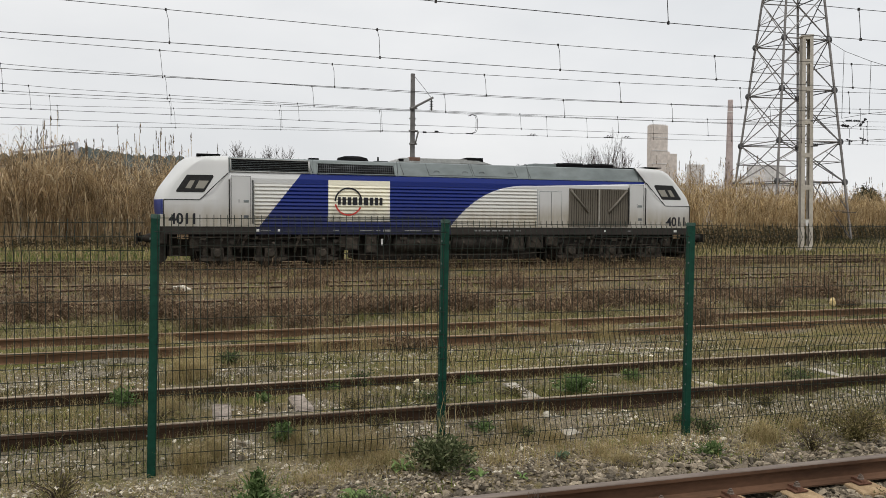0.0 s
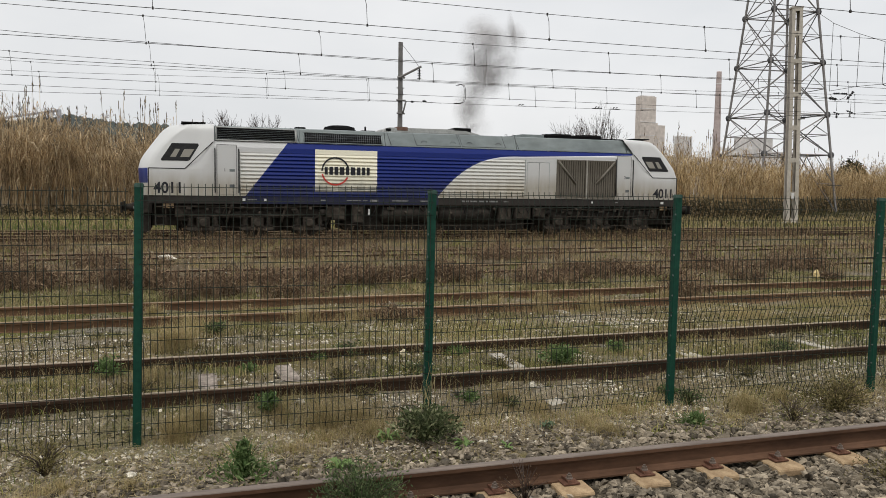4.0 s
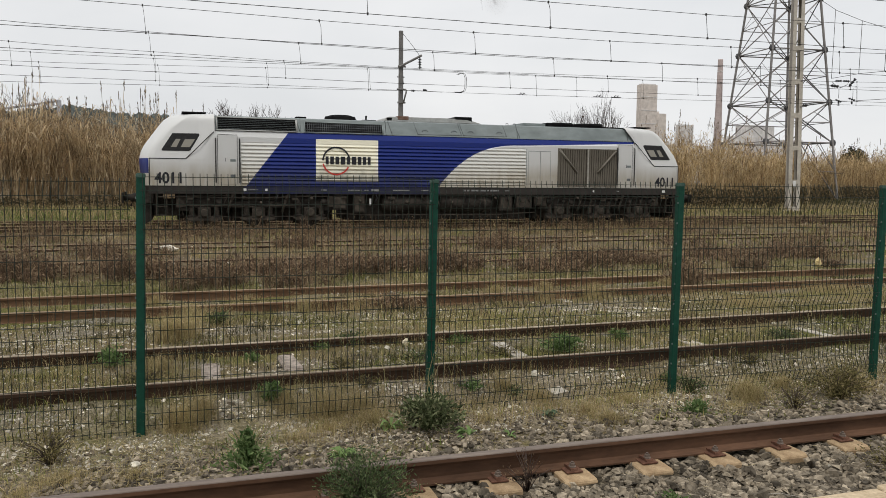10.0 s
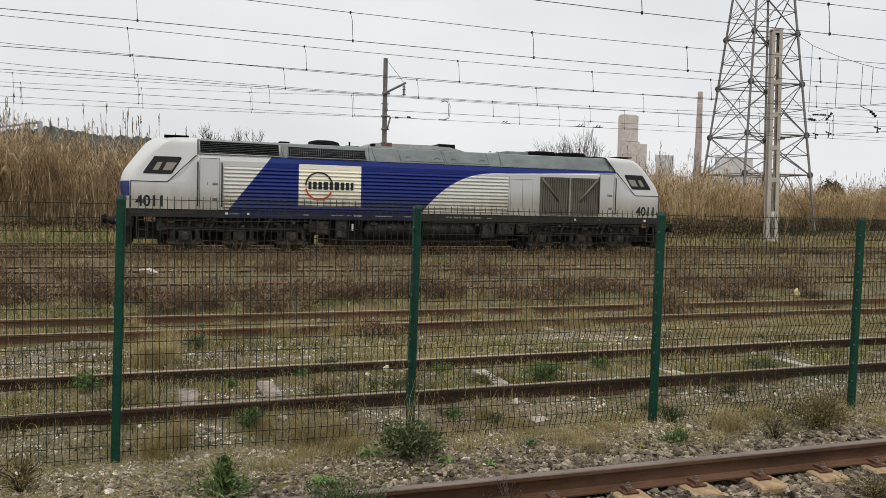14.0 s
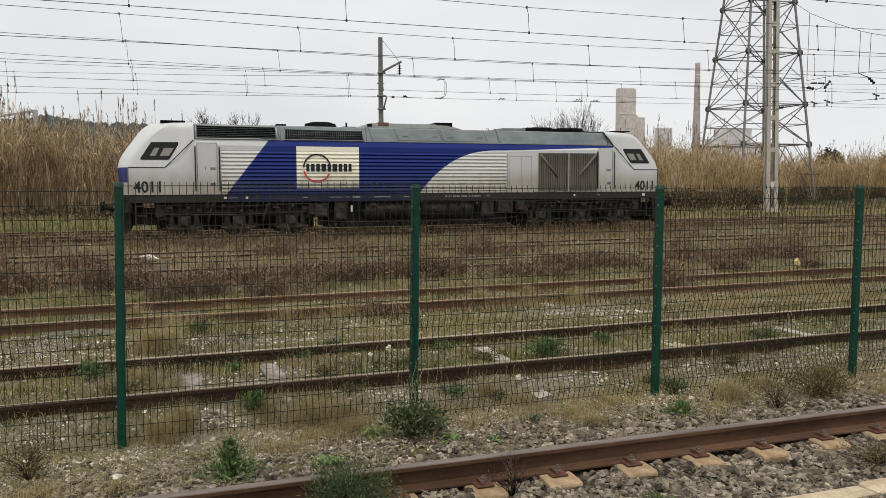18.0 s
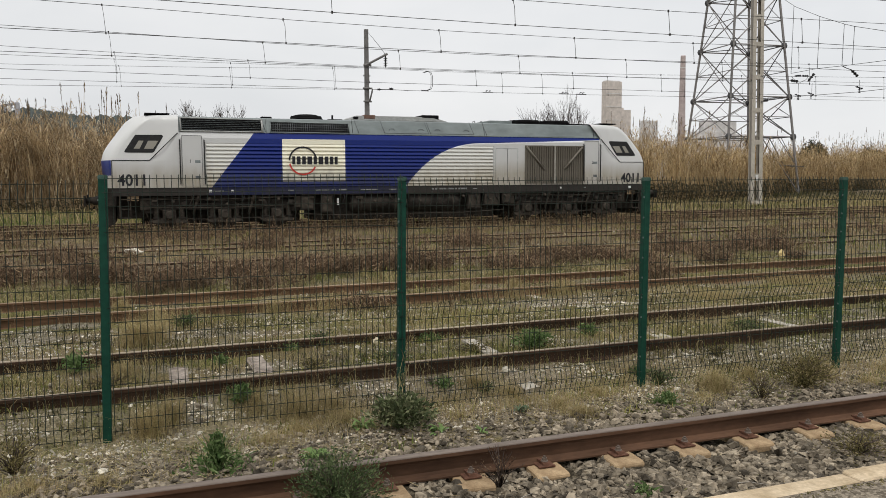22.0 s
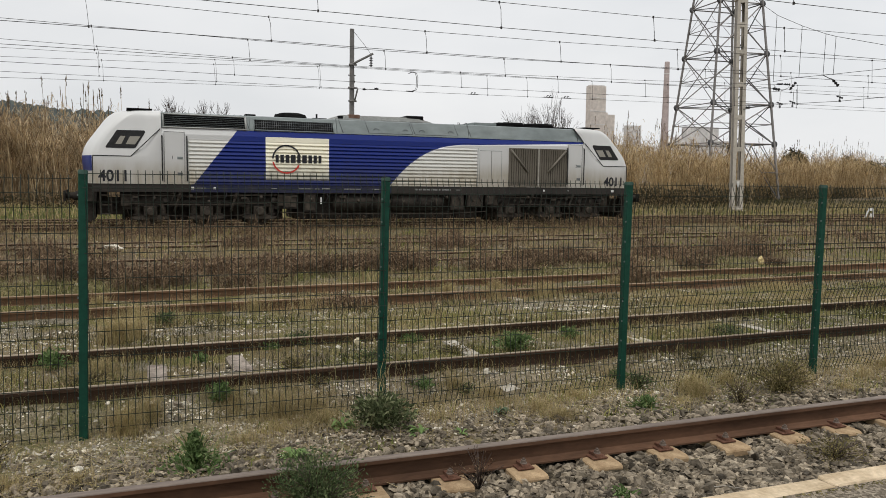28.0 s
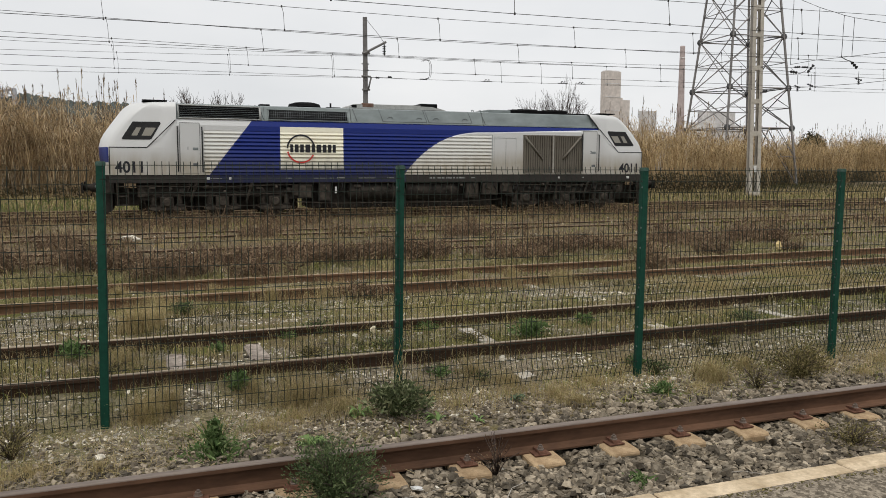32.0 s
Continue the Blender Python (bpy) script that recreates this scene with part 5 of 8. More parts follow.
def overhead_line(y, droppers, con=(CON_X, CON_Z), cat=(CAT_X, CAT_Z), xs=ALL_X, drift=0.0):
    """A contact wire hung from a catenary by droppers with a clamp at each end; drift moves the line sideways along its way."""
    ol = base("overhead_line", 0, y, 0, "thin dark catenary and contact wire with droppers", "overhead line", "overhead lines above the sidings")
    thick = float(np.interp(y, [13, 24, 31, 38], [0.0072, 0.0082, 0.0080, 0.0076]))

    def low(x):
        return (x, drift * x, float(np.interp(x, *con)))

    def high(x):
        return (x, drift * x, float(np.interp(x, *cat)))
    part("contact_wire", tube(bmesh.new(), [low(x) for x in xs], thick, 4), CABLE, ol)
    part("catenary_wire", tube(bmesh.new(), [high(x) for x in xs], thick * 0.9, 4), CABLE, ol)
    g = random.Random(int(y * 10))
    for x in droppers:
        a, b = Vector(low(x + 0.02)), Vector(high(x - 0.05))
        knee = a.lerp(b, 0.72) + Vector((g.uniform(0.005, 0.03), 0, 0))
        bm = tube(bmesh.new(), [a, knee, b], 0.0075, 4)
        for p in (a, b):
            box(bm, p.x - 0.018, p.x + 0.018, p.y - 0.018, p.y + 0.018, p.z - 0.03, p.z + 0.03)
        part("dropper", bm, CABLE, ol)


def every(x0):
    k = math.ceil((-62 - x0) / 4.70)
    return [x0 + 4.70 * i for i in range(k, k + 23) if x0 + 4.70 * i < 45]


for oy, ox in ((13.3, 4.13), (18.36, -0.365), (22.9, -0.63), (27.0, -0.60), (31.2, -0.54)):
    overhead_line(oy, every(ox))
# the two lines beyond the locomotive, which meet at the mast
overhead_line(36.4, [-10.05, -5.35, -0.65, 4.09, 8.74, 17.25, 19.5, 23.4, 28.3, 33.0, 37.7], ((-62, -4.4, -0.65, 4.1, 8.7, 12.2, 15.2, 21.6, 28.9, 45.2), (5.6, 5.82, 5.85, 5.895, 5.92, 5.93, 5.97, 6.05, 6.17, 6.4)), ((-62, -4.4, -0.65, 4.1, 8.7, 12.3, 17.3, 23.2, 45.2), (7.2, 6.76, 6.78, 6.84, 6.90, 6.88, 6.94, 7.03, 7.5)))
overhead_line(37.4, [-9.9, -5.2, -0.49, 4.15, 8.9], ((-62, -4.5, -0.5, 4.1, 10.6), (4.9, 5.68, 5.78, 5.88, 6.02)), ((-62, -4.5, -0.5, 4.1, 8.9, 10.6), (5.6, 6.53, 6.64, 6.77, 6.97, 7.05)), (-62, -40, -20, -10, -4.5, -0.5, 4.1, 8.9, 10.6))


def insulator(parent, at, length=0.45, r=0.07):
    prof = [(0.02, 0.0)]
    for k in range(4):
        t = length * (k + 0.5) / 5
        prof += [(0.03, t), (r, t + 0.02), (0.03, t + 0.06)]
    prof += [(0.02, length)]
    return part("insulator", lathe(bmesh.new(), prof, at, "z", 10), INSUL, parent)


def cantilever_mast():
    m = base("catenary_mast", 10.68, 38.0, 0.0, "grey concrete catenary mast with a steel cantilever", "catenary mast")
    bm = prism(bmesh.new(), [(-0.12, -0.10), (0.12, -0.10), (0.12, 0.10), (-0.12, 0.10)], "z", -0.3, 8.97)
    for v in bm.verts:
        if v.co.z > 5:
            v.co.x *= 0.75
            v.co.y *= 0.75
    part("pole", bm, MAST, m)
    bm = tube(bmesh.new(), [(-0.16, -0.05, 7.24), (0.0, -0.12, 7.28), (0.95, -0.4, 7.80)], 0.06, 6)
    tube(bm, [(-0.18, -0.12, 7.25), (0.2, -0.14, 7.25)], 0.05, 6)
    part("upper_arm", bm, MAST, m)
    insulator(m, (0.86, -0.36, 7.14), 0.60, 0.11)
    part("stay", tube(bmesh.new(), [(0.06, -0.05, 8.86), (0.56, -0.25, 8.2), (0.86, -0.36, 7.76)], 0.010, 4), CABLE, m)
    for pts, r in (([(-0.18, 0, 6.75), (0.18, 0, 6.75)], 0.03), ([(-0.22, -0.12, 6.14), (0.24, -0.12, 6.14)], 0.045), ([(-0.20, -0.12, 5.50), (0.20, -0.12, 5.50)], 0.045), ([(0.10, -0.12, 6.16), (0.24, -0.2, 6.10), (0.10, -0.14, 5.50)], 0.04)):
        part("bracket", tube(bmesh.new(), pts, r, 6), MAST, m)
    bm = tube(bmesh.new(), [(0.15, -0.1, 6.10), (0.9, -1.0, 6.02), (1.6, -1.6, 5.93)], 0.012, 5)
    part("tie_wire", bm, CABLE, m)
    for x in (0.5, 0.95):
        bm = lathe(bmesh.new(), [(0.02, -0.1), (0.06, -0.08), (0.03, -0.03), (0.06, 0.0), (0.03, 0.05), (0.02, 0.1)], (x, -0.1 - 1.1 * (x - 0.15), 6.06), "x", 8)
        part("insulator", bm, INSUL, m)


cantilever_mast()


def registration_arm():
    """The bent drop bracket that hangs between two wires beyond the locomotive."""
    a = base("registration_arm", 13.3, 36.4, 0.0, "bent steel registration arm hanging from the overhead wires", "overhead fitting")
    for o in (0.0, 0.07):
        bm = tube(bmesh.new(), [(-0.28 + o, 0, 6.80), (-0.10 + o, 0, 6.88), (0.08 + o, 0, 6.84), (0.15 + o, 0, 6.66), (0.14 + o, 0, 6.18), (0.08 + o, 0, 6.04), (-0.12 + o, 0, 5.96)], 0.013, 6)
        part("bent_tube", bm, CABLE, a)
    part("clamp", tube(bmesh.new(), [(-0.36, 0, 5.955), (0.0, 0, 5.955)], 0.028, 6), CABLE, a)
    for x, z in ((3.15, 6.02), (7.45, 6.10), (8.5, 6.11)):
        bm = bmesh.new()
        tube(bm, [(x - 0.28, 0, z - 0.04), (x + 0.28, 0, z - 0.03)], 0.016, 5)
        for d in (-0.12, 0.04):
            tube(bm, [(x + d, 0, z - 0.04), (x + d + 0.05, 0, z + 0.05), (x + d + 0.12, 0, z + 0.04)], 0.022, 5)
        part("splice", bm, CABLE, a)


registration_arm()


def headspan_mast():
    """A tall hollow mast: two pale side plates joined by webs, open between the batten plates."""
    m = base("headspan_mast", 39.36, 42.83, -0.15, "tall beige battened mast with long openings", "catenary mast", rz=-24)
    m.matrix_basis = m.matrix_basis @ pose(0, 0, 0, 0, -1.0, 0)
    top = 14.2
    for sx in (-1, 1):
        for y in (-0.28, 0.28):
            bm = bmesh.new()
            c0, c1 = sx * 0.27, sx * 0.235
            q = [(-0.105, -0.03), (0.105, -0.03), (0.105, 0.03), (-0.105, 0.03)]
            a = [bm.verts.new((c0 + p[0] * 1.1, y + p[1], -0.1)) for p in q]
            b = [bm.verts.new((c1 + p[0], y + p[1], top)) for p in q]
            for k in range(4):
                bm.faces.new((a[k], a[(k + 1) % 4], b[(k + 1) % 4], b[k]))
            bm.faces.new(a[::-1])
            bm.faces.new(b)
            part("side_plate", bm, MAST_PALE, m)
        bm = bmesh.new()
        c = sx * 0.30
        box(bm, c - 0.03, c + 0.03, -0.25, 0.25, 0.0, top - 0.1)
        part("web_plate", bm, MAST_WEB, m)
    for k, z in enumerate((0.0, 1.8, 4.05, 6.2, 8.4, 10.55, 12.35, 13.95)):
        for y in (-0.30, 0.30):
            bm = bmesh.new()
            box(bm, -0.30, 0.30, y - 0.015, y + 0.015, z, z + 0.30, 0.004)
            part("batten_plate", bm, MAST_PALE, m)
    bm = bmesh.new()
    box(bm, -0.38, 0.38, -0.34, 0.34, top - 0.06, top + 0.06, 0.02)
    part("cap_plate", bm, MAST_PALE, m)
    bm = bmesh.new()
    box(bm, -0.09, 0.09, -0.335, -0.318, 1.62, 2.02, 0.004)
    part("sign_plate", bm, WHITE_LABEL, m)
    bm = bmesh.new()
    box(bm, -0.55, 0.55, -0.5, 0.5, -0.5, 0.05, 0.04)
    part("footing", bm, OLD_SLEEPER, m)
    for z in (8.6, 6.9):
        bm = tube(bmesh.new(), [(0.2, -0.32, z), (0.62, -0.36, z + 0.02)], 0.035, 6)
        part("bracket", bm, MAST, m)


def headspan():
    """Cross wires from the tall mast over the sidings, with hangers, insulators and a slack jumper at each line."""
    s = base("headspan", 39.6, 0.0, 0.0, "sagging headspan cross wires with hangers and dark insulators", "headspan")

    def wire(name, pts, r=0.014):
        return part(name, tube(bmesh.new(), [(0, y, z) for y, z in pts], r, 4), CABLE, s)

    def disc_chain(y0, z0, y1, z1, r=0.10):
        """A string of insulator discs between two points of the span."""
        a, b = Vector((0, y0, z0)), Vector((0, y1, z1))
        bm = bmesh.new()
        for k in range(3):
            m, d = a.lerp(b, (k + 0.5) / 3), (b - a) / 9
            tube(bm, [m - d, m, m + d], r * 0.35, 8, r)
        tube(bm, [a, b], 0.02, 6)
        part("insulator", bm, INSUL, s)
    ys, zs = (5, 12, 20, 28, 32.2, 35.5, 36.2, 38.05, 40.1, 41.5, 42.3), (8.9, 8.4, 8.3, 8.7, 9.51, 10.5, 10.75, 11.53, 12.54, 13.5, 13.95)
    wire("cross_catenary", list(zip(ys, zs)))
    wire("upper_span_wire", [(42.4, 8.34), (41.3, 8.12), (40.3, 7.93)])
    wire("upper_span_wire", [(40.26, 8.36), (38.13, 8.40), (36.28, 8.32), (32.1, 8.20), (20, 8.1), (5, 8.1)])
    wire("lower_span_wire", [(42.5, 6.88), (39.6, 6.84), (38.6, 6.80), (35.0, 6.66), (32.3, 6.64), (20, 6.6), (5, 6.6)])
    for y, z in ((40.2, 8.36), (38.09, 8.38), (36.24, 8.32), (35.5, 8.33), (31.2, 8.2), (27.0, 8.1), (22.9, 8.1), (18.36, 8.1), (13.3, 8.1)):
        wire("hanger", [(y, float(np.interp(y, ys, zs))), (y + 0.05, z)], 0.015)
        if y < 33:
            disc_chain(y, z - 0.1, y, z - 0.5)
            wire("hanger", [(y, z - 0.5), (y, 5.9)], 0.012)
    disc_chain(40.3, 7.93, 39.7, 7.79)
    disc_chain(39.95, 8.16, 39.45, 8.12, 0.07)
    disc_chain(39.35, 8.10, 38.85, 8.03, 0.07)
    disc_chain(38.85, 7.68, 38.35, 8.12)
    disc_chain(35.6, 8.0, 35.15, 7.58)
    disc_chain(42.65, 6.89, 42.2, 6.86, 0.07)
    for y in (39.58, 38.55, 34.98):
        disc_chain(y + 0.28, 7.0, y - 0.2, 6.82, 0.06)
        disc_chain(y, 6.84, y, 6.60, 0.08)
    wire("jumper", [(40.2, 8.16), (39.9, 7.86), (39.45, 7.70), (39.0, 7.82), (38.8, 8.02)], 0.016)
    wire("jumper", [(36.28, 8.32), (35.9, 8.12), (35.6, 8.01)], 0.024)
    for y, z0, z1 in ((39.6, 7.65, 7.05), (38.5, 7.55, 6.9), (35.0, 7.35, 6.75)):
        wire("drop_wire", [(y, z0), (y, z1)], 0.012)


headspan_mast()
headspan()


# ---- pylon ----
def pylon():
    p = base("transmission_tower", 61.8, 70.0, 0.0, "tall lattice steel transmission tower", "pylon", rz=-7)
    def hw(z):
        return 4.41 - 0.0875 * z if z < 31 else 1.70 - 0.04 * (z - 31)
    levels = [-0.10, 5.9, 10.1, 15.5, 20.8, 25.5, 29.8, 33.8, 37.5]
    def corner(k, z):
        h_ = hw(z)
        return Vector(((-h_, -h_), (h_, -h_), (h_, h_), (-h_, h_))[k]).to_3d() + Vector((0, 0, z))
    def bar(a, b, r, mat, name="brace"):
        part(name, tube(bmesh.new(), [a, b], r, 4, smooth=False), mat, p)
    for k in range(4):
        for z0, z1 in zip(levels, levels[1:]):
            bar(corner(k, z0), corner(k, z1), 0.125 if z0 < 24 else 0.10, PYLON, "leg")
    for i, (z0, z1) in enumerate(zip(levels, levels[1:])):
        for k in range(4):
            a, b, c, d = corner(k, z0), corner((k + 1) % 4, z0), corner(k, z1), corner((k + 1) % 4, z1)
            # the right-hand face takes darker steel: its shade is put into the colour
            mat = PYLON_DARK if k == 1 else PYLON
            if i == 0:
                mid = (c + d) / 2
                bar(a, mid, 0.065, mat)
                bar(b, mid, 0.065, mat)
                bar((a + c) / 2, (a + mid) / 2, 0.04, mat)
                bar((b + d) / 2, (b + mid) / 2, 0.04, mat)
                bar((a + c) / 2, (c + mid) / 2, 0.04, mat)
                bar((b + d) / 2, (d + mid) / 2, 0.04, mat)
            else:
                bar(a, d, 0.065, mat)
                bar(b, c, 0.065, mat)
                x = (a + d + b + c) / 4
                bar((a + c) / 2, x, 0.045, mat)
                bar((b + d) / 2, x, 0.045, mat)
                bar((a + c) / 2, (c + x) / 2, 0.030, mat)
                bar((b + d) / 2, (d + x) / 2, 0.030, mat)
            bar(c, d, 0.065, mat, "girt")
        if i < 4:
            bar(corner(0, z1), corner(2, z1), 0.045, PYLON_DARK, "plan_brace")
            bar(corner(1, z1), corner(3, z1), 0.045, PYLON_DARK, "plan_brace")
    for z in levels[1:5]:
        for k in range(4):
            bm = lathe(bmesh.new(), [(0.0, -0.06), (0.36, -0.06), (0.36, 0.06), (0.0, 0.06)], corner(k, z), "y", 8)
            part("gusset_plate", bm, PYLON_DARK, p)
    for k in (0, 1):
        c = corner(k, 2.75)
        bar(c + Vector((-0.85, -0.15, 0)), c + Vector((0.85, -0.15, 0.02)), 0.035, PYLON_DARK, "climbing_guard")
    for z in (37.5, 45.0):
        bar(Vector((-10, 0, z)), Vector((10, 0, z)), 0.2, PYLON, "cross_arm")
    for k in range(4):
        bar(corner(k, 37.5), Vector((0, 0, 50)), 0.14, PYLON, "leg")


pylon()

# ---- far off: power station, hills, trees ----
# the tan is made paler and pinker: distance haze painted into the base colour
FAR_TAN = plain("hazed_tan_concrete", (0.60, 0.545, 0.50), (0.68, 0.62, 0.57), 0.05, 0.9, 0, 0, 0)
FAR_GREY = plain("far_grey_cladding", (0.62, 0.60, 0.59), (0.70, 0.68, 0.66), 0.05, 0.9, 0, 0, 0)
FAR_CHIM = plain("far_brown_chimney", (0.42, 0.35, 0.335), (0.52, 0.44, 0.42), 0.05, 0.9, 0, 0, 0)
FAR_HAZE = plain("far_grey_steel", (0.40, 0.40, 0.42), (0.48, 0.48, 0.50), 0.05, 0.9, 0, 0, 0)
FAR_HILL = plain("far_wooded_hill", (0.062, 0.078, 0.076), (0.105, 0.122, 0.115), 0.03, 1.0, 0, 0.8, 3.0, fine=0.25)
PINE = leafy("dark_pine", [(0.0, (0.020, 0.026, 0.014)), (1.0, (0.055, 0.06, 0.035))])


def power_station():
    ps = base("power_station", 0, 420.0, 0.0, "pale, haze-lightened concrete power station blocks with a slim chimney", "power station")
    def block(x0, x1, z, y=0.0, d=5.0, mat=FAR_TAN, name="block"):
        bm = bmesh.new()
        box(bm, x0, x1, y, y + d, -1.0, z, 0.05)
        return part(name, bm, mat, ps)
    b = block(268.8, 280.0, 59.6)
    bm = bmesh.new()
    box(bm, 269.5, 279.2, 0.5, 4.5, 59.6, 60.2, 0.1)
    part("parapet", bm, FAR_GREY, b)
    for k in range(6):
        bm = bmesh.new()
        box(bm, 268.75, 280.05, -0.15, 0.0, 12 + 8 * k, 12.5 + 8 * k)
        part("floor_band", bm, FAR_GREY, b)
    b = block(280.0, 287.5, 42.7, 1.0)
    bm = bmesh.new()
    box(bm, 281, 283, 2, 5, 42.7, 44.0, 0.2)
    part("roof_house", bm, FAR_TAN, b)
    block(293.8, 304.0, 36.2, -4, 4, FAR_GREY)
    block(286, 320, 24.0, 2, 5, FAR_GREY)
    block(340.0, 366.0, 37.4, -3, 5, FAR_GREY)
    block(330, 352, 30.0, -6, 4, FAR_GREY)
    block(366.0, 392.0, 29.0, 0, 6, FAR_GREY)
    bm = lathe(bmesh.new(), [(2.9, 0.0), (2.2, 40.0), (1.55, 78.3), (1.55, 79.0), (1.2, 79.0)], (331.2, 8, 0), "z", 18)
    ch = part("chimney", bm, FAR_CHIM, ps, "slim brown chimney")
    bm = lathe(bmesh.new(), [(1.72, 71.0), (1.72, 71.6), (1.70, 71.6)], (331.2, 8, 0), "z", 18)
    part("band", bm, FAR_GREY, ch)


power_station()


def hills():
    g = np.random.default_rng(4)
    xs = np.linspace(-600, 700, 900)
    ridge = np.interp(xs, [-700, -230, -180, -140, -95, -60, 0, 60, 200, 900], [46, 56, 62, 69, 73, 71, 67, 55, 22, 14])
    ridge = ridge + np.convolve(g.normal(0, 3.0, len(xs)), np.ones(5) / 5, "same") + g.uniform(0, 1.6, len(xs))
    verts, faces = [], []
    for j, (dy, k) in enumerate(((-60, 0.0), (-25, 0.7), (0, 1.0), (60, 0.9), (260, 0.0))):
        verts += [(float(x), 900 + dy + g.normal(0, 2), -2 + float(r) * k) for x, r in zip(xs, ridge)]
    n = len(xs)
    for j in range(4):
        faces += [(j * n + i, j * n + i + 1, (j + 1) * n + i + 1, (j + 1) * n + i) for i in range(n - 1)]
    me = bpy.data.meshes.new("hill")
    me.from_pydata(verts, [], faces)
    me.polygons.foreach_set("use_smooth", np.ones(len(faces), bool))
    me.materials.append(FAR_HILL)
    tagged(new("hill", me), "low distant wooded hill in haze", "hill", "", "structure")
    q = base("quarry_conveyor", -114, 880, 0.0, "far grey conveyor and sheds on the ridge", "industrial building")
    bm = bmesh.new()
    prism(bm, [(-52, 63), (8, 74.6), (8, 76.2), (-52, 64.4)], "y", -3, 3)
    part("conveyor", bm, FAR_HAZE, q)
    bm = bmesh.new()
    box(bm, 6, 9.5, -4, 4, 60, 76.2, 0.3)
    part("hopper", bm, FAR_HAZE, q)


hills()


def bare_tree(x, y, z, height, spread_, count, seed, label):
    """A leafless shrub: several tapered stems that fork into fine twigs."""
    g = random.Random(seed)
    t = base("bare_tree", x, y, z, label, "tree", "leafless trees behind the siding")
    bm, fine = bmesh.new(), bmesh.new()

    big = height > 8.7

    def grow(p, d, length, r, depth):
        pts, q = [p], p
        for k in range(3):
            d = (d + Vector((g.gauss(0, 0.12), g.gauss(0, 0.12), g.gauss(0.05, 0.08)))).normalized()
            q = q + d * length / 3
            pts.append(q)
        tube(bm if depth < 2 else fine, pts, r, 5 if depth < 2 else 3, r * 0.6)
        if depth < (5 if big else 4):
            for _ in range((g.choice((2, 3, 3)) if depth else 3) if big else g.choice((2, 3, 3, 4)) if depth else 4):
                wide = 0.23 if big else 0.38
                nd = (d + Vector((g.gauss(0, wide), g.gauss(0, wide), g.gauss(0.12, 0.22)))).normalized()
                grow(pts[g.choice((2, 3, 3))], nd, length * g.uniform(0.55, 0.78), r * 0.66, depth + 1)
    for i in range(count):
        a = g.uniform(0, 6.28)
        lean = Vector((math.cos(a) * spread_, math.sin(a) * spread_, 1)).normalized()
        if big:
            # limbs fan evenly from one foot, the middle ones tallest
            u = 2 * (i + 0.5) / count - 1
            lean = Vector((0.30 * u + g.gauss(0, 0.02), g.gauss(0, 0.12), 1)).normalized()
        grow(Vector((g.gauss(0, 0.25), g.gauss(0, 0.25), 0)), lean, height * (g.uniform(0.335, 0.365) if big else g.uniform(0.30, 0.38)), 0.055 if big else 0.075, 0)
    part("trunk", bm, TWIG, t)
    part("branchwork", fine, TWIG, t)


bare_tree(31.9, 56, -0.25, 8.75, 0.06, 9, 12, "leafless dark shrub tree with many fine upright twigs")
bare_tree(5.2, 70, 0.2, 8.6, 0.4, 4, 3, "small leafless tree with fine grey-brown twigs")
bare_tree(8.9, 72, 0.2, 8.4, 0.45, 4, 5, "small leafless tree with fine grey-brown twigs")
bare_tree(-9.0, 66, 0.2, 8.6, 0.3, 3, 8, "thin leafless tree standing among reeds")


def leaf_clumps(name, centre, radii, count, size, mat, seed, parent=None, label="", category=""):
    """A crown or bush of many small loose leaves in uneven clumps."""
    g = np.random.default_rng(seed)
    hubs = g.normal(0, 1, (max(3, count // 90), 3))
    hubs = hubs / np.linalg.norm(hubs, axis=1)[:, None] * g.uniform(0.2, 0.85, len(hubs))[:, None]
    pts = hubs[g.integers(0, len(hubs), count)] + g.normal(0, 0.17, (count, 3))
    pts[:, 2] = np.abs(pts[:, 2]) * 0.95
    c = np.array(centre) + pts * np.array(radii)
    d1, d2 = g.normal(0, 1, (count, 3)), g.normal(0, 1, (count, 3))
    d1 /= np.linalg.norm(d1, axis=1)[:, None]
    d2 = np.cross(d1, d2)
    d2 /= np.linalg.norm(d2, axis=1)[:, None]
    s = (size * g.uniform(0.6, 1.4, count))[:, None]
    v = np.stack([c - d1 * s, c + d2 * s * 0.32, c + d1 * s, c - d2 * s * 0.32], 1)
    return soup(name, v, [(0, 1, 2), (0, 2, 3)], mat, parent, label, category, "" if parent else "stuff")


def pine(x, y, h_, w, seed):
    t = base("pine_tree", x, y, 0.0, "dark green round-topped pine beyond the reeds", "tree", "pines beyond the reeds")
    part("trunk", tube(bmesh.new(), [(0, 0, 0), (0.1, 0, h_ * 0.5), (0, 0.1, h_ * 0.85)], 0.22, 7, 0.10), TWIG, t)
    leaf_clumps("crown", (0, 0, h_ * 0.62), (w, w, h_ * 0.40), 1500, 0.22, PINE, seed, t)


for px_, py_, ph, pw, ps_ in ((80.5, 78, 6.2, 1.3, 1), (82.6, 79, 6.4, 1.4, 2), (84.4, 80, 6.0, 1.2, 3), (98, 84, 5.6, 2.4, 4), (103, 85, 5.3, 2.2, 5), (109, 86, 5.4, 2.6, 9)):
    pine(px_, py_, ph, pw, ps_)


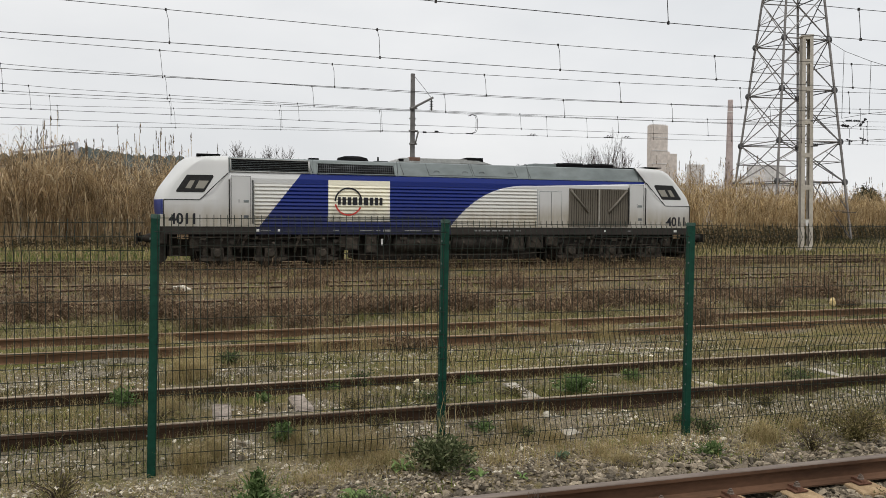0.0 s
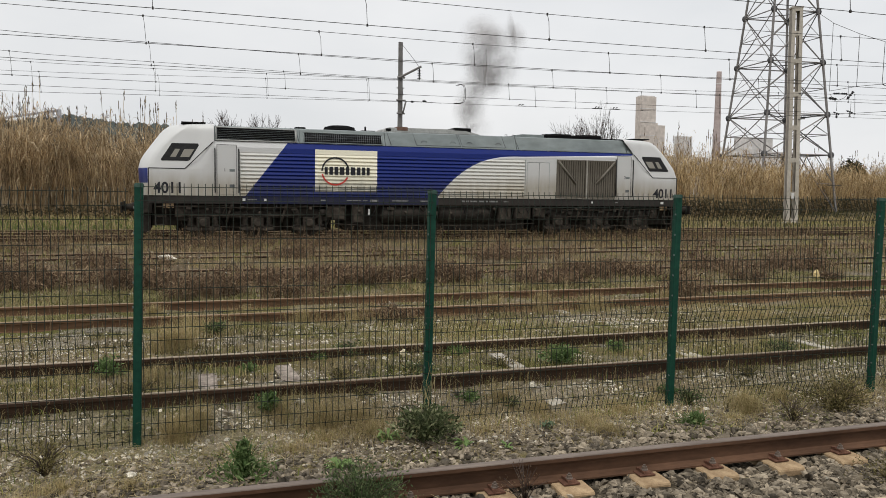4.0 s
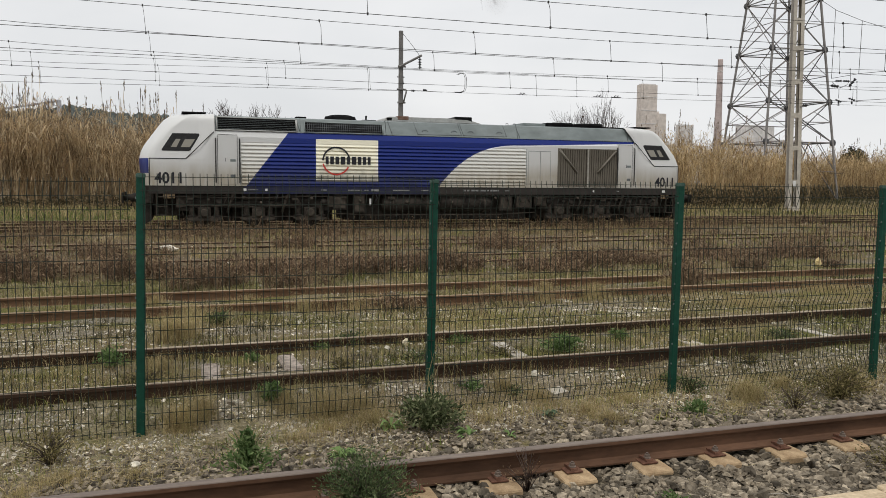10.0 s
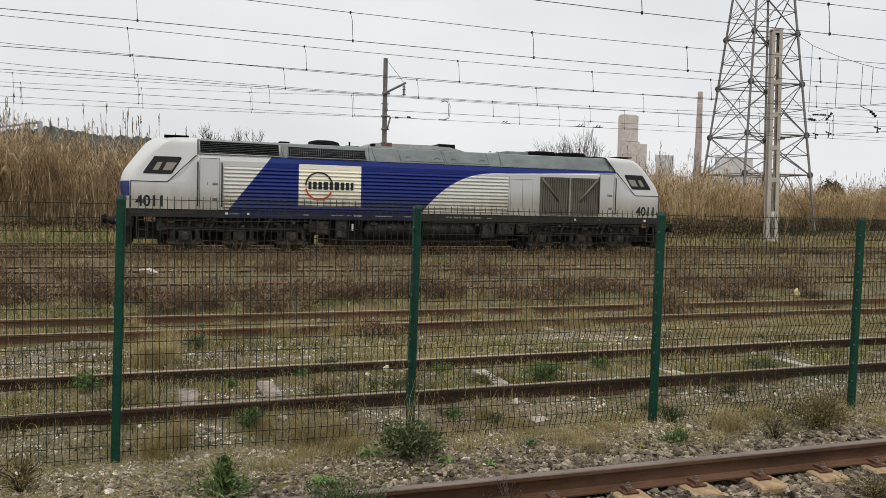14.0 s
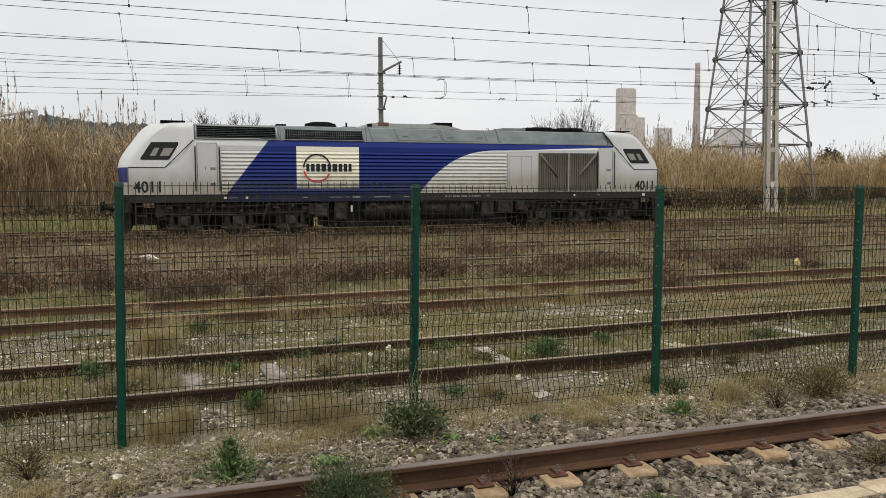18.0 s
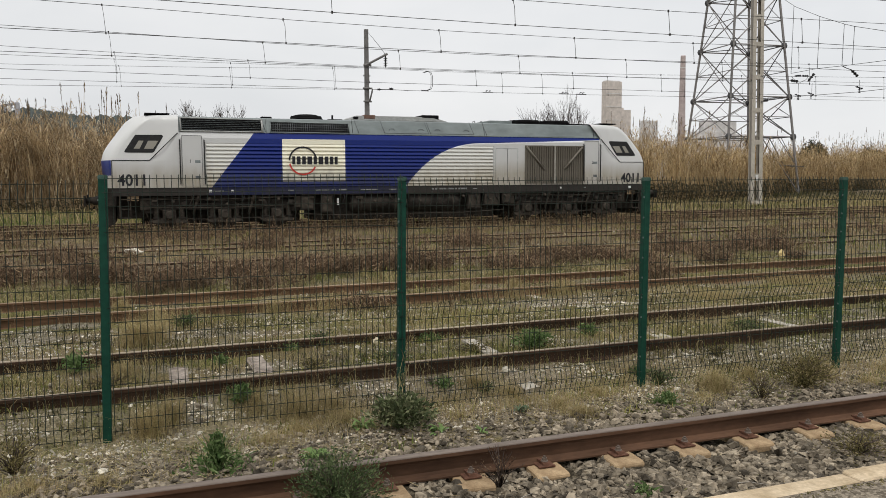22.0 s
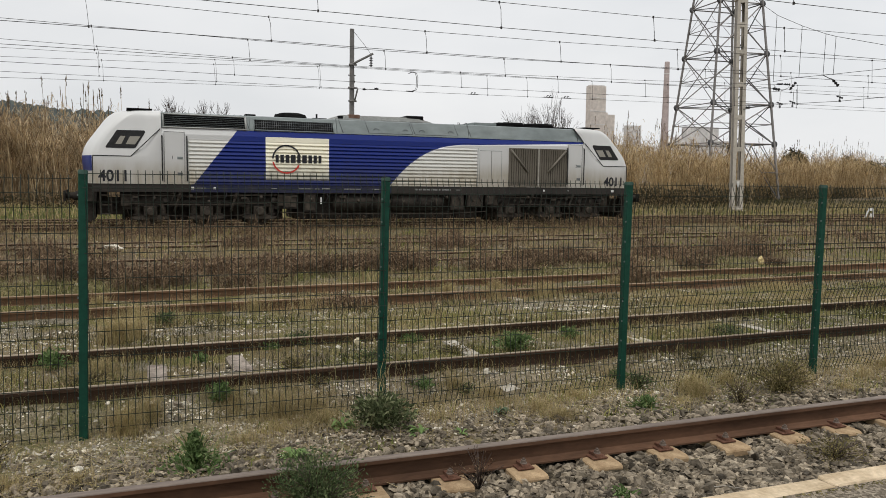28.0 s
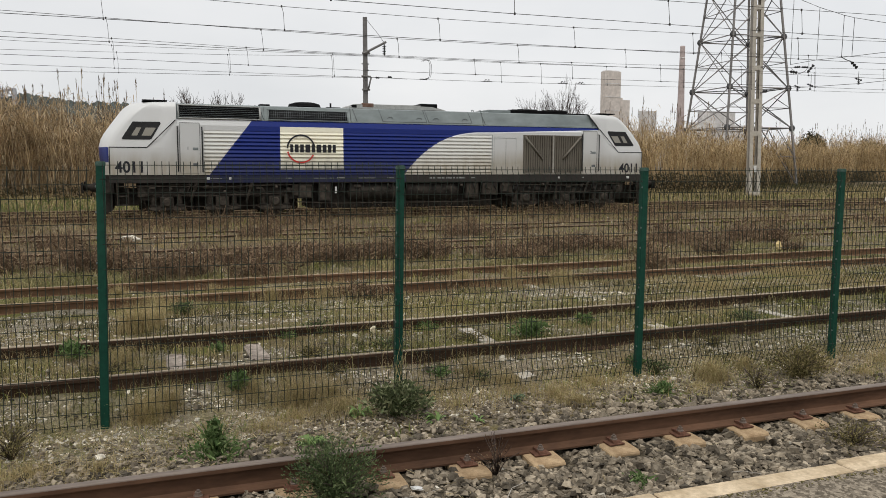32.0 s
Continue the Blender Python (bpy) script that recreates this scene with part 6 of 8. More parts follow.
# ---- reeds ----
def reed_height(x):
    return np.interp(x, [-40, -14, -8, -5, -2.5, 0, 2, 33, 36.5, 38.5, 42, 45, 50, 53, 58, 62, 110], [5.5, 5.8, 6.0, 5.9, 5.5, 5.0, 4.3, 4.3, 5.6, 6.0, 5.4, 4.6, 4.3, 4.7, 5.2, 5.8, 5.8])


def reed_edge(x):
    """The y at which the reed bed begins; beyond the pylon it draws back."""
    return np.interp(x, [44, 48, 60, 64, 80, 110], [50.8, 52.0, 63.5, 65.5, 72.0, 86.0])


def reeds():
    """Clumps of dry cane: each a sheaf of stalks that fan out and nod, with ribbon leaves and a few spindle plumes."""
    g = np.random.default_rng(21)
    clumps = 760
    cx = np.linspace(-24, 110, clumps) + g.normal(0, 0.3, clumps)
    cy = reed_edge(cx) + np.abs(g.normal(0, 1, clumps)) * 5.0 + 0.8 * np.sin(cx * 0.45)
    sheaf = np.clip(g.normal(0.90, 0.13, clumps), 0.55, 1.15)
    n = 15500
    c = g.integers(0, clumps, n)
    a, f = g.uniform(0, 6.28, n), np.abs(g.normal(0, 0.6, n))
    x, y = cx[c] + 0.45 * f * np.cos(a), cy[c] + 0.45 * f * np.sin(a)
    out = np.stack([np.cos(a), np.sin(a), np.zeros(n)], 1)
    root = np.stack([x, y, ground_z(x, y)], 1)
    h_ = reed_height(x * 53.5 / np.maximum(y, 50)) * sheaf[c] * np.clip(g.normal(0.97, 0.10, n), 0.45, 1.12)
    spread_out = (0.10 + 0.24 * f * g.uniform(0.3, 1.2, n)) * np.where(x < 8, g.uniform(0.8, 1.9, n), 1.0)
    up = np.array([0, 0, 1.0])
    mid = root + out * (h_ * spread_out * 0.40)[:, None] + up * (h_ * 0.6)[:, None]
    tip = root + out * (h_ * spread_out * 1.05)[:, None] + up * (h_ * (1 - 0.35 * spread_out))[:, None]
    w = np.stack([np.ones(n), g.normal(0, 0.4, n), np.zeros(n)], 1) * g.uniform(0.008, 0.019, n)[:, None]
    stalk = np.stack([root - w, root + w, mid + w * 0.8, mid - w * 0.8, tip], 1)
    r = tagged(new("reed_bed"), "tall dry tan reeds with feathery tops along the yard edge", "reeds", "", "stuff")
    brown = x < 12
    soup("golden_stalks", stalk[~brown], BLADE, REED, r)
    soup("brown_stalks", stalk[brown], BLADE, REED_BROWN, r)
    # ribbon leaves, thickest towards the tops
    m = 102000
    k = np.concatenate([g.integers(0, n, 86000), g.choice(np.nonzero(x < 6)[0], m - 86000)])
    f = g.uniform(0.10, 1.0, m) ** 0.65
    lower, upper = np.clip(f / 0.6, 0, 1)[:, None], np.clip((f - 0.6) / 0.4, 0, 1)[:, None]
    p = root[k] + (mid[k] - root[k]) * lower + (tip[k] - mid[k]) * upper
    a = g.uniform(0, 6.28, m)
    ln = g.uniform(0.35, 1.05, m) * np.where(x[k] < 8, 1.25, 1.0)
    d = np.stack([np.cos(a), np.sin(a), np.zeros(m)], 1)
    w = np.stack([-np.sin(a), np.cos(a), g.normal(0, 0.6, m)], 1) * g.uniform(0.008, 0.022, m)[:, None]
    m1 = p + d * (ln * 0.28)[:, None] + up * (ln * g.uniform(0.25, 0.55, m))[:, None]
    t1 = p + d * (ln * 0.62)[:, None] + up * (ln * g.uniform(-0.55, 0.65, m))[:, None]
    v = np.stack([p - w * 0.6, p + w * 0.6, m1 + w, m1 - w, t1], 1)
    soup("golden_leaves", v[~brown[k]], BLADE, REED, r)
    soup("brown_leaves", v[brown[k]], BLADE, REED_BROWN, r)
    # plumes on long bare stalks
    q = 500
    k = np.concatenate([g.choice(n, 430, replace=False), g.choice(np.nonzero((x < 4) & (x > -13))[0], 70, replace=False)])
    hh = h_[k] + g.uniform(0.3, 1.9, q) * (np.abs(x[k] - 18) > 16)
    top = root[k] + np.stack([g.normal(0, 0.2, q), g.normal(0, 0.2, q), hh], 1)
    ww = np.array([[1.0, 0.2, 0]]) * 0.012
    v = np.stack([root[k] + [0, 0, 2.0] - ww, root[k] + [0, 0, 2.0] + ww, top + ww * 0.8, top - ww * 0.8, top + [0, 0, 0.05]], 1)
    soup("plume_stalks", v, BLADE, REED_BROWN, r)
    e = 14
    base_ = np.repeat(top, e, 0)
    t = np.tile(np.linspace(0, 1, e), q)
    o = base_ + np.stack([g.normal(0, 0.016, q * e), g.normal(0, 0.016, q * e), 0.05 - t * 0.62], 1)
    s = np.stack([g.normal(0, 0.022, q * e), g.normal(0, 0.022, q * e), g.uniform(0.10, 0.22, q * e)], 1)
    side = np.stack([g.normal(0, 1, q * e), g.normal(0, 1, q * e), np.zeros(q * e)], 1) * 0.016
    v = np.stack([o - side, o + side, o + s * 0.6 + side * 0.7, o + s * 0.6 - side * 0.7, o + s], 1)
    soup("plumes", v, BLADE, PLUME, r)


reeds()


def bramble_line():
    """Dark low scrub at the foot of the reeds."""
    g = np.random.default_rng(31)
    n = 58000
    x = np.concatenate([g.uniform(-26, 100, 34000), g.uniform(24, 90, n - 34000)])
    y = reed_edge(x) - np.interp(x, [44, 52], [1.9, 0.7]) + np.abs(g.normal(0, 1.2, n)) * np.interp(x, [48, 60], [1.0, 2.0])
    lump = 0.55 + 0.30 * np.sin(x * 0.9 + 1.3 * np.sin(x * 0.31)) + 0.15 * np.sin(x * 2.7)
    lump = lump * np.interp(x, [-26, 5, 22, 30, 100], [1.0, 0.8, 0.7, 0.6, 0.6])
    z = ground_z(x, y) + g.uniform(0, 1, n) ** 1.3 * (0.4 + 0.7 * lump + np.interp(x, [22, 34], [0.0, 0.75]))
    c = np.stack([x, y, z], 1)
    d1, d2 = g.normal(0, 1, (n, 3)), g.normal(0, 1, (n, 3))
    s = g.uniform(0.03, 0.075, n)[:, None]
    v = np.stack([c - d1 * s, c + d2 * s * 0.5, c + d1 * s, c - d2 * s * 0.5], 1)
    soup("bramble", v, [(0, 1, 2), (0, 2, 3)], BRAMBLE, None, "dark tangled bramble at the foot of the reeds", "undergrowth")


bramble_line()


# ---- weeds and stones of the yard ----
def near_line(x):
    """The y of the platform line's far rail."""
    return 5.065 - 0.0154 * x


def scatter(n, x0, x1, y0, y1, seed, keep=None):
    g = np.random.default_rng(seed)
    x, y = g.uniform(x0, x1, n), g.uniform(y0, y1, n)
    if keep is not None:
        ok = g.uniform(0, 1, n) < keep(x, y)
        x, y = x[ok], y[ok]
    ok = np.ones(len(x), bool)
    for sx, ya, yb in BARE:
        ok &= ~((np.abs(x - sx) < 0.11) & (y > 7.2 + ya) & (y < 7.27 + yb))
    ok |= g.uniform(0, 1, len(x)) < 0.10
    return x[ok], y[ok], g


def on_rail(x, y):
    out = np.zeros(len(x), bool)
    for ry in (7.254, 8.761, 12.212, 13.719):
        out |= np.abs(y - ry) < 0.05
    return out


def ballast():
    x, y, g = scatter(9000, -3.5, 11.5, 2.75, 7.0, 41, lambda x, y: np.clip((6.0 - y) / 0.8, 0.35, 1))
    ok = np.abs(y - near_line(x)) > 0.06
    x, y = x[ok], y[ok]
    d = near_line(x) - y
    u = (x - 2.725) / 0.6
    on_block = (np.abs(u - np.round(u)) * 0.6 < 0.15) & (np.abs(d) < 0.42)
    x, y = x[~on_block], y[~on_block]
    size = np.clip(g.lognormal(-3.42, 0.36, len(x)), 0.016, 0.075)
    size = size * np.interp(y, [2.8, 4.8, 5.2, 5.7], [0.82, 0.85, 0.95, 0.62])
    z = ground_z(x, y) + size * g.uniform(-0.05, 0.30, len(x))
    tone = g.uniform(0, 1, len(x)) < np.interp(y, [5.2, 6.0], [0.05, 0.22])
    c = np.stack([x, y, z], 1)
    bed = tagged(new("ballast"), "brown-grey crushed ballast stones beside the rail", "ballast", "", "stuff")
    soup("stone_bed", stones(c[~tone], size[~tone], 42), CUBE, STONE, bed)
    # a close bed of flat angular stones along the near line, smaller towards the fence
    sx, sy, q = scatter(62000, -1.8, 8.6, 2.75, 6.5, 48, lambda x, y: (y > 4.85 - 0.38 * x) * np.interp(y, [5.4, 6.3], [1.0, 0.45]))
    ok = np.abs(sy - near_line(sx)) > 0.06
    u = (sx - 2.725) / 0.6
    ok &= ~((np.abs(u - np.round(u)) * 0.6 < 0.14) & (np.abs(near_line(sx) - sy) < 0.33))
    sx, sy = sx[ok], sy[ok]
    n = len(sx)
    sr = np.clip(q.lognormal(-3.25, 0.40, n), 0.014, 0.085) * np.interp(sy, [5.5, 6.2], [1.0, 0.60])
    flat = np.stack([sx, sy, ground_z(sx, sy) + sr * q.uniform(-0.10, 0.45, n)], 1)
    soup("flat_stones", stones(flat, sr, 481, 0.46, 0.38, 0.5), CUBE, SHARD, bed)
    shapes = []
    for k in range(14):
        v = stones(np.zeros((1, 3)), np.array([1.0]), 400 + k)[0]
        me = bpy.data.meshes.new("stone")
        me.from_pydata(v.tolist(), [], CUBE)
        me.polygons.foreach_set("use_smooth", np.zeros(6, bool))
        me.materials.append(STONE)
        shapes.append(me)
    px_, py_ = g.uniform(1.6, 7.0, 300), g.uniform(2.9, 4.6, 300)
    for k in range(300):
        sz = float(g.uniform(0.028, 0.052))
        if abs((px_[k] - 2.725) / 0.6 - round((px_[k] - 2.725) / 0.6)) * 0.6 < 0.15 and py_[k] > 4.5:
            continue
        m = pose(float(px_[k]), float(py_[k]), float(ground_z(px_[k], py_[k])) + 0.3 * sz, 0, 0, float(g.uniform(0, 360)))
        shared("stone", shapes[k % 14], bed, m @ Matrix.Diagonal((sz, sz, sz, 1)))
    soup("pale_ballast", stones(c[tone], size[tone], 43), CUBE, PALE_STONE, None, "scattered pale ballast stones", "ballast")
    # field stones
    x, y, g = scatter(44000, -5, 15, 6.0, 17, 44, lambda x, y: np.clip(patch(x, y, 1.1, 0.9, 0.4) ** 2 * np.clip(1.4 - (y - 6) / 11, 0.1, 1), 0, 1))
    ok = ~on_rail(x, y)
    x, y = x[ok], y[ok]
    size = np.clip(g.lognormal(-3.95, 0.42, len(x)), 0.014, 0.09)
    c = np.stack([x, y, ground_z(x, y) + size * 0.1], 1)
    pale = g.uniform(0, 1, len(x)) < 0.40
    soup("yard_stones", stones(c[~pale], size[~pale], 45), CUBE, STONE, None, "grey-brown stones strewn between the sidings", "stones")
    soup("pale_stones", stones(c[pale], size[pale], 46), CUBE, PALE_STONE, None, "pale limestone lumps strewn between the sidings", "stones")
    x, y, g = scatter(9000, -8, 40, 13.8, 32, 144, lambda x, y: np.clip(2.2 * patch(x, y, 0.5, 0.8, 2.4) * patch(x, y, 1.3, 1.1, 0.4) - 0.25, 0.02, 1))
    size = np.clip(g.lognormal(-3.7, 0.45, len(x)), 0.016, 0.10)
    soup("far_pale_stones", stones(np.stack([x, y, ground_z(x, y) + size * 0.15], 1), size, 145), CUBE, PALE_STONE, None, "pale stones strewn about the far sidings", "stones")
    # limestone chips between the first sidings and along the fence
    def chips(x, y):
        strip = 0.62 * np.exp(-((y - 10.5) / 0.9) ** 2) * np.interp(x, [-5, 6, 9, 12], [1, 1, 0.5, 0.3]) + 1.5 * np.exp(-((y - 6.75) / 0.32) ** 2) + 0.22 * np.exp(-((y - 8.0) / 0.5) ** 2) + 0.55 * np.exp(-((y - 6.1) / 0.3) ** 2)
        strip = strip + 0.55 * np.exp(-((y - 6.85) / 0.32) ** 2)
        foot = 1.1 * np.exp(-((x + 0.4) / 0.7) ** 2 - ((y - 6.45) / 0.25) ** 2) + 0.7 * np.exp(-((x - 4.5) / 0.35) ** 2 - ((y - 6.5) / 0.25) ** 2) + 0.5 * np.exp(-((x - 3.0) / 0.9) ** 2 - ((y - 6.6) / 0.3) ** 2)
        return np.clip(foot + strip * np.clip(3.0 * patch(x, y, 1.9, 1.6, 1.1) * patch(x, y, 3.7, 4.1, 2.1) - 0.12, 0.07, 1), 0, 1)
    x, y, g = scatter(190000, -4, 13, 5.5, 12.0, 47, chips)
    ok = ~on_rail(x, y)
    x, y = x[ok], y[ok]
    n = len(x)
    size = np.clip(g.lognormal(-4.30, 0.45, n), 0.007, 0.04) * np.interp(y, [7, 10], [0.9, 1.0])
    a = g.uniform(0, 6.28, n)
    ring = [np.stack([np.cos(a + 1.57 * q) * size * g.uniform(0.6, 1.3, n), np.sin(a + 1.57 * q) * size * g.uniform(0.6, 1.3, n), np.full(n, -0.006)], 1) for q in range(4)]
    apex = np.stack([g.normal(0, 0.35, n) * size, g.normal(0, 0.35, n) * size, size * g.uniform(0.22, 0.60, n)], 1)
    v = np.stack(ring + [apex], 1) + np.stack([x, y, ground_z(x, y)], 1)[:, None, :]
    soup("limestone_chips", v, [(0, 1, 4), (1, 2, 4), (2, 3, 4), (3, 0, 4)], PEBBLE, None, "pale limestone chips strewn among the sidings", "gravel")


ballast()


def grasses():
    # short moss-green grass between the sidings
    x, y, g = scatter(72000, -5, 15, 6.4, 15, 51, lambda x, y: np.clip(1.7 * patch(x, y, 0.8, 1.1, 1.9) - 0.35, 0.05, 1))
    root = np.stack([x, y, ground_z(x, y) - 0.01], 1)
    keep = ~(((y > 11.75) & (y < 12.25)) | ((y > 13.3) & (y < 13.75)))
    x, y, root = x[keep], y[keep], root[keep]
    soup("short_grass", blades(root, g.uniform(0.03, 0.10, len(x)), g.uniform(0.003, 0.008, len(x)), g.uniform(0.2, 0.9, len(x)), 0.4, 52), BLADE, MOSSY, None, "short moss-green grass between the sidings", "grass")
    # straw
    x, y, g = scatter(108000, -5, 15, 6.2, 15, 53, lambda x, y: np.clip(1.5 * patch(x, y, 0.9, 0.8, 3.3) - 0.35, 0.06, 1))
    root = np.stack([x, y, ground_z(x, y) - 0.01], 1)
    keep = ~(((y > 11.75) & (y < 12.25)) | ((y > 13.3) & (y < 13.75))) | (g.uniform(0, 1, len(x)) < 0.25)
    x, y, root = x[keep], y[keep], root[keep]
    soup("dry_grass", blades(root, g.uniform(0.05, 0.20, len(x)), g.uniform(0.0018, 0.0048, len(x)), g.uniform(0.15, 0.8, len(x)), 0.3, 54), BLADE, STRAW, None, "dry straw-coloured grass", "grass")
    # dark matted dead growth in clumps
    x, y, g = scatter(80000, -6, 16, 6.3, 13.6, 49, lambda x, y: np.clip(2.6 * patch(x, y, 1.5, 1.9, 4.1) * patch(x, y, 2.9, 2.6, 0.5) - 0.35 - 0.25 * (y < 7.1) + 0.85 * np.exp(-((y - 8.0) / 0.5) ** 2) * patch(x, y, 2.2, 2.0, 1.0) + 0.3 * np.exp(-((y - 7.1) / 0.1) ** 2), 0.0, 1))
    root = np.stack([x, y, ground_z(x, y) - 0.01], 1)
    soup("matted_growth", blades(root, g.uniform(0.04, 0.13, len(x)), g.uniform(0.004, 0.009, len(x)), g.uniform(0.3, 1.0, len(x)), 0.5, 50), BLADE, MATTED, None, "dark olive matted growth between the rails", "grass")
    # straw farther off
    x, y, g = scatter(128000, -9, 48, 13.8, 36, 55, lambda x, y: np.clip(1.5 * patch(x, y, 0.35, 0.7, 0.3) - 0.3, 0.10, 1))
    root = np.stack([x, y, ground_z(x, y) - 0.01], 1)
    low = np.ones(len(x))
    for ry in (17.75, 19.257, 22.6, 24.107, 29.39, 30.9, 33.3):
        low = np.where((y > ry - 0.6) & (y < ry + 0.1), 0.38, low)
    soup("far_dry_grass", blades(root, low * g.uniform(0.06, 0.26, len(x)), g.uniform(0.005, 0.013, len(x)), g.uniform(0.2, 0.9, len(x)), 0.5, 56), BLADE, FAR_STRAW, None, "dry straw-coloured grass about the far sidings", "grass")
    x, y, g = scatter(42000, -9, 50, 13, 44, 57, lambda x, y: np.clip(1.6 * patch(x, y, 0.5, 0.5, 2.1) - 0.5 + 1.1 * (y > 35), 0.02, 1))
    root = np.stack([x, y, ground_z(x, y) - 0.01], 1)
    soup("far_green_grass", blades(root, g.uniform(0.06, 0.20, len(x)), g.uniform(0.012, 0.026, len(x)), g.uniform(0.2, 0.9, len(x)), 0.5, 58), BLADE, MOSSY, None, "moss-green grass about the far sidings", "grass")

    # bright mossy strips behind the second siding
    x, y, g = scatter(44000, -6, 18, 13.9, 16.0, 151, lambda x, y: np.clip(2.4 * patch(x, y, 0.6, 0.8, 3.0) * patch(x, y, 1.7, 1.1, 0.6) - 0.2 + 1.1 * np.exp(-((x + 1.0) / 2.4) ** 2) * patch(x, y, 1.2, 1.4, 0.2), 0.0, 1))
    root = np.stack([x, y, ground_z(x, y) - 0.01], 1)
    soup("mossy_strips", blades(root, g.uniform(0.04, 0.13, len(x)), g.uniform(0.010, 0.018, len(x)), g.uniform(0.3, 0.9, len(x)), 0.5, 152), BLADE, PALE_MOSS, None, "pale yellow-green mossy strips beside the siding", "grass")
    # tufts that stand apart on the ground about the far sidings
    for name, count, mat, seed, words in (("straw_clumps", 900, STRAW, 171, "pale dry grass clumps about the far sidings"), ("brown_clumps", 800, FAR_STRAW, 173, "brown dry grass clumps about the far sidings"), ("green_clumps", 380, MOSSY, 175, "moss-green grass clumps about the far sidings")):
        cx, cy, g = scatter(count, -9, 44, 13.9, 34, seed, lambda x, y: np.clip(1.5 * patch(x, y, 0.5, 0.9, seed * 0.37) - 0.1, 0.1, 1))
        k = np.repeat(np.arange(len(cx)), 34)
        wide = g.uniform(0.05, 0.22, len(cx))[k]
        x, y = cx[k] + g.normal(0, 1, len(k)) * wide, cy[k] + g.normal(0, 1, len(k)) * wide * 0.7
        tall = g.uniform(0.10, 0.34, len(cx))[k]
        for ry in (17.75, 19.257, 22.6, 24.107, 29.39, 30.9, 33.3):
            tall = np.where((y > ry - 0.6) & (y < ry + 0.1), 0.4 * tall, tall)
        root = np.stack([x, y, ground_z(x, y) - 0.01], 1)
        soup(name, blades(root, tall * g.uniform(0.4, 1.0, len(k)), g.uniform(0.004, 0.010, len(k)), g.uniform(0.1, 0.8, len(k)), 0.4, seed + 1), BLADE, mat, None, words, "grass")
    # straw before the reeds
    x, y, g = scatter(16000, -16, 60, 35.0, 50.0, 153, lambda x, y: np.clip(2.0 * patch(x, y, 0.5, 0.7, 1.0) - 0.4, 0.05, 1))
    root = np.stack([x, y, ground_z(x, y) - 0.01], 1)
    soup("verge_straw", blades(root, g.uniform(0.2, 0.6, len(x)), g.uniform(0.014, 0.03, len(x)), g.uniform(0.2, 0.8, len(x)), 0.5, 154), BLADE, STRAW, None, "dry straw tufts before the reeds", "grass")

    # dull dead growth before the reeds, thicker beyond the locomotive
    x, y, g = scatter(44000, 10, 76, 36.0, 66.0, 155, lambda x, y: np.clip(1.9 * patch(x, y, 0.4, 0.6, 2.2) - 0.2, 0.1, 1) * (y < reed_edge(x) - 0.3) * np.interp(x, [10, 26], [0.25, 1.0]) * np.interp(y, [36, 50, 66], [0.6, 1.0, 1.0]))
    root = np.stack([x, y, ground_z(x, y) - 0.01], 1)
    soup("verge_weeds", blades(root, g.uniform(0.10, 0.45, len(x)), g.uniform(0.015, 0.035, len(x)), g.uniform(0.2, 0.9, len(x)), 0.5, 156), BLADE, MATTED, None, "dull olive-brown weeds before the reeds", "grass")

    # the green verge before the reeds
    x, y, g = scatter(30000, -20, 62, 35.5, 49.5, 59, lambda x, y: np.interp(x, [2, 12, 24, 60], [0.9, 0.45, 0.06, 0.03]))
    root = np.stack([x, y, ground_z(x, y) - 0.01], 1)
    soup("verge_lawn", blades(root, g.uniform(0.10, 0.30, len(x)), g.uniform(0.02, 0.04, len(x)), g.uniform(0.2, 0.9, len(x)), 0.5, 60), BLADE, LAWN, None, "rough green grass before the reeds", "grass")


grasses()


def dead_weeds(name, x, y, g, hmin, hmax, width, twigs, mat, label):
    """Dead branching weeds: each a stem with short side twigs."""
    n = len(x)
    root = np.stack([x, y, ground_z(x, y) - 0.01], 1)
    h_ = g.uniform(hmin, hmax, n)
    lean = g.uniform(0.02, 0.35, n)
    stem = blades(root, h_, np.full(n, width), lean, 0.2, int(g.integers(1e6)))
    k = np.repeat(np.arange(n), twigs)
    f = g.uniform(0.3, 0.98, len(k))
    p = root[k] * (1 - f[:, None]) + stem[k, 4] * f[:, None]
    ln = h_[k] * g.uniform(0.12, 0.32, len(k))
    tw = blades(p, ln, np.full(len(k), width * 0.8), g.uniform(0.3, 1.0, len(k)), 0.3, int(g.integers(1e6)))
    soup(name, np.concatenate([stem, tw]), BLADE, mat, None, label, "weeds")


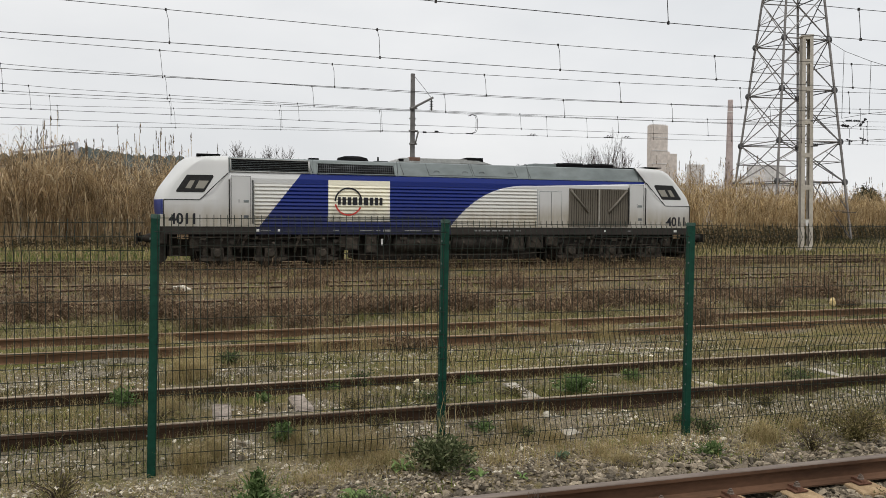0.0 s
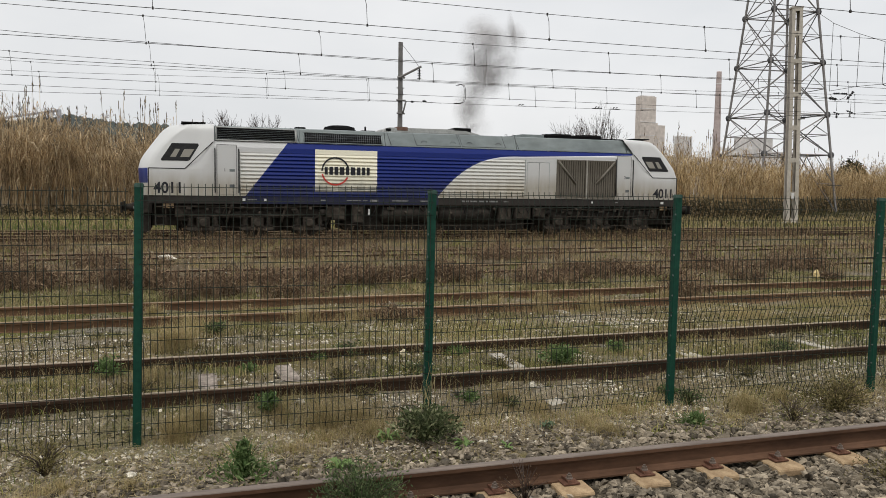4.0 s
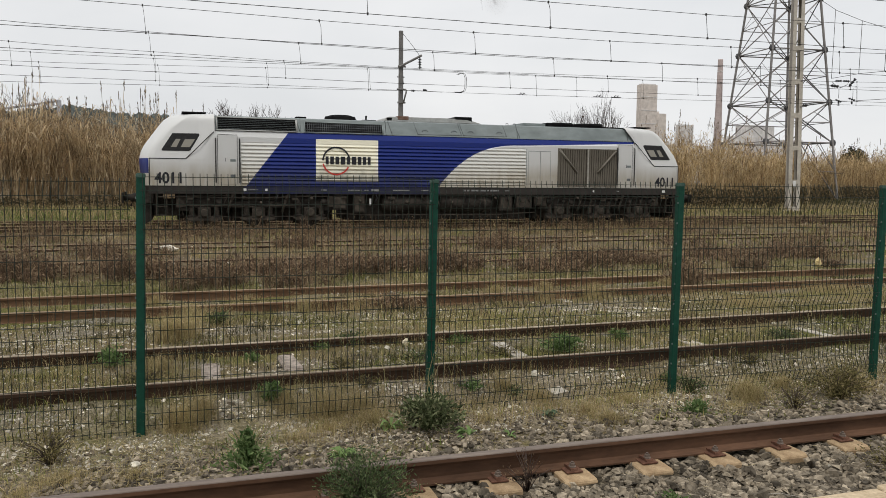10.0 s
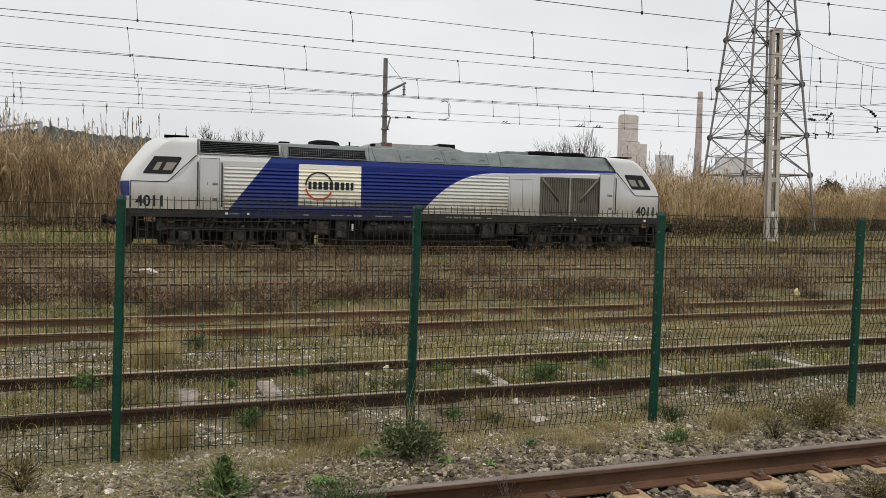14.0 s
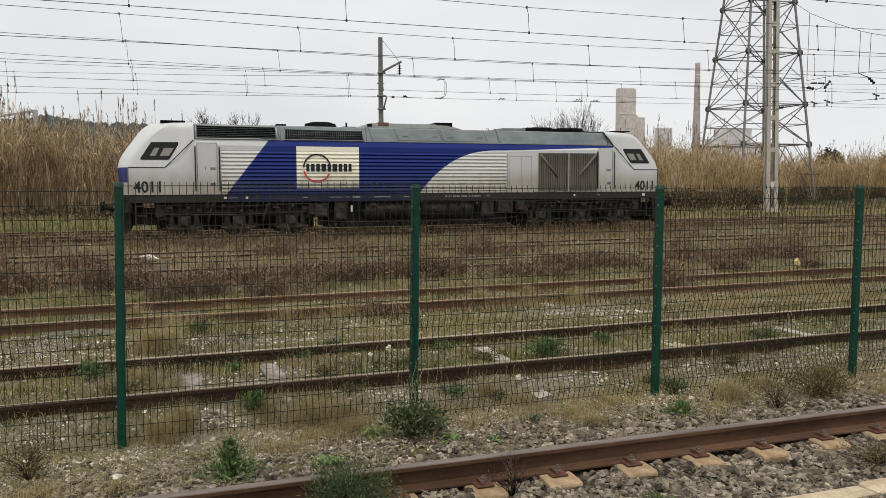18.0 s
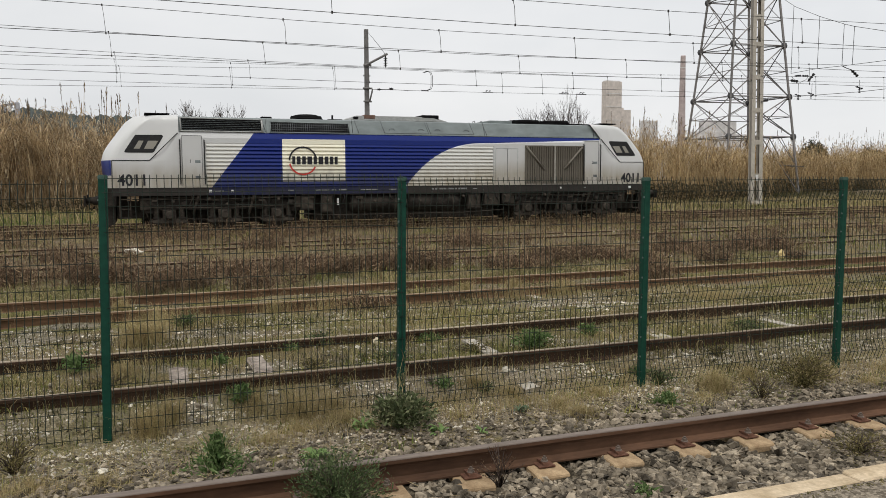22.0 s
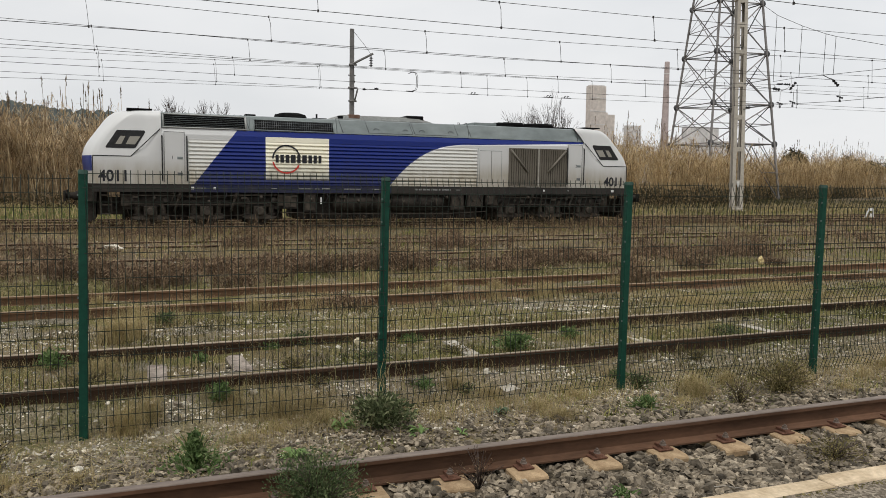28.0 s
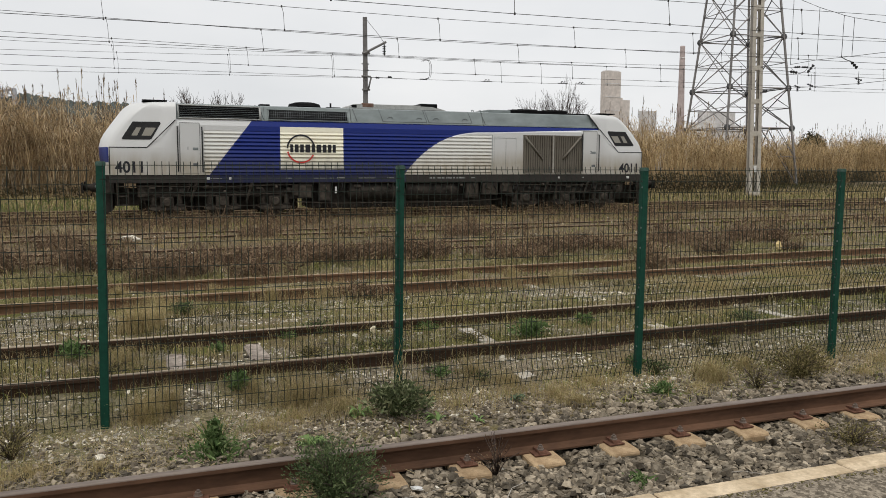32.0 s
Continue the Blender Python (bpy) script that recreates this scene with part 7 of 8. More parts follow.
def weeds():
    # thickets where the dead stems stand dense: x, y, half width, height
    near = [(-3.0, 17.1, 0.50, 0.62), (-2.4, 16.9, 0.37, 0.55), (-1.8, 20.8, 0.45, 0.48), (-1.3, 17.5, 0.28, 0.38), (-0.9, 16.5, 0.48, 0.66), (-0.3, 16.4, 0.29, 0.53), (0.4, 14.9, 0.48, 0.55), (0.9, 15.1, 0.27, 0.50), (1.4, 16.9, 0.37, 0.40), (1.8, 16.8, 0.36, 0.38), (2.1, 14.6, 0.43, 0.50), (3.1, 17.2, 0.50, 0.35), (3.5, 16.0, 0.41, 0.49), (4.0, 16.1, 0.36, 0.45), (3.2, 22.2, 0.56, 0.40), (4.5, 16.1, 0.30, 0.42)]
    away = [(5.1, 16.5, 0.37, 0.52), (5.7, 16.3, 0.37, 0.47), (3.2, 11.9, 0.27, 0.25), (6.0, 16.2, 0.31, 0.41), (8.8, 21.2, 0.49, 0.43), (7.4, 15.7, 0.31, 0.35), (8.1, 15.4, 0.38, 0.35), (9.1, 16.3, 0.54, 0.44), (9.5, 12.9, 0.30, 0.66), (13.2, 17.0, 0.62, 0.39), (12.7, 15.0, 0.35, 0.42), (15.5, 17.0, 0.82, 0.40), (16.1, 16.8, 0.50, 0.43), (14.9, 14.9, 0.18, 0.21), (10.4, 17.2, 0.43, 0.36), (10.7, 16.4, 0.35, 0.35)]
    g = np.random.default_rng(261)
    px_, py_, ph = [], [], []
    for cx, cy, w, tall in near + away:
        n = int(16 + 62 * w * (1.0 if cy < 20 else 0.7))
        px_.append(g.normal(cx, w * 0.70, n))
        py_.append(g.normal(cy, w * 0.60, n))
        ph.append(np.clip(tall * g.normal(0.70, 0.22, n), 0.08, tall))

    # thinner growth in drifts between and beyond them
    def band(x, y):
        b = 0.9 * np.exp(-((y - 20.9) / 1.2) ** 2) + np.exp(-((y - 26.4) / 1.7) ** 2) + 0.35 * np.exp(-((y - 16.2) / 0.9) ** 2) + 0.12
        return np.clip(b * np.clip(4.2 * patch(x, y, 0.47, 0.55, 0.9) * patch(x, y, 1.3, 0.9, 2.2) - 0.65, 0.0, 1.0) * np.interp(x, [8, 16, 40], [1.0, 0.6, 0.35]), 0, 1)
    cx, cy, g = scatter(9000, -10, 42, 14.2, 28.8, 61, band)
    px_, py_ = np.concatenate(px_ + [cx]), np.concatenate(py_ + [cy])
    ph = np.concatenate(ph + [np.clip(g.normal(0.24, 0.09, len(cx)), 0.08, 0.48)])
    k = np.repeat(np.arange(len(px_)), 12)
    n = len(k)
    size = ph[k]
    a, f = g.uniform(0, 6.28, n), g.uniform(0.05, 1.0, n)
    root = np.stack([px_[k], py_[k], ground_z(px_[k], py_[k]) - 0.01], 1) + np.stack([np.cos(a), np.sin(a), np.zeros(n)], 1) * (0.25 * size * f)[:, None]
    out = np.stack([np.cos(a), np.sin(a), np.zeros(n)], 1) * (size * f * 0.75)[:, None]
    tip = root + out + np.stack([np.zeros(n), np.zeros(n), size * g.uniform(0.40, 1.15, n)], 1)
    side = np.stack([-np.sin(a + g.uniform(-1.4, 1.4, n)), np.cos(a), np.zeros(n)], 1) * 0.0034
    mid = root * 0.45 + tip * 0.55 - out * 0.15 + g.normal(0, 0.02, (n, 3))
    stem = np.stack([root - side, root + side, mid + side, mid - side, tip], 1)
    j = np.repeat(np.arange(n), 3)
    u = g.uniform(0.3, 1.0, len(j))[:, None]
    p = mid[j] * (1 - u) + tip[j] * u
    d = g.normal(0, 1, (len(j), 3)) * [0.05, 0.05, 0.045] + [0, 0, 0.03]
    w = g.normal(0, 1, (len(j), 3)) * 0.0040
    twig = np.stack([p - w, p + w, p + d * 0.6 + w, p + d * 0.6 - w, p + d], 1)
    soup("dead_weeds", np.concatenate([stem, twig]), BLADE, BROWN, None, "dead brown bushy weeds between the sidings", "weeds")
    x, y, g = scatter(900, -4, 15, 9.0, 14.5, 62, lambda x, y: np.clip(patch(x, y, 0.6, 0.9, 2.0) - 0.2, 0.05, 1))
    dead_weeds("thin_dead_weeds", x, y, g, 0.15, 0.50, 0.006, 7, BROWN, "thin dead brown weeds")
    x, y, g = scatter(1900, -5, 26, 26.8, 29.2, 63, lambda x, y: np.clip(patch(x, y, 0.8, 0.6, 0.2) * 1.6, 0.15, 1))
    dead_weeds("trackside_straw", x + 0.3, y, g, 0.12, 0.42, 0.007, 7, FAR_STRAW, "pale straw stems beside the locomotive's track")
    dead_weeds("trackside_weeds", x, y, g, 0.2, 0.6, 0.008, 8, BROWN, "dead weeds beside the locomotive's track")
    x, y, g = scatter(260, -4, 12, 6.9, 11.5, 64)
    dead_weeds("straw_stems", x, y, g, 0.15, 0.45, 0.0025, 6, STRAW, "thin pale straw stems")
    x, y, g = scatter(750, -2.5, 9, 5.5, 6.8, 65, lambda x, y: np.clip((y - 5.3) / 1.2, 0, 1))
    dead_weeds("verge_stems", x, y, g, 0.06, 0.25, 0.002, 6, STRAW, "thin dry stems along the fence")

    # tall pale stalks by a fence post
    g = np.random.default_rng(166)
    x, y = g.normal(2.1, 0.16, 16), g.normal(6.5, 0.08, 16)
    dead_weeds("tall_stalks", x, y, g, 0.35, 0.85, 0.004, 6, STRAW, "tall pale dry stalks beside a fence post")
    # straw litter lying on the verge and the ballast
    x, y, g = scatter(22000, -2, 9, 3.5, 7.0, 66, lambda x, y: np.clip((y - np.where(x > 0.6, 5.65, 4.9)) / 1.2, 0.02, 1))
    n = len(x)
    a = g.uniform(0, 6.28, n)
    p = np.stack([x, y, ground_z(x, y) + g.uniform(0.014, 0.036, n)], 1)
    d = np.stack([np.cos(a), np.sin(a), g.normal(0, 0.15, n)], 1) * g.uniform(0.015, 0.06, n)[:, None]
    w = np.stack([-np.sin(a), np.cos(a), np.zeros(n)], 1) * g.uniform(0.0010, 0.0028, n)[:, None]
    soup("straw_litter", np.stack([p - d - w, p - d + w, p + d * 0.4 + w, p + d * 0.4 - w, p + d], 1), BLADE, STRAW, None, "bits of dry straw strewn over stones", "litter")
    # low green growth along the verge and between the near rails
    x, y, g = scatter(26000, -4, 13, 5.6, 9.4, 67, lambda x, y: np.clip(1.9 * patch(x, y, 2.1, 2.3, 0.7) - 0.95, 0, 1))
    root = np.stack([x, y, ground_z(x, y) - 0.01], 1)
    soup("verge_green", blades(root, g.uniform(0.03, 0.12, len(x)), g.uniform(0.004, 0.010, len(x)), g.uniform(0.3, 1.0, len(x)), 0.5, 68), BLADE, MOSSY, None, "low olive-green growth along the fence", "grass")


weeds()


def tussock(x, y, r, h_, n, mat, seed, label, width=0.003, category="grass tuft"):
    g = np.random.default_rng(seed)
    n = int(n * 2.6)
    a, d = g.uniform(0, 6.28, n), np.abs(g.normal(0, 0.55, n)) * r
    px_, py_ = x + d * np.cos(a), y + d * np.sin(a)
    root = np.stack([px_, py_, ground_z(px_, py_) - 0.01], 1)
    v = blades(root, h_ * g.uniform(0.25, 0.95, n), g.uniform(0.5, 1.2, n) * width * 0.75, np.abs(g.normal(0.45, 0.35, n)), 0.3, seed + 1)
    return soup("grass_tuft", v, BLADE, mat, None, label, category, "stuff")


def bush(x, y, r, h_, stems, leaves, mat, seed, label, leaf=0.02, cone=False, low=0.25):
    """A low leafy plant: thin stems fanning from the root, leaves along them."""
    g = np.random.default_rng(seed)
    b = base("weed_bush", x, y, float(ground_z(x, y)) - 0.01, label, "plant", "low plants along the fence")
    a, f = g.uniform(0, 6.28, stems), g.uniform(0.15, 1.0, stems)
    tip = np.stack([np.cos(a) * f * r, np.sin(a) * f * r, h_ * np.sqrt(np.clip(1.15 - f * f, 0.12, 1)) * g.uniform(0.7, 1.08, stems)], 1)
    bm = bmesh.new()
    for t in tip[:40]:
        tube(bm, [(0, 0, 0), (t[0] * 0.35, t[1] * 0.35, t[2] * 0.6), tuple(t)], 0.004, 3, 0.0018)
    part("branchwork", bm, TWIG if mat is not WEED else mat, b)
    k = g.integers(0, stems, leaves)
    u = g.uniform(0.02 if cone else low, 1.03, leaves)[:, None]
    c = tip[k] * np.array([1, 1, 0]) * (u ** (1.5 if low > 0.1 else 0.8)) + tip[k] * np.array([0, 0, 1]) * u ** 0.8 + g.normal(0, 0.018, (leaves, 3))
    if cone:
        c = np.stack([np.cos(a[k]), np.sin(a[k]), np.zeros(leaves)], 1) * (r * (1.06 - u) ** 1.3 * g.uniform(0.05, 1.25, (leaves, 1))) + np.array([0, 0, h_]) * u ** 1.45 * g.uniform(0.75, 1.05, (leaves, 1)) + g.normal(0, 0.014, (leaves, 3))
    c[:, 2] = np.maximum(c[:, 2], 0.005)
    d1 = tip[k] / np.linalg.norm(tip[k], axis=1)[:, None] + g.normal(0, 0.6, (leaves, 3))
    d1 /= np.linalg.norm(d1, axis=1)[:, None]
    d2 = np.cross(d1, g.normal(0, 1, (leaves, 3)))
    d2 /= np.linalg.norm(d2, axis=1)[:, None]
    s = (leaf * g.uniform(0.6, 1.5, leaves))[:, None]
    v = np.stack([c - d1 * s, c + d2 * s * 0.35, c + d1 * s, c - d2 * s * 0.35], 1)
    o = soup("foliage", v, [(0, 1, 2), (0, 2, 3)], mat, b, "", "", "")
    return o


bush(2.01, 6.22, 0.32, 0.27, 240, 3400, DARK_SHRUB, 71, "dense dark grey-green bush at the foot of a fence post", 0.024)
bush(4.55, 6.02, 0.16, 0.13, 40, 700, WEED, 73, "small dark green weed", 0.016)
bush(4.88, 6.58, 0.20, 0.18, 40, 650, SHRUB, 74, "small grey-green weed by a fence post", 0.015)
bush(6.20, 6.00, 0.36, 0.36, 160, 2800, OLIVE, 75, "half-dead olive-brown bushy weed", 0.015, low=0.05)
bush(0.48, 5.83, 0.31, 0.30, 110, 950, WEED, 76, "upright bright green weed", 0.022, True)
bush(1.12, 4.74, 0.38, 0.40, 180, 7500, SHRUB, 78, "feathery grey-green weed growing against the rail", 0.011, low=0.02)
bush(5.05, 4.34, 0.36, 0.19, 110, 1500, OLIVE, 79, "sparse olive-green weed in the ballast", 0.011, low=0.02)
bush(-0.63, 8.52, 0.20, 0.22, 40, 600, WEED, 80, "green weed among the rails", 0.022)
bush(0.79, 7.07, 0.14, 0.18, 40, 500, WEED, 81, "green weed between the rails", 0.022)
bush(4.13, 7.85, 0.30, 0.20, 60, 1000, WEED, 82, "spreading green weed between the rails", 0.024)
bush(5.09, 8.25, 0.18, 0.16, 40, 500, WEED, 83, "green weed between the rails", 0.02)
bush(2.27, 4.80, 0.20, 0.30, 18, 240, BROWN, 84, "thin reddish-brown weed by the rail", 0.008)
bush(-0.9, 6.30, 0.28, 0.30, 90, 700, OLIVE, 85, "thin brown weed on the verge", 0.014)
bush(0.54, 11.3, 0.30, 0.20, 50, 700, SHRUB, 86, "grey-green weed between the sidings", 0.022)
bush(5.50, 5.82, 0.26, 0.28, 40, 420, OLIVE, 87, "thin brown weed on the verge", 0.013)
bush(3.10, 4.30, 0.14, 0.06, 20, 200, WEED, 88, "flat weed in the ballast", 0.018)
for x, y, r, h_, n, mat, words in (
        (0.76, 8.45, 0.13, 0.12, 260, WEED, "small green weed between the siding rails"),
        (1.60, 7.75, 0.26, 0.13, 700, OLIVE, "low olive-green growth beside a siding sleeper"),
        (1.89, 8.83, 0.22, 0.16, 500, SHRUB, "grey-green weed beside a siding rail"),
        (3.16, 8.61, 0.20, 0.12, 450, WEED, "low green weed between the siding rails"),
        (2.69, 7.02, 0.15, 0.08, 320, WEED, "flat green weed behind the fence"),
        (3.09, 6.89, 0.13, 0.09, 260, SHRUB, "small grey-green weed behind the fence"),
        (1.67, 7.16, 0.14, 0.10, 260, OLIVE, "small olive weed behind the fence"),
        (1.52, 8.72, 0.20, 0.10, 360, WEED, "low green weed by a siding rail"),
        (-0.30, 7.95, 0.30, 0.09, 650, OLIVE, "spreading olive-green growth between the siding rails"),
        (2.45, 8.05, 0.34, 0.08, 700, SHRUB, "flat grey-green growth between the siding rails"),
        (3.45, 7.95, 0.30, 0.09, 650, OLIVE, "spreading olive-green growth between the siding rails"),
        (4.87, 6.91, 0.14, 0.10, 280, WEED, "small green weed behind the fence"),
        (5.99, 7.04, 0.16, 0.12, 320, OLIVE, "small olive weed behind the fence"),
        (7.10, 7.80, 0.34, 0.10, 700, SHRUB, "flat grey-green growth between the siding rails"),
        (-2.20, 8.00, 0.34, 0.10, 700, OLIVE, "spreading olive-green growth between the siding rails")):
    bush(x, y, r, h_, 40, n, mat, int(900 + 31 * x + 7 * y), words, 0.016, low=0.02)


def rosette(x, y, r, leaves, mat, seed, label):
    """A flat weed: long lance-shaped leaves that radiate from one root and arch over."""
    g = np.random.default_rng(seed)
    z = float(ground_z(x, y)) + 0.02
    b = base("rosette_weed", x, y, z - 0.01, label, "plant", "low plants along the fence")
    for i in range(leaves):
        a, ln, wd = g.uniform(0, 6.28), r * g.uniform(0.45, 0.9), r * g.uniform(0.055, 0.10)
        d, n = Vector((math.cos(a), math.sin(a), 0)), Vector((-math.sin(a), math.cos(a), 0))
        rise = ln * g.uniform(0.10, 0.65)
        bm = bmesh.new()
        rows = []
        for t, w, h_ in ((0.0, 0.25, 0.0), (0.35, 0.8, 0.75), (0.7, 1.0, 1.0), (0.9, 0.6, 0.85)):
            c = d * ln * t + Vector((0, 0, rise * h_))
            rows.append([bm.verts.new(c - n * wd * w + Vector((0, 0, wd * 0.4 * w))), bm.verts.new(c), bm.verts.new(c + n * wd * w + Vector((0, 0, wd * 0.4 * w)))])
        for p, q in zip(rows, rows[1:]):
            bm.faces.new((p[0], p[1], q[1], q[0]))
            bm.faces.new((p[1], p[2], q[2], q[1]))
        tip = bm.verts.new(d * ln + Vector((0, 0, rise * 0.6)))
        bm.faces.new((rows[-1][0], rows[-1][1], tip))
        bm.faces.new((rows[-1][1], rows[-1][2], tip))
        part("leaf", bm, mat, b)


GREY_LEAF = leafy("blue_grey_leaf", [(0.0, (0.10, 0.15, 0.085)), (1.0, (0.19, 0.25, 0.155))])
for rx, ry, rr, rn, mat, seed, label in ((1.71, 6.35, 0.17, 26, ROSETTE, 301, "flat bright green rosette weed"), (1.18, 5.81, 0.16, 24, ROSETTE, 302, "flat green rosette weed by the rail"), (3.15, 6.29, 0.14, 20, GREY_LEAF, 303, "small blue-grey rosette weed on gravel"), (2.29, 6.00, 0.16, 22, ROSETTE, 304, "low green rosette weed beside a dark bush"), (2.62, 5.90, 0.10, 14, ROSETTE, 305, "small green rosette weed on gravel")):
    rosette(rx, ry, rr, rn, mat, seed, label)
for tx, ty, tr, th, tn, ts in ((5.35, 6.30, 0.20, 0.26, 420, 90), (5.9, 6.45, 0.18, 0.22, 300, 91), (1.55, 6.85, 0.40, 0.24, 700, 92), (0.9, 7.0, 0.35, 0.20, 420, 93), (3.3, 6.75, 0.35, 0.18, 420, 94), (6.75, 6.3, 0.2, 0.24, 300, 95), (4.1, 6.55, 0.25, 0.16, 300, 96), (-0.2, 8.3, 0.4, 0.22, 420, 97), (8.2, 6.4, 0.4, 0.25, 500, 98), (-0.75, 5.95, 0.25, 0.16, 300, 99), (-0.3, 5.85, 0.22, 0.13, 240, 100), (2.6, 6.35, 0.3, 0.12, 260, 111), (3.6, 6.3, 0.3, 0.16, 340, 112), (1.2, 6.5, 0.35, 0.16, 360, 113), (0.0, 6.9, 0.3, 0.18, 300, 114), (-1.0, 5.7, 0.3, 0.15, 300, 116), (0.9, 6.35, 0.3, 0.14, 260, 117), (5.0, 6.05, 0.35, 0.12, 260, 118), (7.0, 5.9, 0.4, 0.16, 300, 119), (1.6, 6.55, 0.35, 0.2, 420, 120), (7.6, 6.2, 0.4, 0.2, 360, 115), (0.03, 6.78, 0.16, 0.34, 420, 191), (0.20, 6.95, 0.14, 0.30, 300, 192), (1.25, 6.80, 0.20, 0.34, 380, 193), (3.00, 6.95, 0.20, 0.22, 260, 194), (3.62, 5.98, 0.24, 0.16, 380, 195), (5.30, 6.22, 0.20, 0.24, 300, 196)):
    tussock(tx, ty, tr, th, tn, STRAW, ts, "dry yellowish grass tuft along the fence")
for tx, ty, tr, th, tn, ts in ((-0.3, 13.4, 0.19, 0.24, 200, 121), (1.9, 12.1, 0.30, 0.36, 260, 122), (5.4, 12.9, 0.18, 0.30, 260, 123), (6.3, 12.8, 0.15, 0.36, 260, 124), (8.7, 12.5, 0.20, 0.40, 300, 125), (1.1, 12.9, 0.28, 0.28, 220, 126), (0.2, 12.1, 0.25, 0.28, 220, 127), (0.35, 11.6, 0.6, 0.36, 260, 101), (2.7, 11.9, 0.9, 0.36, 260, 102), (5.9, 12.0, 0.9, 0.36, 260, 103), (6.9, 12.1, 0.4, 0.38, 350, 104), (8.6, 10.3, 0.8, 0.22, 800, 105), (11.5, 11.4, 0.8, 0.25, 700, 106), (-0.05, 9.9, 0.26, 0.46, 520, 107), (0.15, 10.1, 0.2, 0.38, 320, 108)):
    tussock(tx, ty, tr, th, tn, STRAW, ts, "tall dry grass tuft beside a rail", 0.0045)


# ---- litter ----
def lump(name, x, y, z, size, mat, seed, label, category):
    """A crumpled or broken lump."""
    g = random.Random(seed)
    bm = bmesh.new()
    bmesh.ops.create_icosphere(bm, subdivisions=2, radius=0.5)
    for v in bm.verts:
        k = 0.85 + 0.45 * noise.noise(v.co * 3.2 + Vector((seed, 0, 0))) + g.uniform(-0.06, 0.06)
        v.co = Vector((v.co.x * size[0] * k, v.co.y * size[1] * k, v.co.z * size[2] * k))
    me = bpy.data.meshes.new(name)
    bm.to_mesh(me)
    bm.free()
    me.materials.append(mat)
    ob = tagged(new(name, me), label, category)
    ob.matrix_basis = pose(x, y, z, 0, 0, g.uniform(0, 360))


YELLOW = plain("faded_yellow_plastic", (0.55, 0.42, 0.18), (0.66, 0.52, 0.27), 6, 0.6, 0, 0.1, 0.003)
BAG = plain("pale_plastic", (0.52, 0.52, 0.50), (0.68, 0.68, 0.66), 6, 0.5, 0, 0.2, 0.004)
CREAM = plain("cream_rubbish", (0.62, 0.55, 0.38), (0.72, 0.66, 0.50), 9, 0.7, 0, 0.1, 0.003)
lump("plastic_bag", 14.6, 14.95, -0.12, (0.26, 0.16, 0.26), YELLOW, 1, "crumpled faded yellow plastic bag beside a rail", "litter")
lump("concrete_rubble", -0.15, 22.1, -0.1, (0.85, 0.3, 0.2), PALE_STONE, 2, "pale broken concrete lying among weeds", "rubble")
TR = base("folded_board", 40.1, 32.9, float(ground_z(40.1, 32.9)), "white folded board standing like a tent beside the far track", "board")
for name, pts in (("sloping_face", ((-0.42, 0.0, 0.0), (-0.30, 0.0, 0.0), (0.05, 0.05, 0.50), (-0.02, 0.05, 0.55))), ("top_strip", ((-0.02, 0.03, 0.40), (0.34, 0.03, 0.42), (0.34, 0.07, 0.58), (-0.02, 0.07, 0.56))), ("front_face", ((-0.02, 0.0, 0.0), (0.28, 0.0, 0.0), (0.30, 0.04, 0.22), (0.12, 0.04, 0.26))), ("leg", ((0.24, 0.0, 0.0), (0.32, 0.0, 0.0), (0.34, 0.05, 0.44), (0.26, 0.05, 0.44)))):
    bm = bmesh.new()
    lo_, hi_ = [bm.verts.new(p) for p in pts], [bm.verts.new((p[0], p[1] + 0.03, p[2])) for p in pts]
    bm.faces.new(lo_)
    bm.faces.new(hi_[::-1])
    for k in range(4):
        bm.faces.new((lo_[k], hi_[k], hi_[(k + 1) % 4], lo_[(k + 1) % 4]))
    bmesh.ops.recalc_face_normals(bm, faces=bm.faces[:])
    part(name, bm, BAG, TR)
lump("cream_litter", 2.48, 8.58, -0.07, (0.12, 0.07, 0.11), CREAM, 4, "small cream scrap between the rails", "litter")
lump("pale_rock", 1.09, 7.12, -0.14, (0.10, 0.08, 0.07), PALE_STONE, 5, "pale rock beside a rail", "rock")
lump("pale_rock", 3.38, 7.04, -0.12, (0.09, 0.07, 0.07), PALE_STONE, 6, "pale rock on a sleeper end", "rock")
lump("pale_rock", -0.30, 6.02, -0.29, (0.09, 0.08, 0.05), PALE_STONE, 7, "pale rock on the verge", "rock")
lump("paper_scrap", 1.62, 4.62, -0.26, (0.10, 0.05, 0.03), BAG, 8, "white paper scrap by a sleeper", "litter")
for sx, sy, a, w in ((1.5, 4.55, 15, 0.30), (2.3, 4.5, 40, 0.22), (3.9, 4.1, -30, 0.25)):
    bm = tube(bmesh.new(), [(-w, 0, 0.01), (-w * 0.3, 0.03, 0.025), (w * 0.4, -0.01, 0.02), (w, 0.02, 0.01)], 0.0035, 5, 0.002)
    st = part("dry_stick", bm, OLD_SLEEPER)
    st.matrix_basis = pose(sx, sy, float(ground_z(sx, sy)) + 0.01, 0, 0, a)
    tagged(st, "pale dry stick lying on the ballast", "stick")


# ---- smoke ----
PUFFS = []


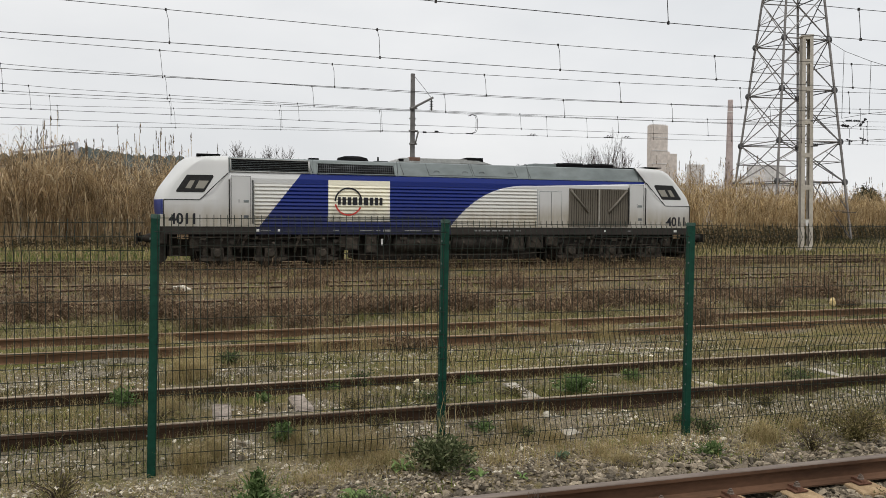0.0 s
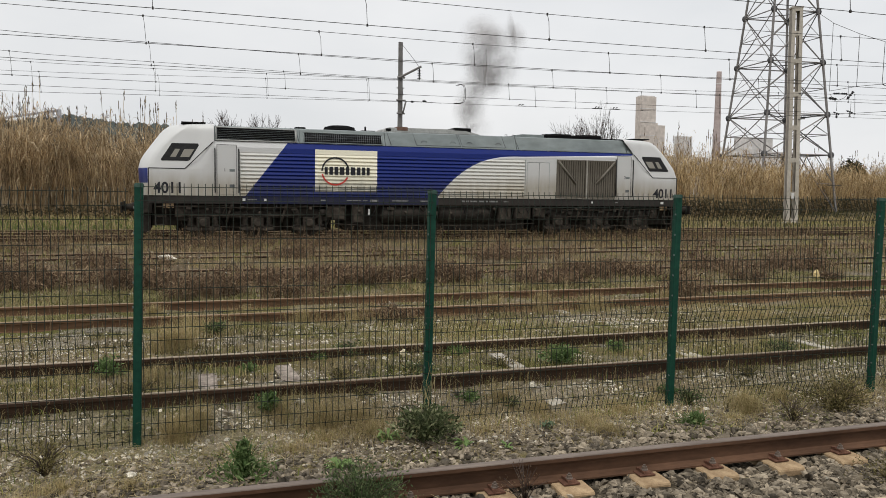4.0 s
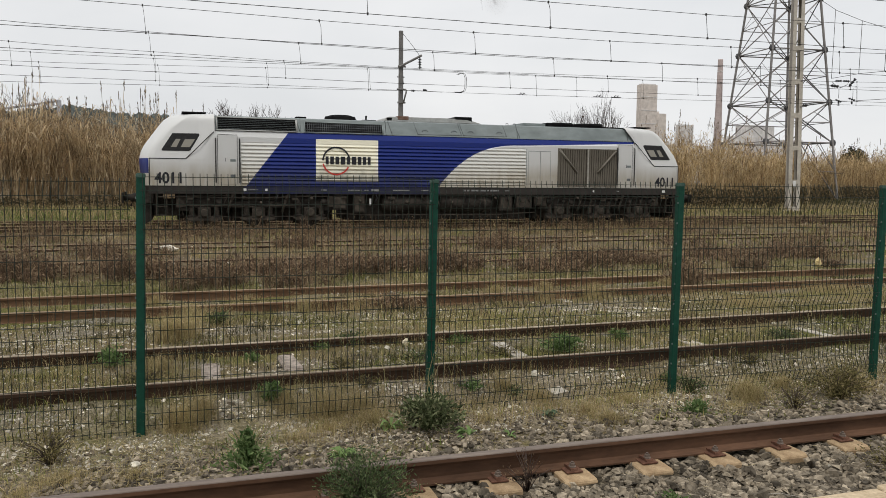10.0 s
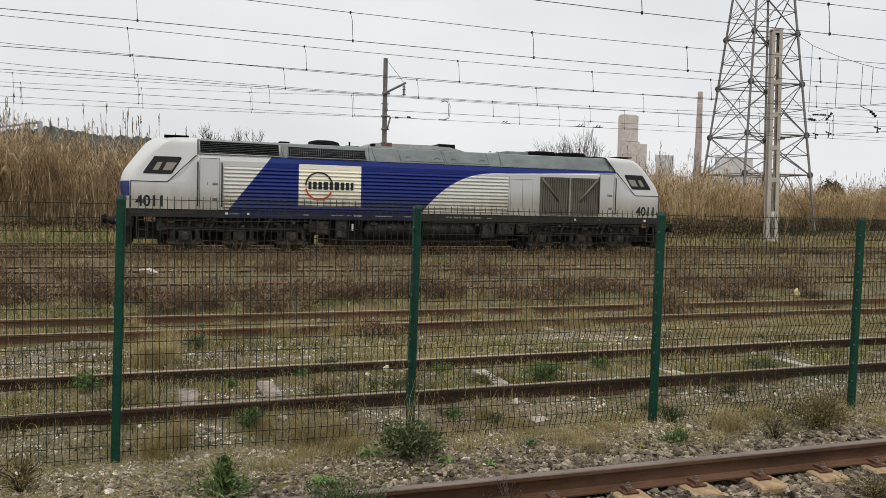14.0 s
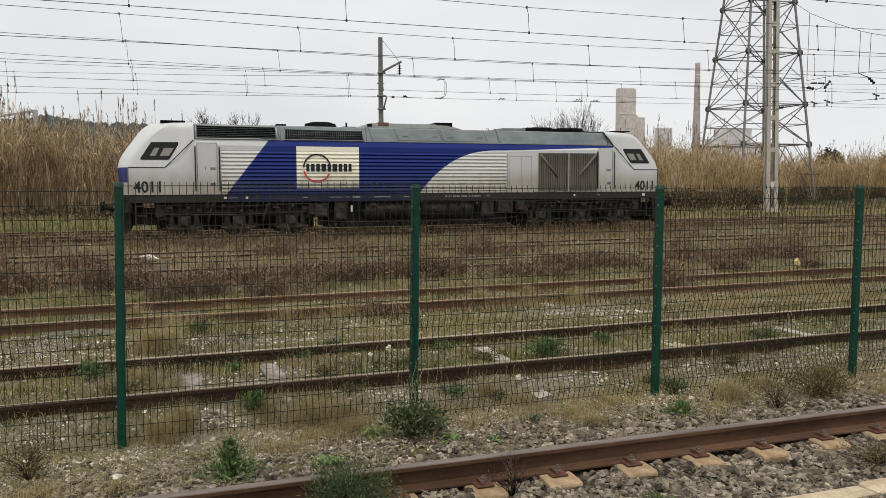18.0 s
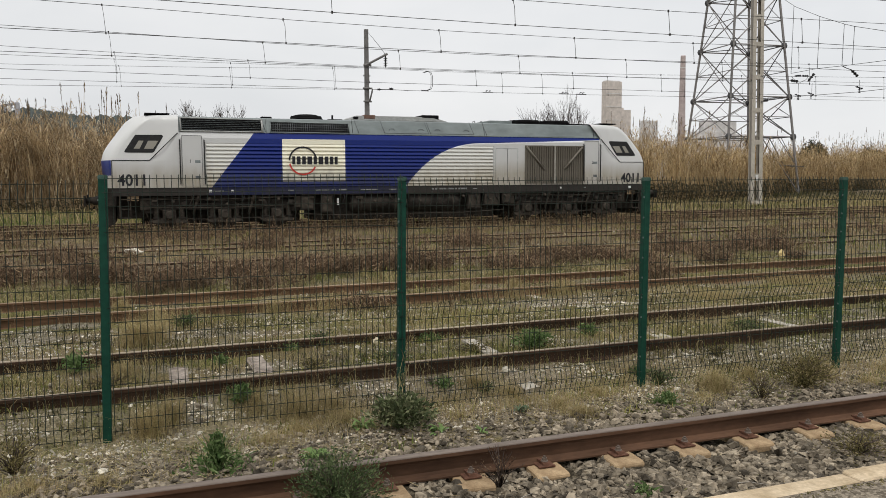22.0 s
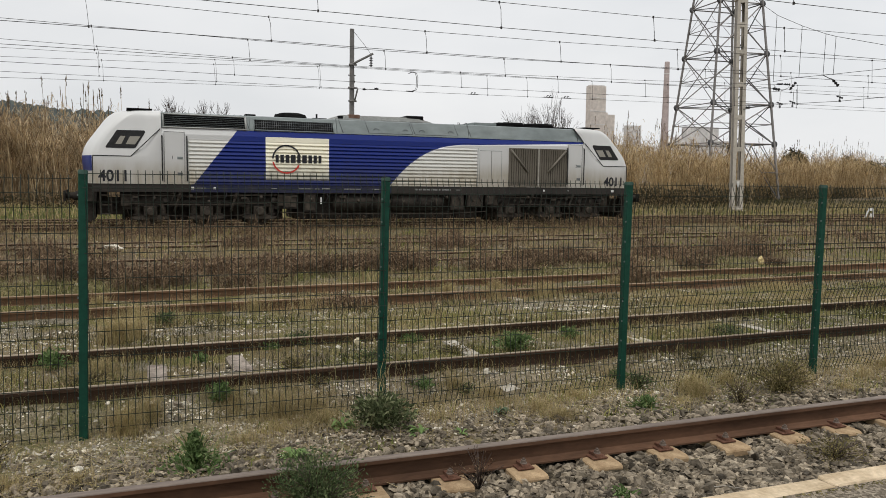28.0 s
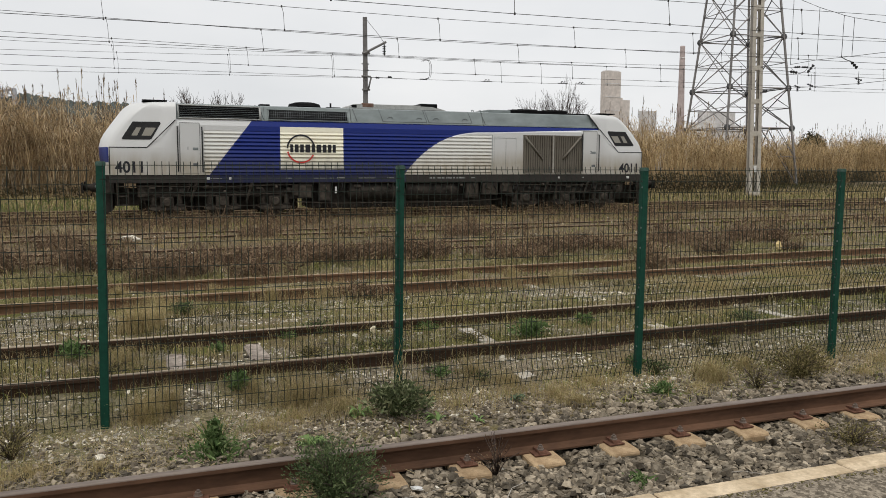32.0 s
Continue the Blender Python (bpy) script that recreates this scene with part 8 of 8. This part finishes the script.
def veil(bm, uv, centre, axis, r, bulge, thin):
    """A shallow domed round sheet of soot; thin ones lack the dense middle."""
    q = Vector(axis).to_track_quat("Z", "Y")
    rings = [[bm.verts.new(centre + q @ Vector((0, 0, bulge * r)))]]
    spot = {rings[0][0]: (0.5 + 0.5 * thin, 0.5)}
    for k in (1, 2, 3, 4):
        f = k / 4
        ring = []
        for a in range(12):
            c, e = math.cos(a * math.pi / 6), math.sin(a * math.pi / 6)
            v = bm.verts.new(centre + q @ Vector((c * f * r, e * f * r, bulge * r * math.cos(f * 2.2))))
            o = 0.5 * (thin + (1 - thin) * f)
            spot[v] = (0.5 + o * c, 0.5 + o * e)
            ring.append(v)
        rings.append(ring)
    faces = [bm.faces.new((rings[0][0], rings[1][a], rings[1][(a + 1) % 12])) for a in range(12)]
    for p, o in zip(rings[1:], rings[2:]):
        faces += [bm.faces.new((p[a], o[a], o[(a + 1) % 12], p[(a + 1) % 12])) for a in range(12)]
    for fc in faces:
        fc.smooth = True
        for lp in fc.loops:
            lp[uv].uv = spot[lp.vert]


def smoke():
    """Puffs of exhaust soot, each one or two soft veils, that rise as one piece."""
    g = random.Random(88)
    for i in range(17):
        f = i / 16
        bm = bmesh.new()
        uv = bm.loops.layers.uv.new("spread")
        size = float(np.interp(f, [0, 0.15, 0.5, 1], [0.70, 1.05, 1.05, 0.75]))
        turns = ((g.gauss(0, 0.25), -1, g.gauss(0, 0.25)), (1, -0.8, g.gauss(0, 0.3)))
        for axis in turns[:1 + (i % 6 == 1)]:
            veil(bm, uv, Vector((g.gauss(0, 0.12), g.gauss(0, 0.15), g.gauss(0, 0.15))), axis, size * g.uniform(0.85, 1.2), g.uniform(0.03, 0.08), float(np.interp(f, [0, 0.45, 0.75, 1.0], [0.0, 0.0, 0.35, 0.55])))
        me = bpy.data.meshes.new("smoke_puff")
        bm.to_mesh(me)
        bm.free()
        me.materials.append(SMOKE)
        puff = tagged(new("smoke_puff", me), "grey puff of diesel exhaust smoke", "smoke", "puffs of the exhaust plume", "stuff")
        PUFFS.append((puff, f, g.uniform(0, 6.28), g.uniform(0.2, 1.0)))


smoke()


def motions():
    """The engine coughs: a plume leaves the exhaust, climbs, drifts and thins out."""
    x0, y0, z0 = -1.655 + 12.62, 30.1, 3.0
    for puff, f, a, k in PUFFS:
        start = 1.75 + 2.6 * f
        speed = np.interp(f, [0, 0.15, 0.6, 1.0], [0.92, 1.0, 0.80, 0.42])
        rows = [(0.0, pose(x0, y0, z0))]
        for age in (0.0, 0.15, 0.35, 0.6, 1.0, 1.5, 2.2, 3.0, 4.0, 5.5, 8.0, 12.0):
            up = speed * (0.80 * age + 3.1 * (1 - math.exp(-age / 1.25))) + 0.9 * max(0.0, age - 4.2) ** 1.4
            out = 1.25 * k * (1 - math.exp(-age / 2.2)) + 0.10 * k * age
            drift = 1.60 * (1 - math.exp(-age / 0.9)) - 0.16 * age
            rise = 1.0 * min(1.0, age / 0.15)
            rows.append((start + age, pose(x0 + out * math.cos(a) + drift, y0 + out * math.sin(a), z0 + rise + up, 0, 0, 14 * min(age, 4.0) * math.cos(a * 3))))
        last = rows[-1][1].translation
        rows.append((32.0, pose(last.x - 0.9, last.y, last.z + 0.8 * speed * (32 - start - 12.0), 0, 0, 56 * math.cos(a * 3))))
        walk(puff, rows)


motions()
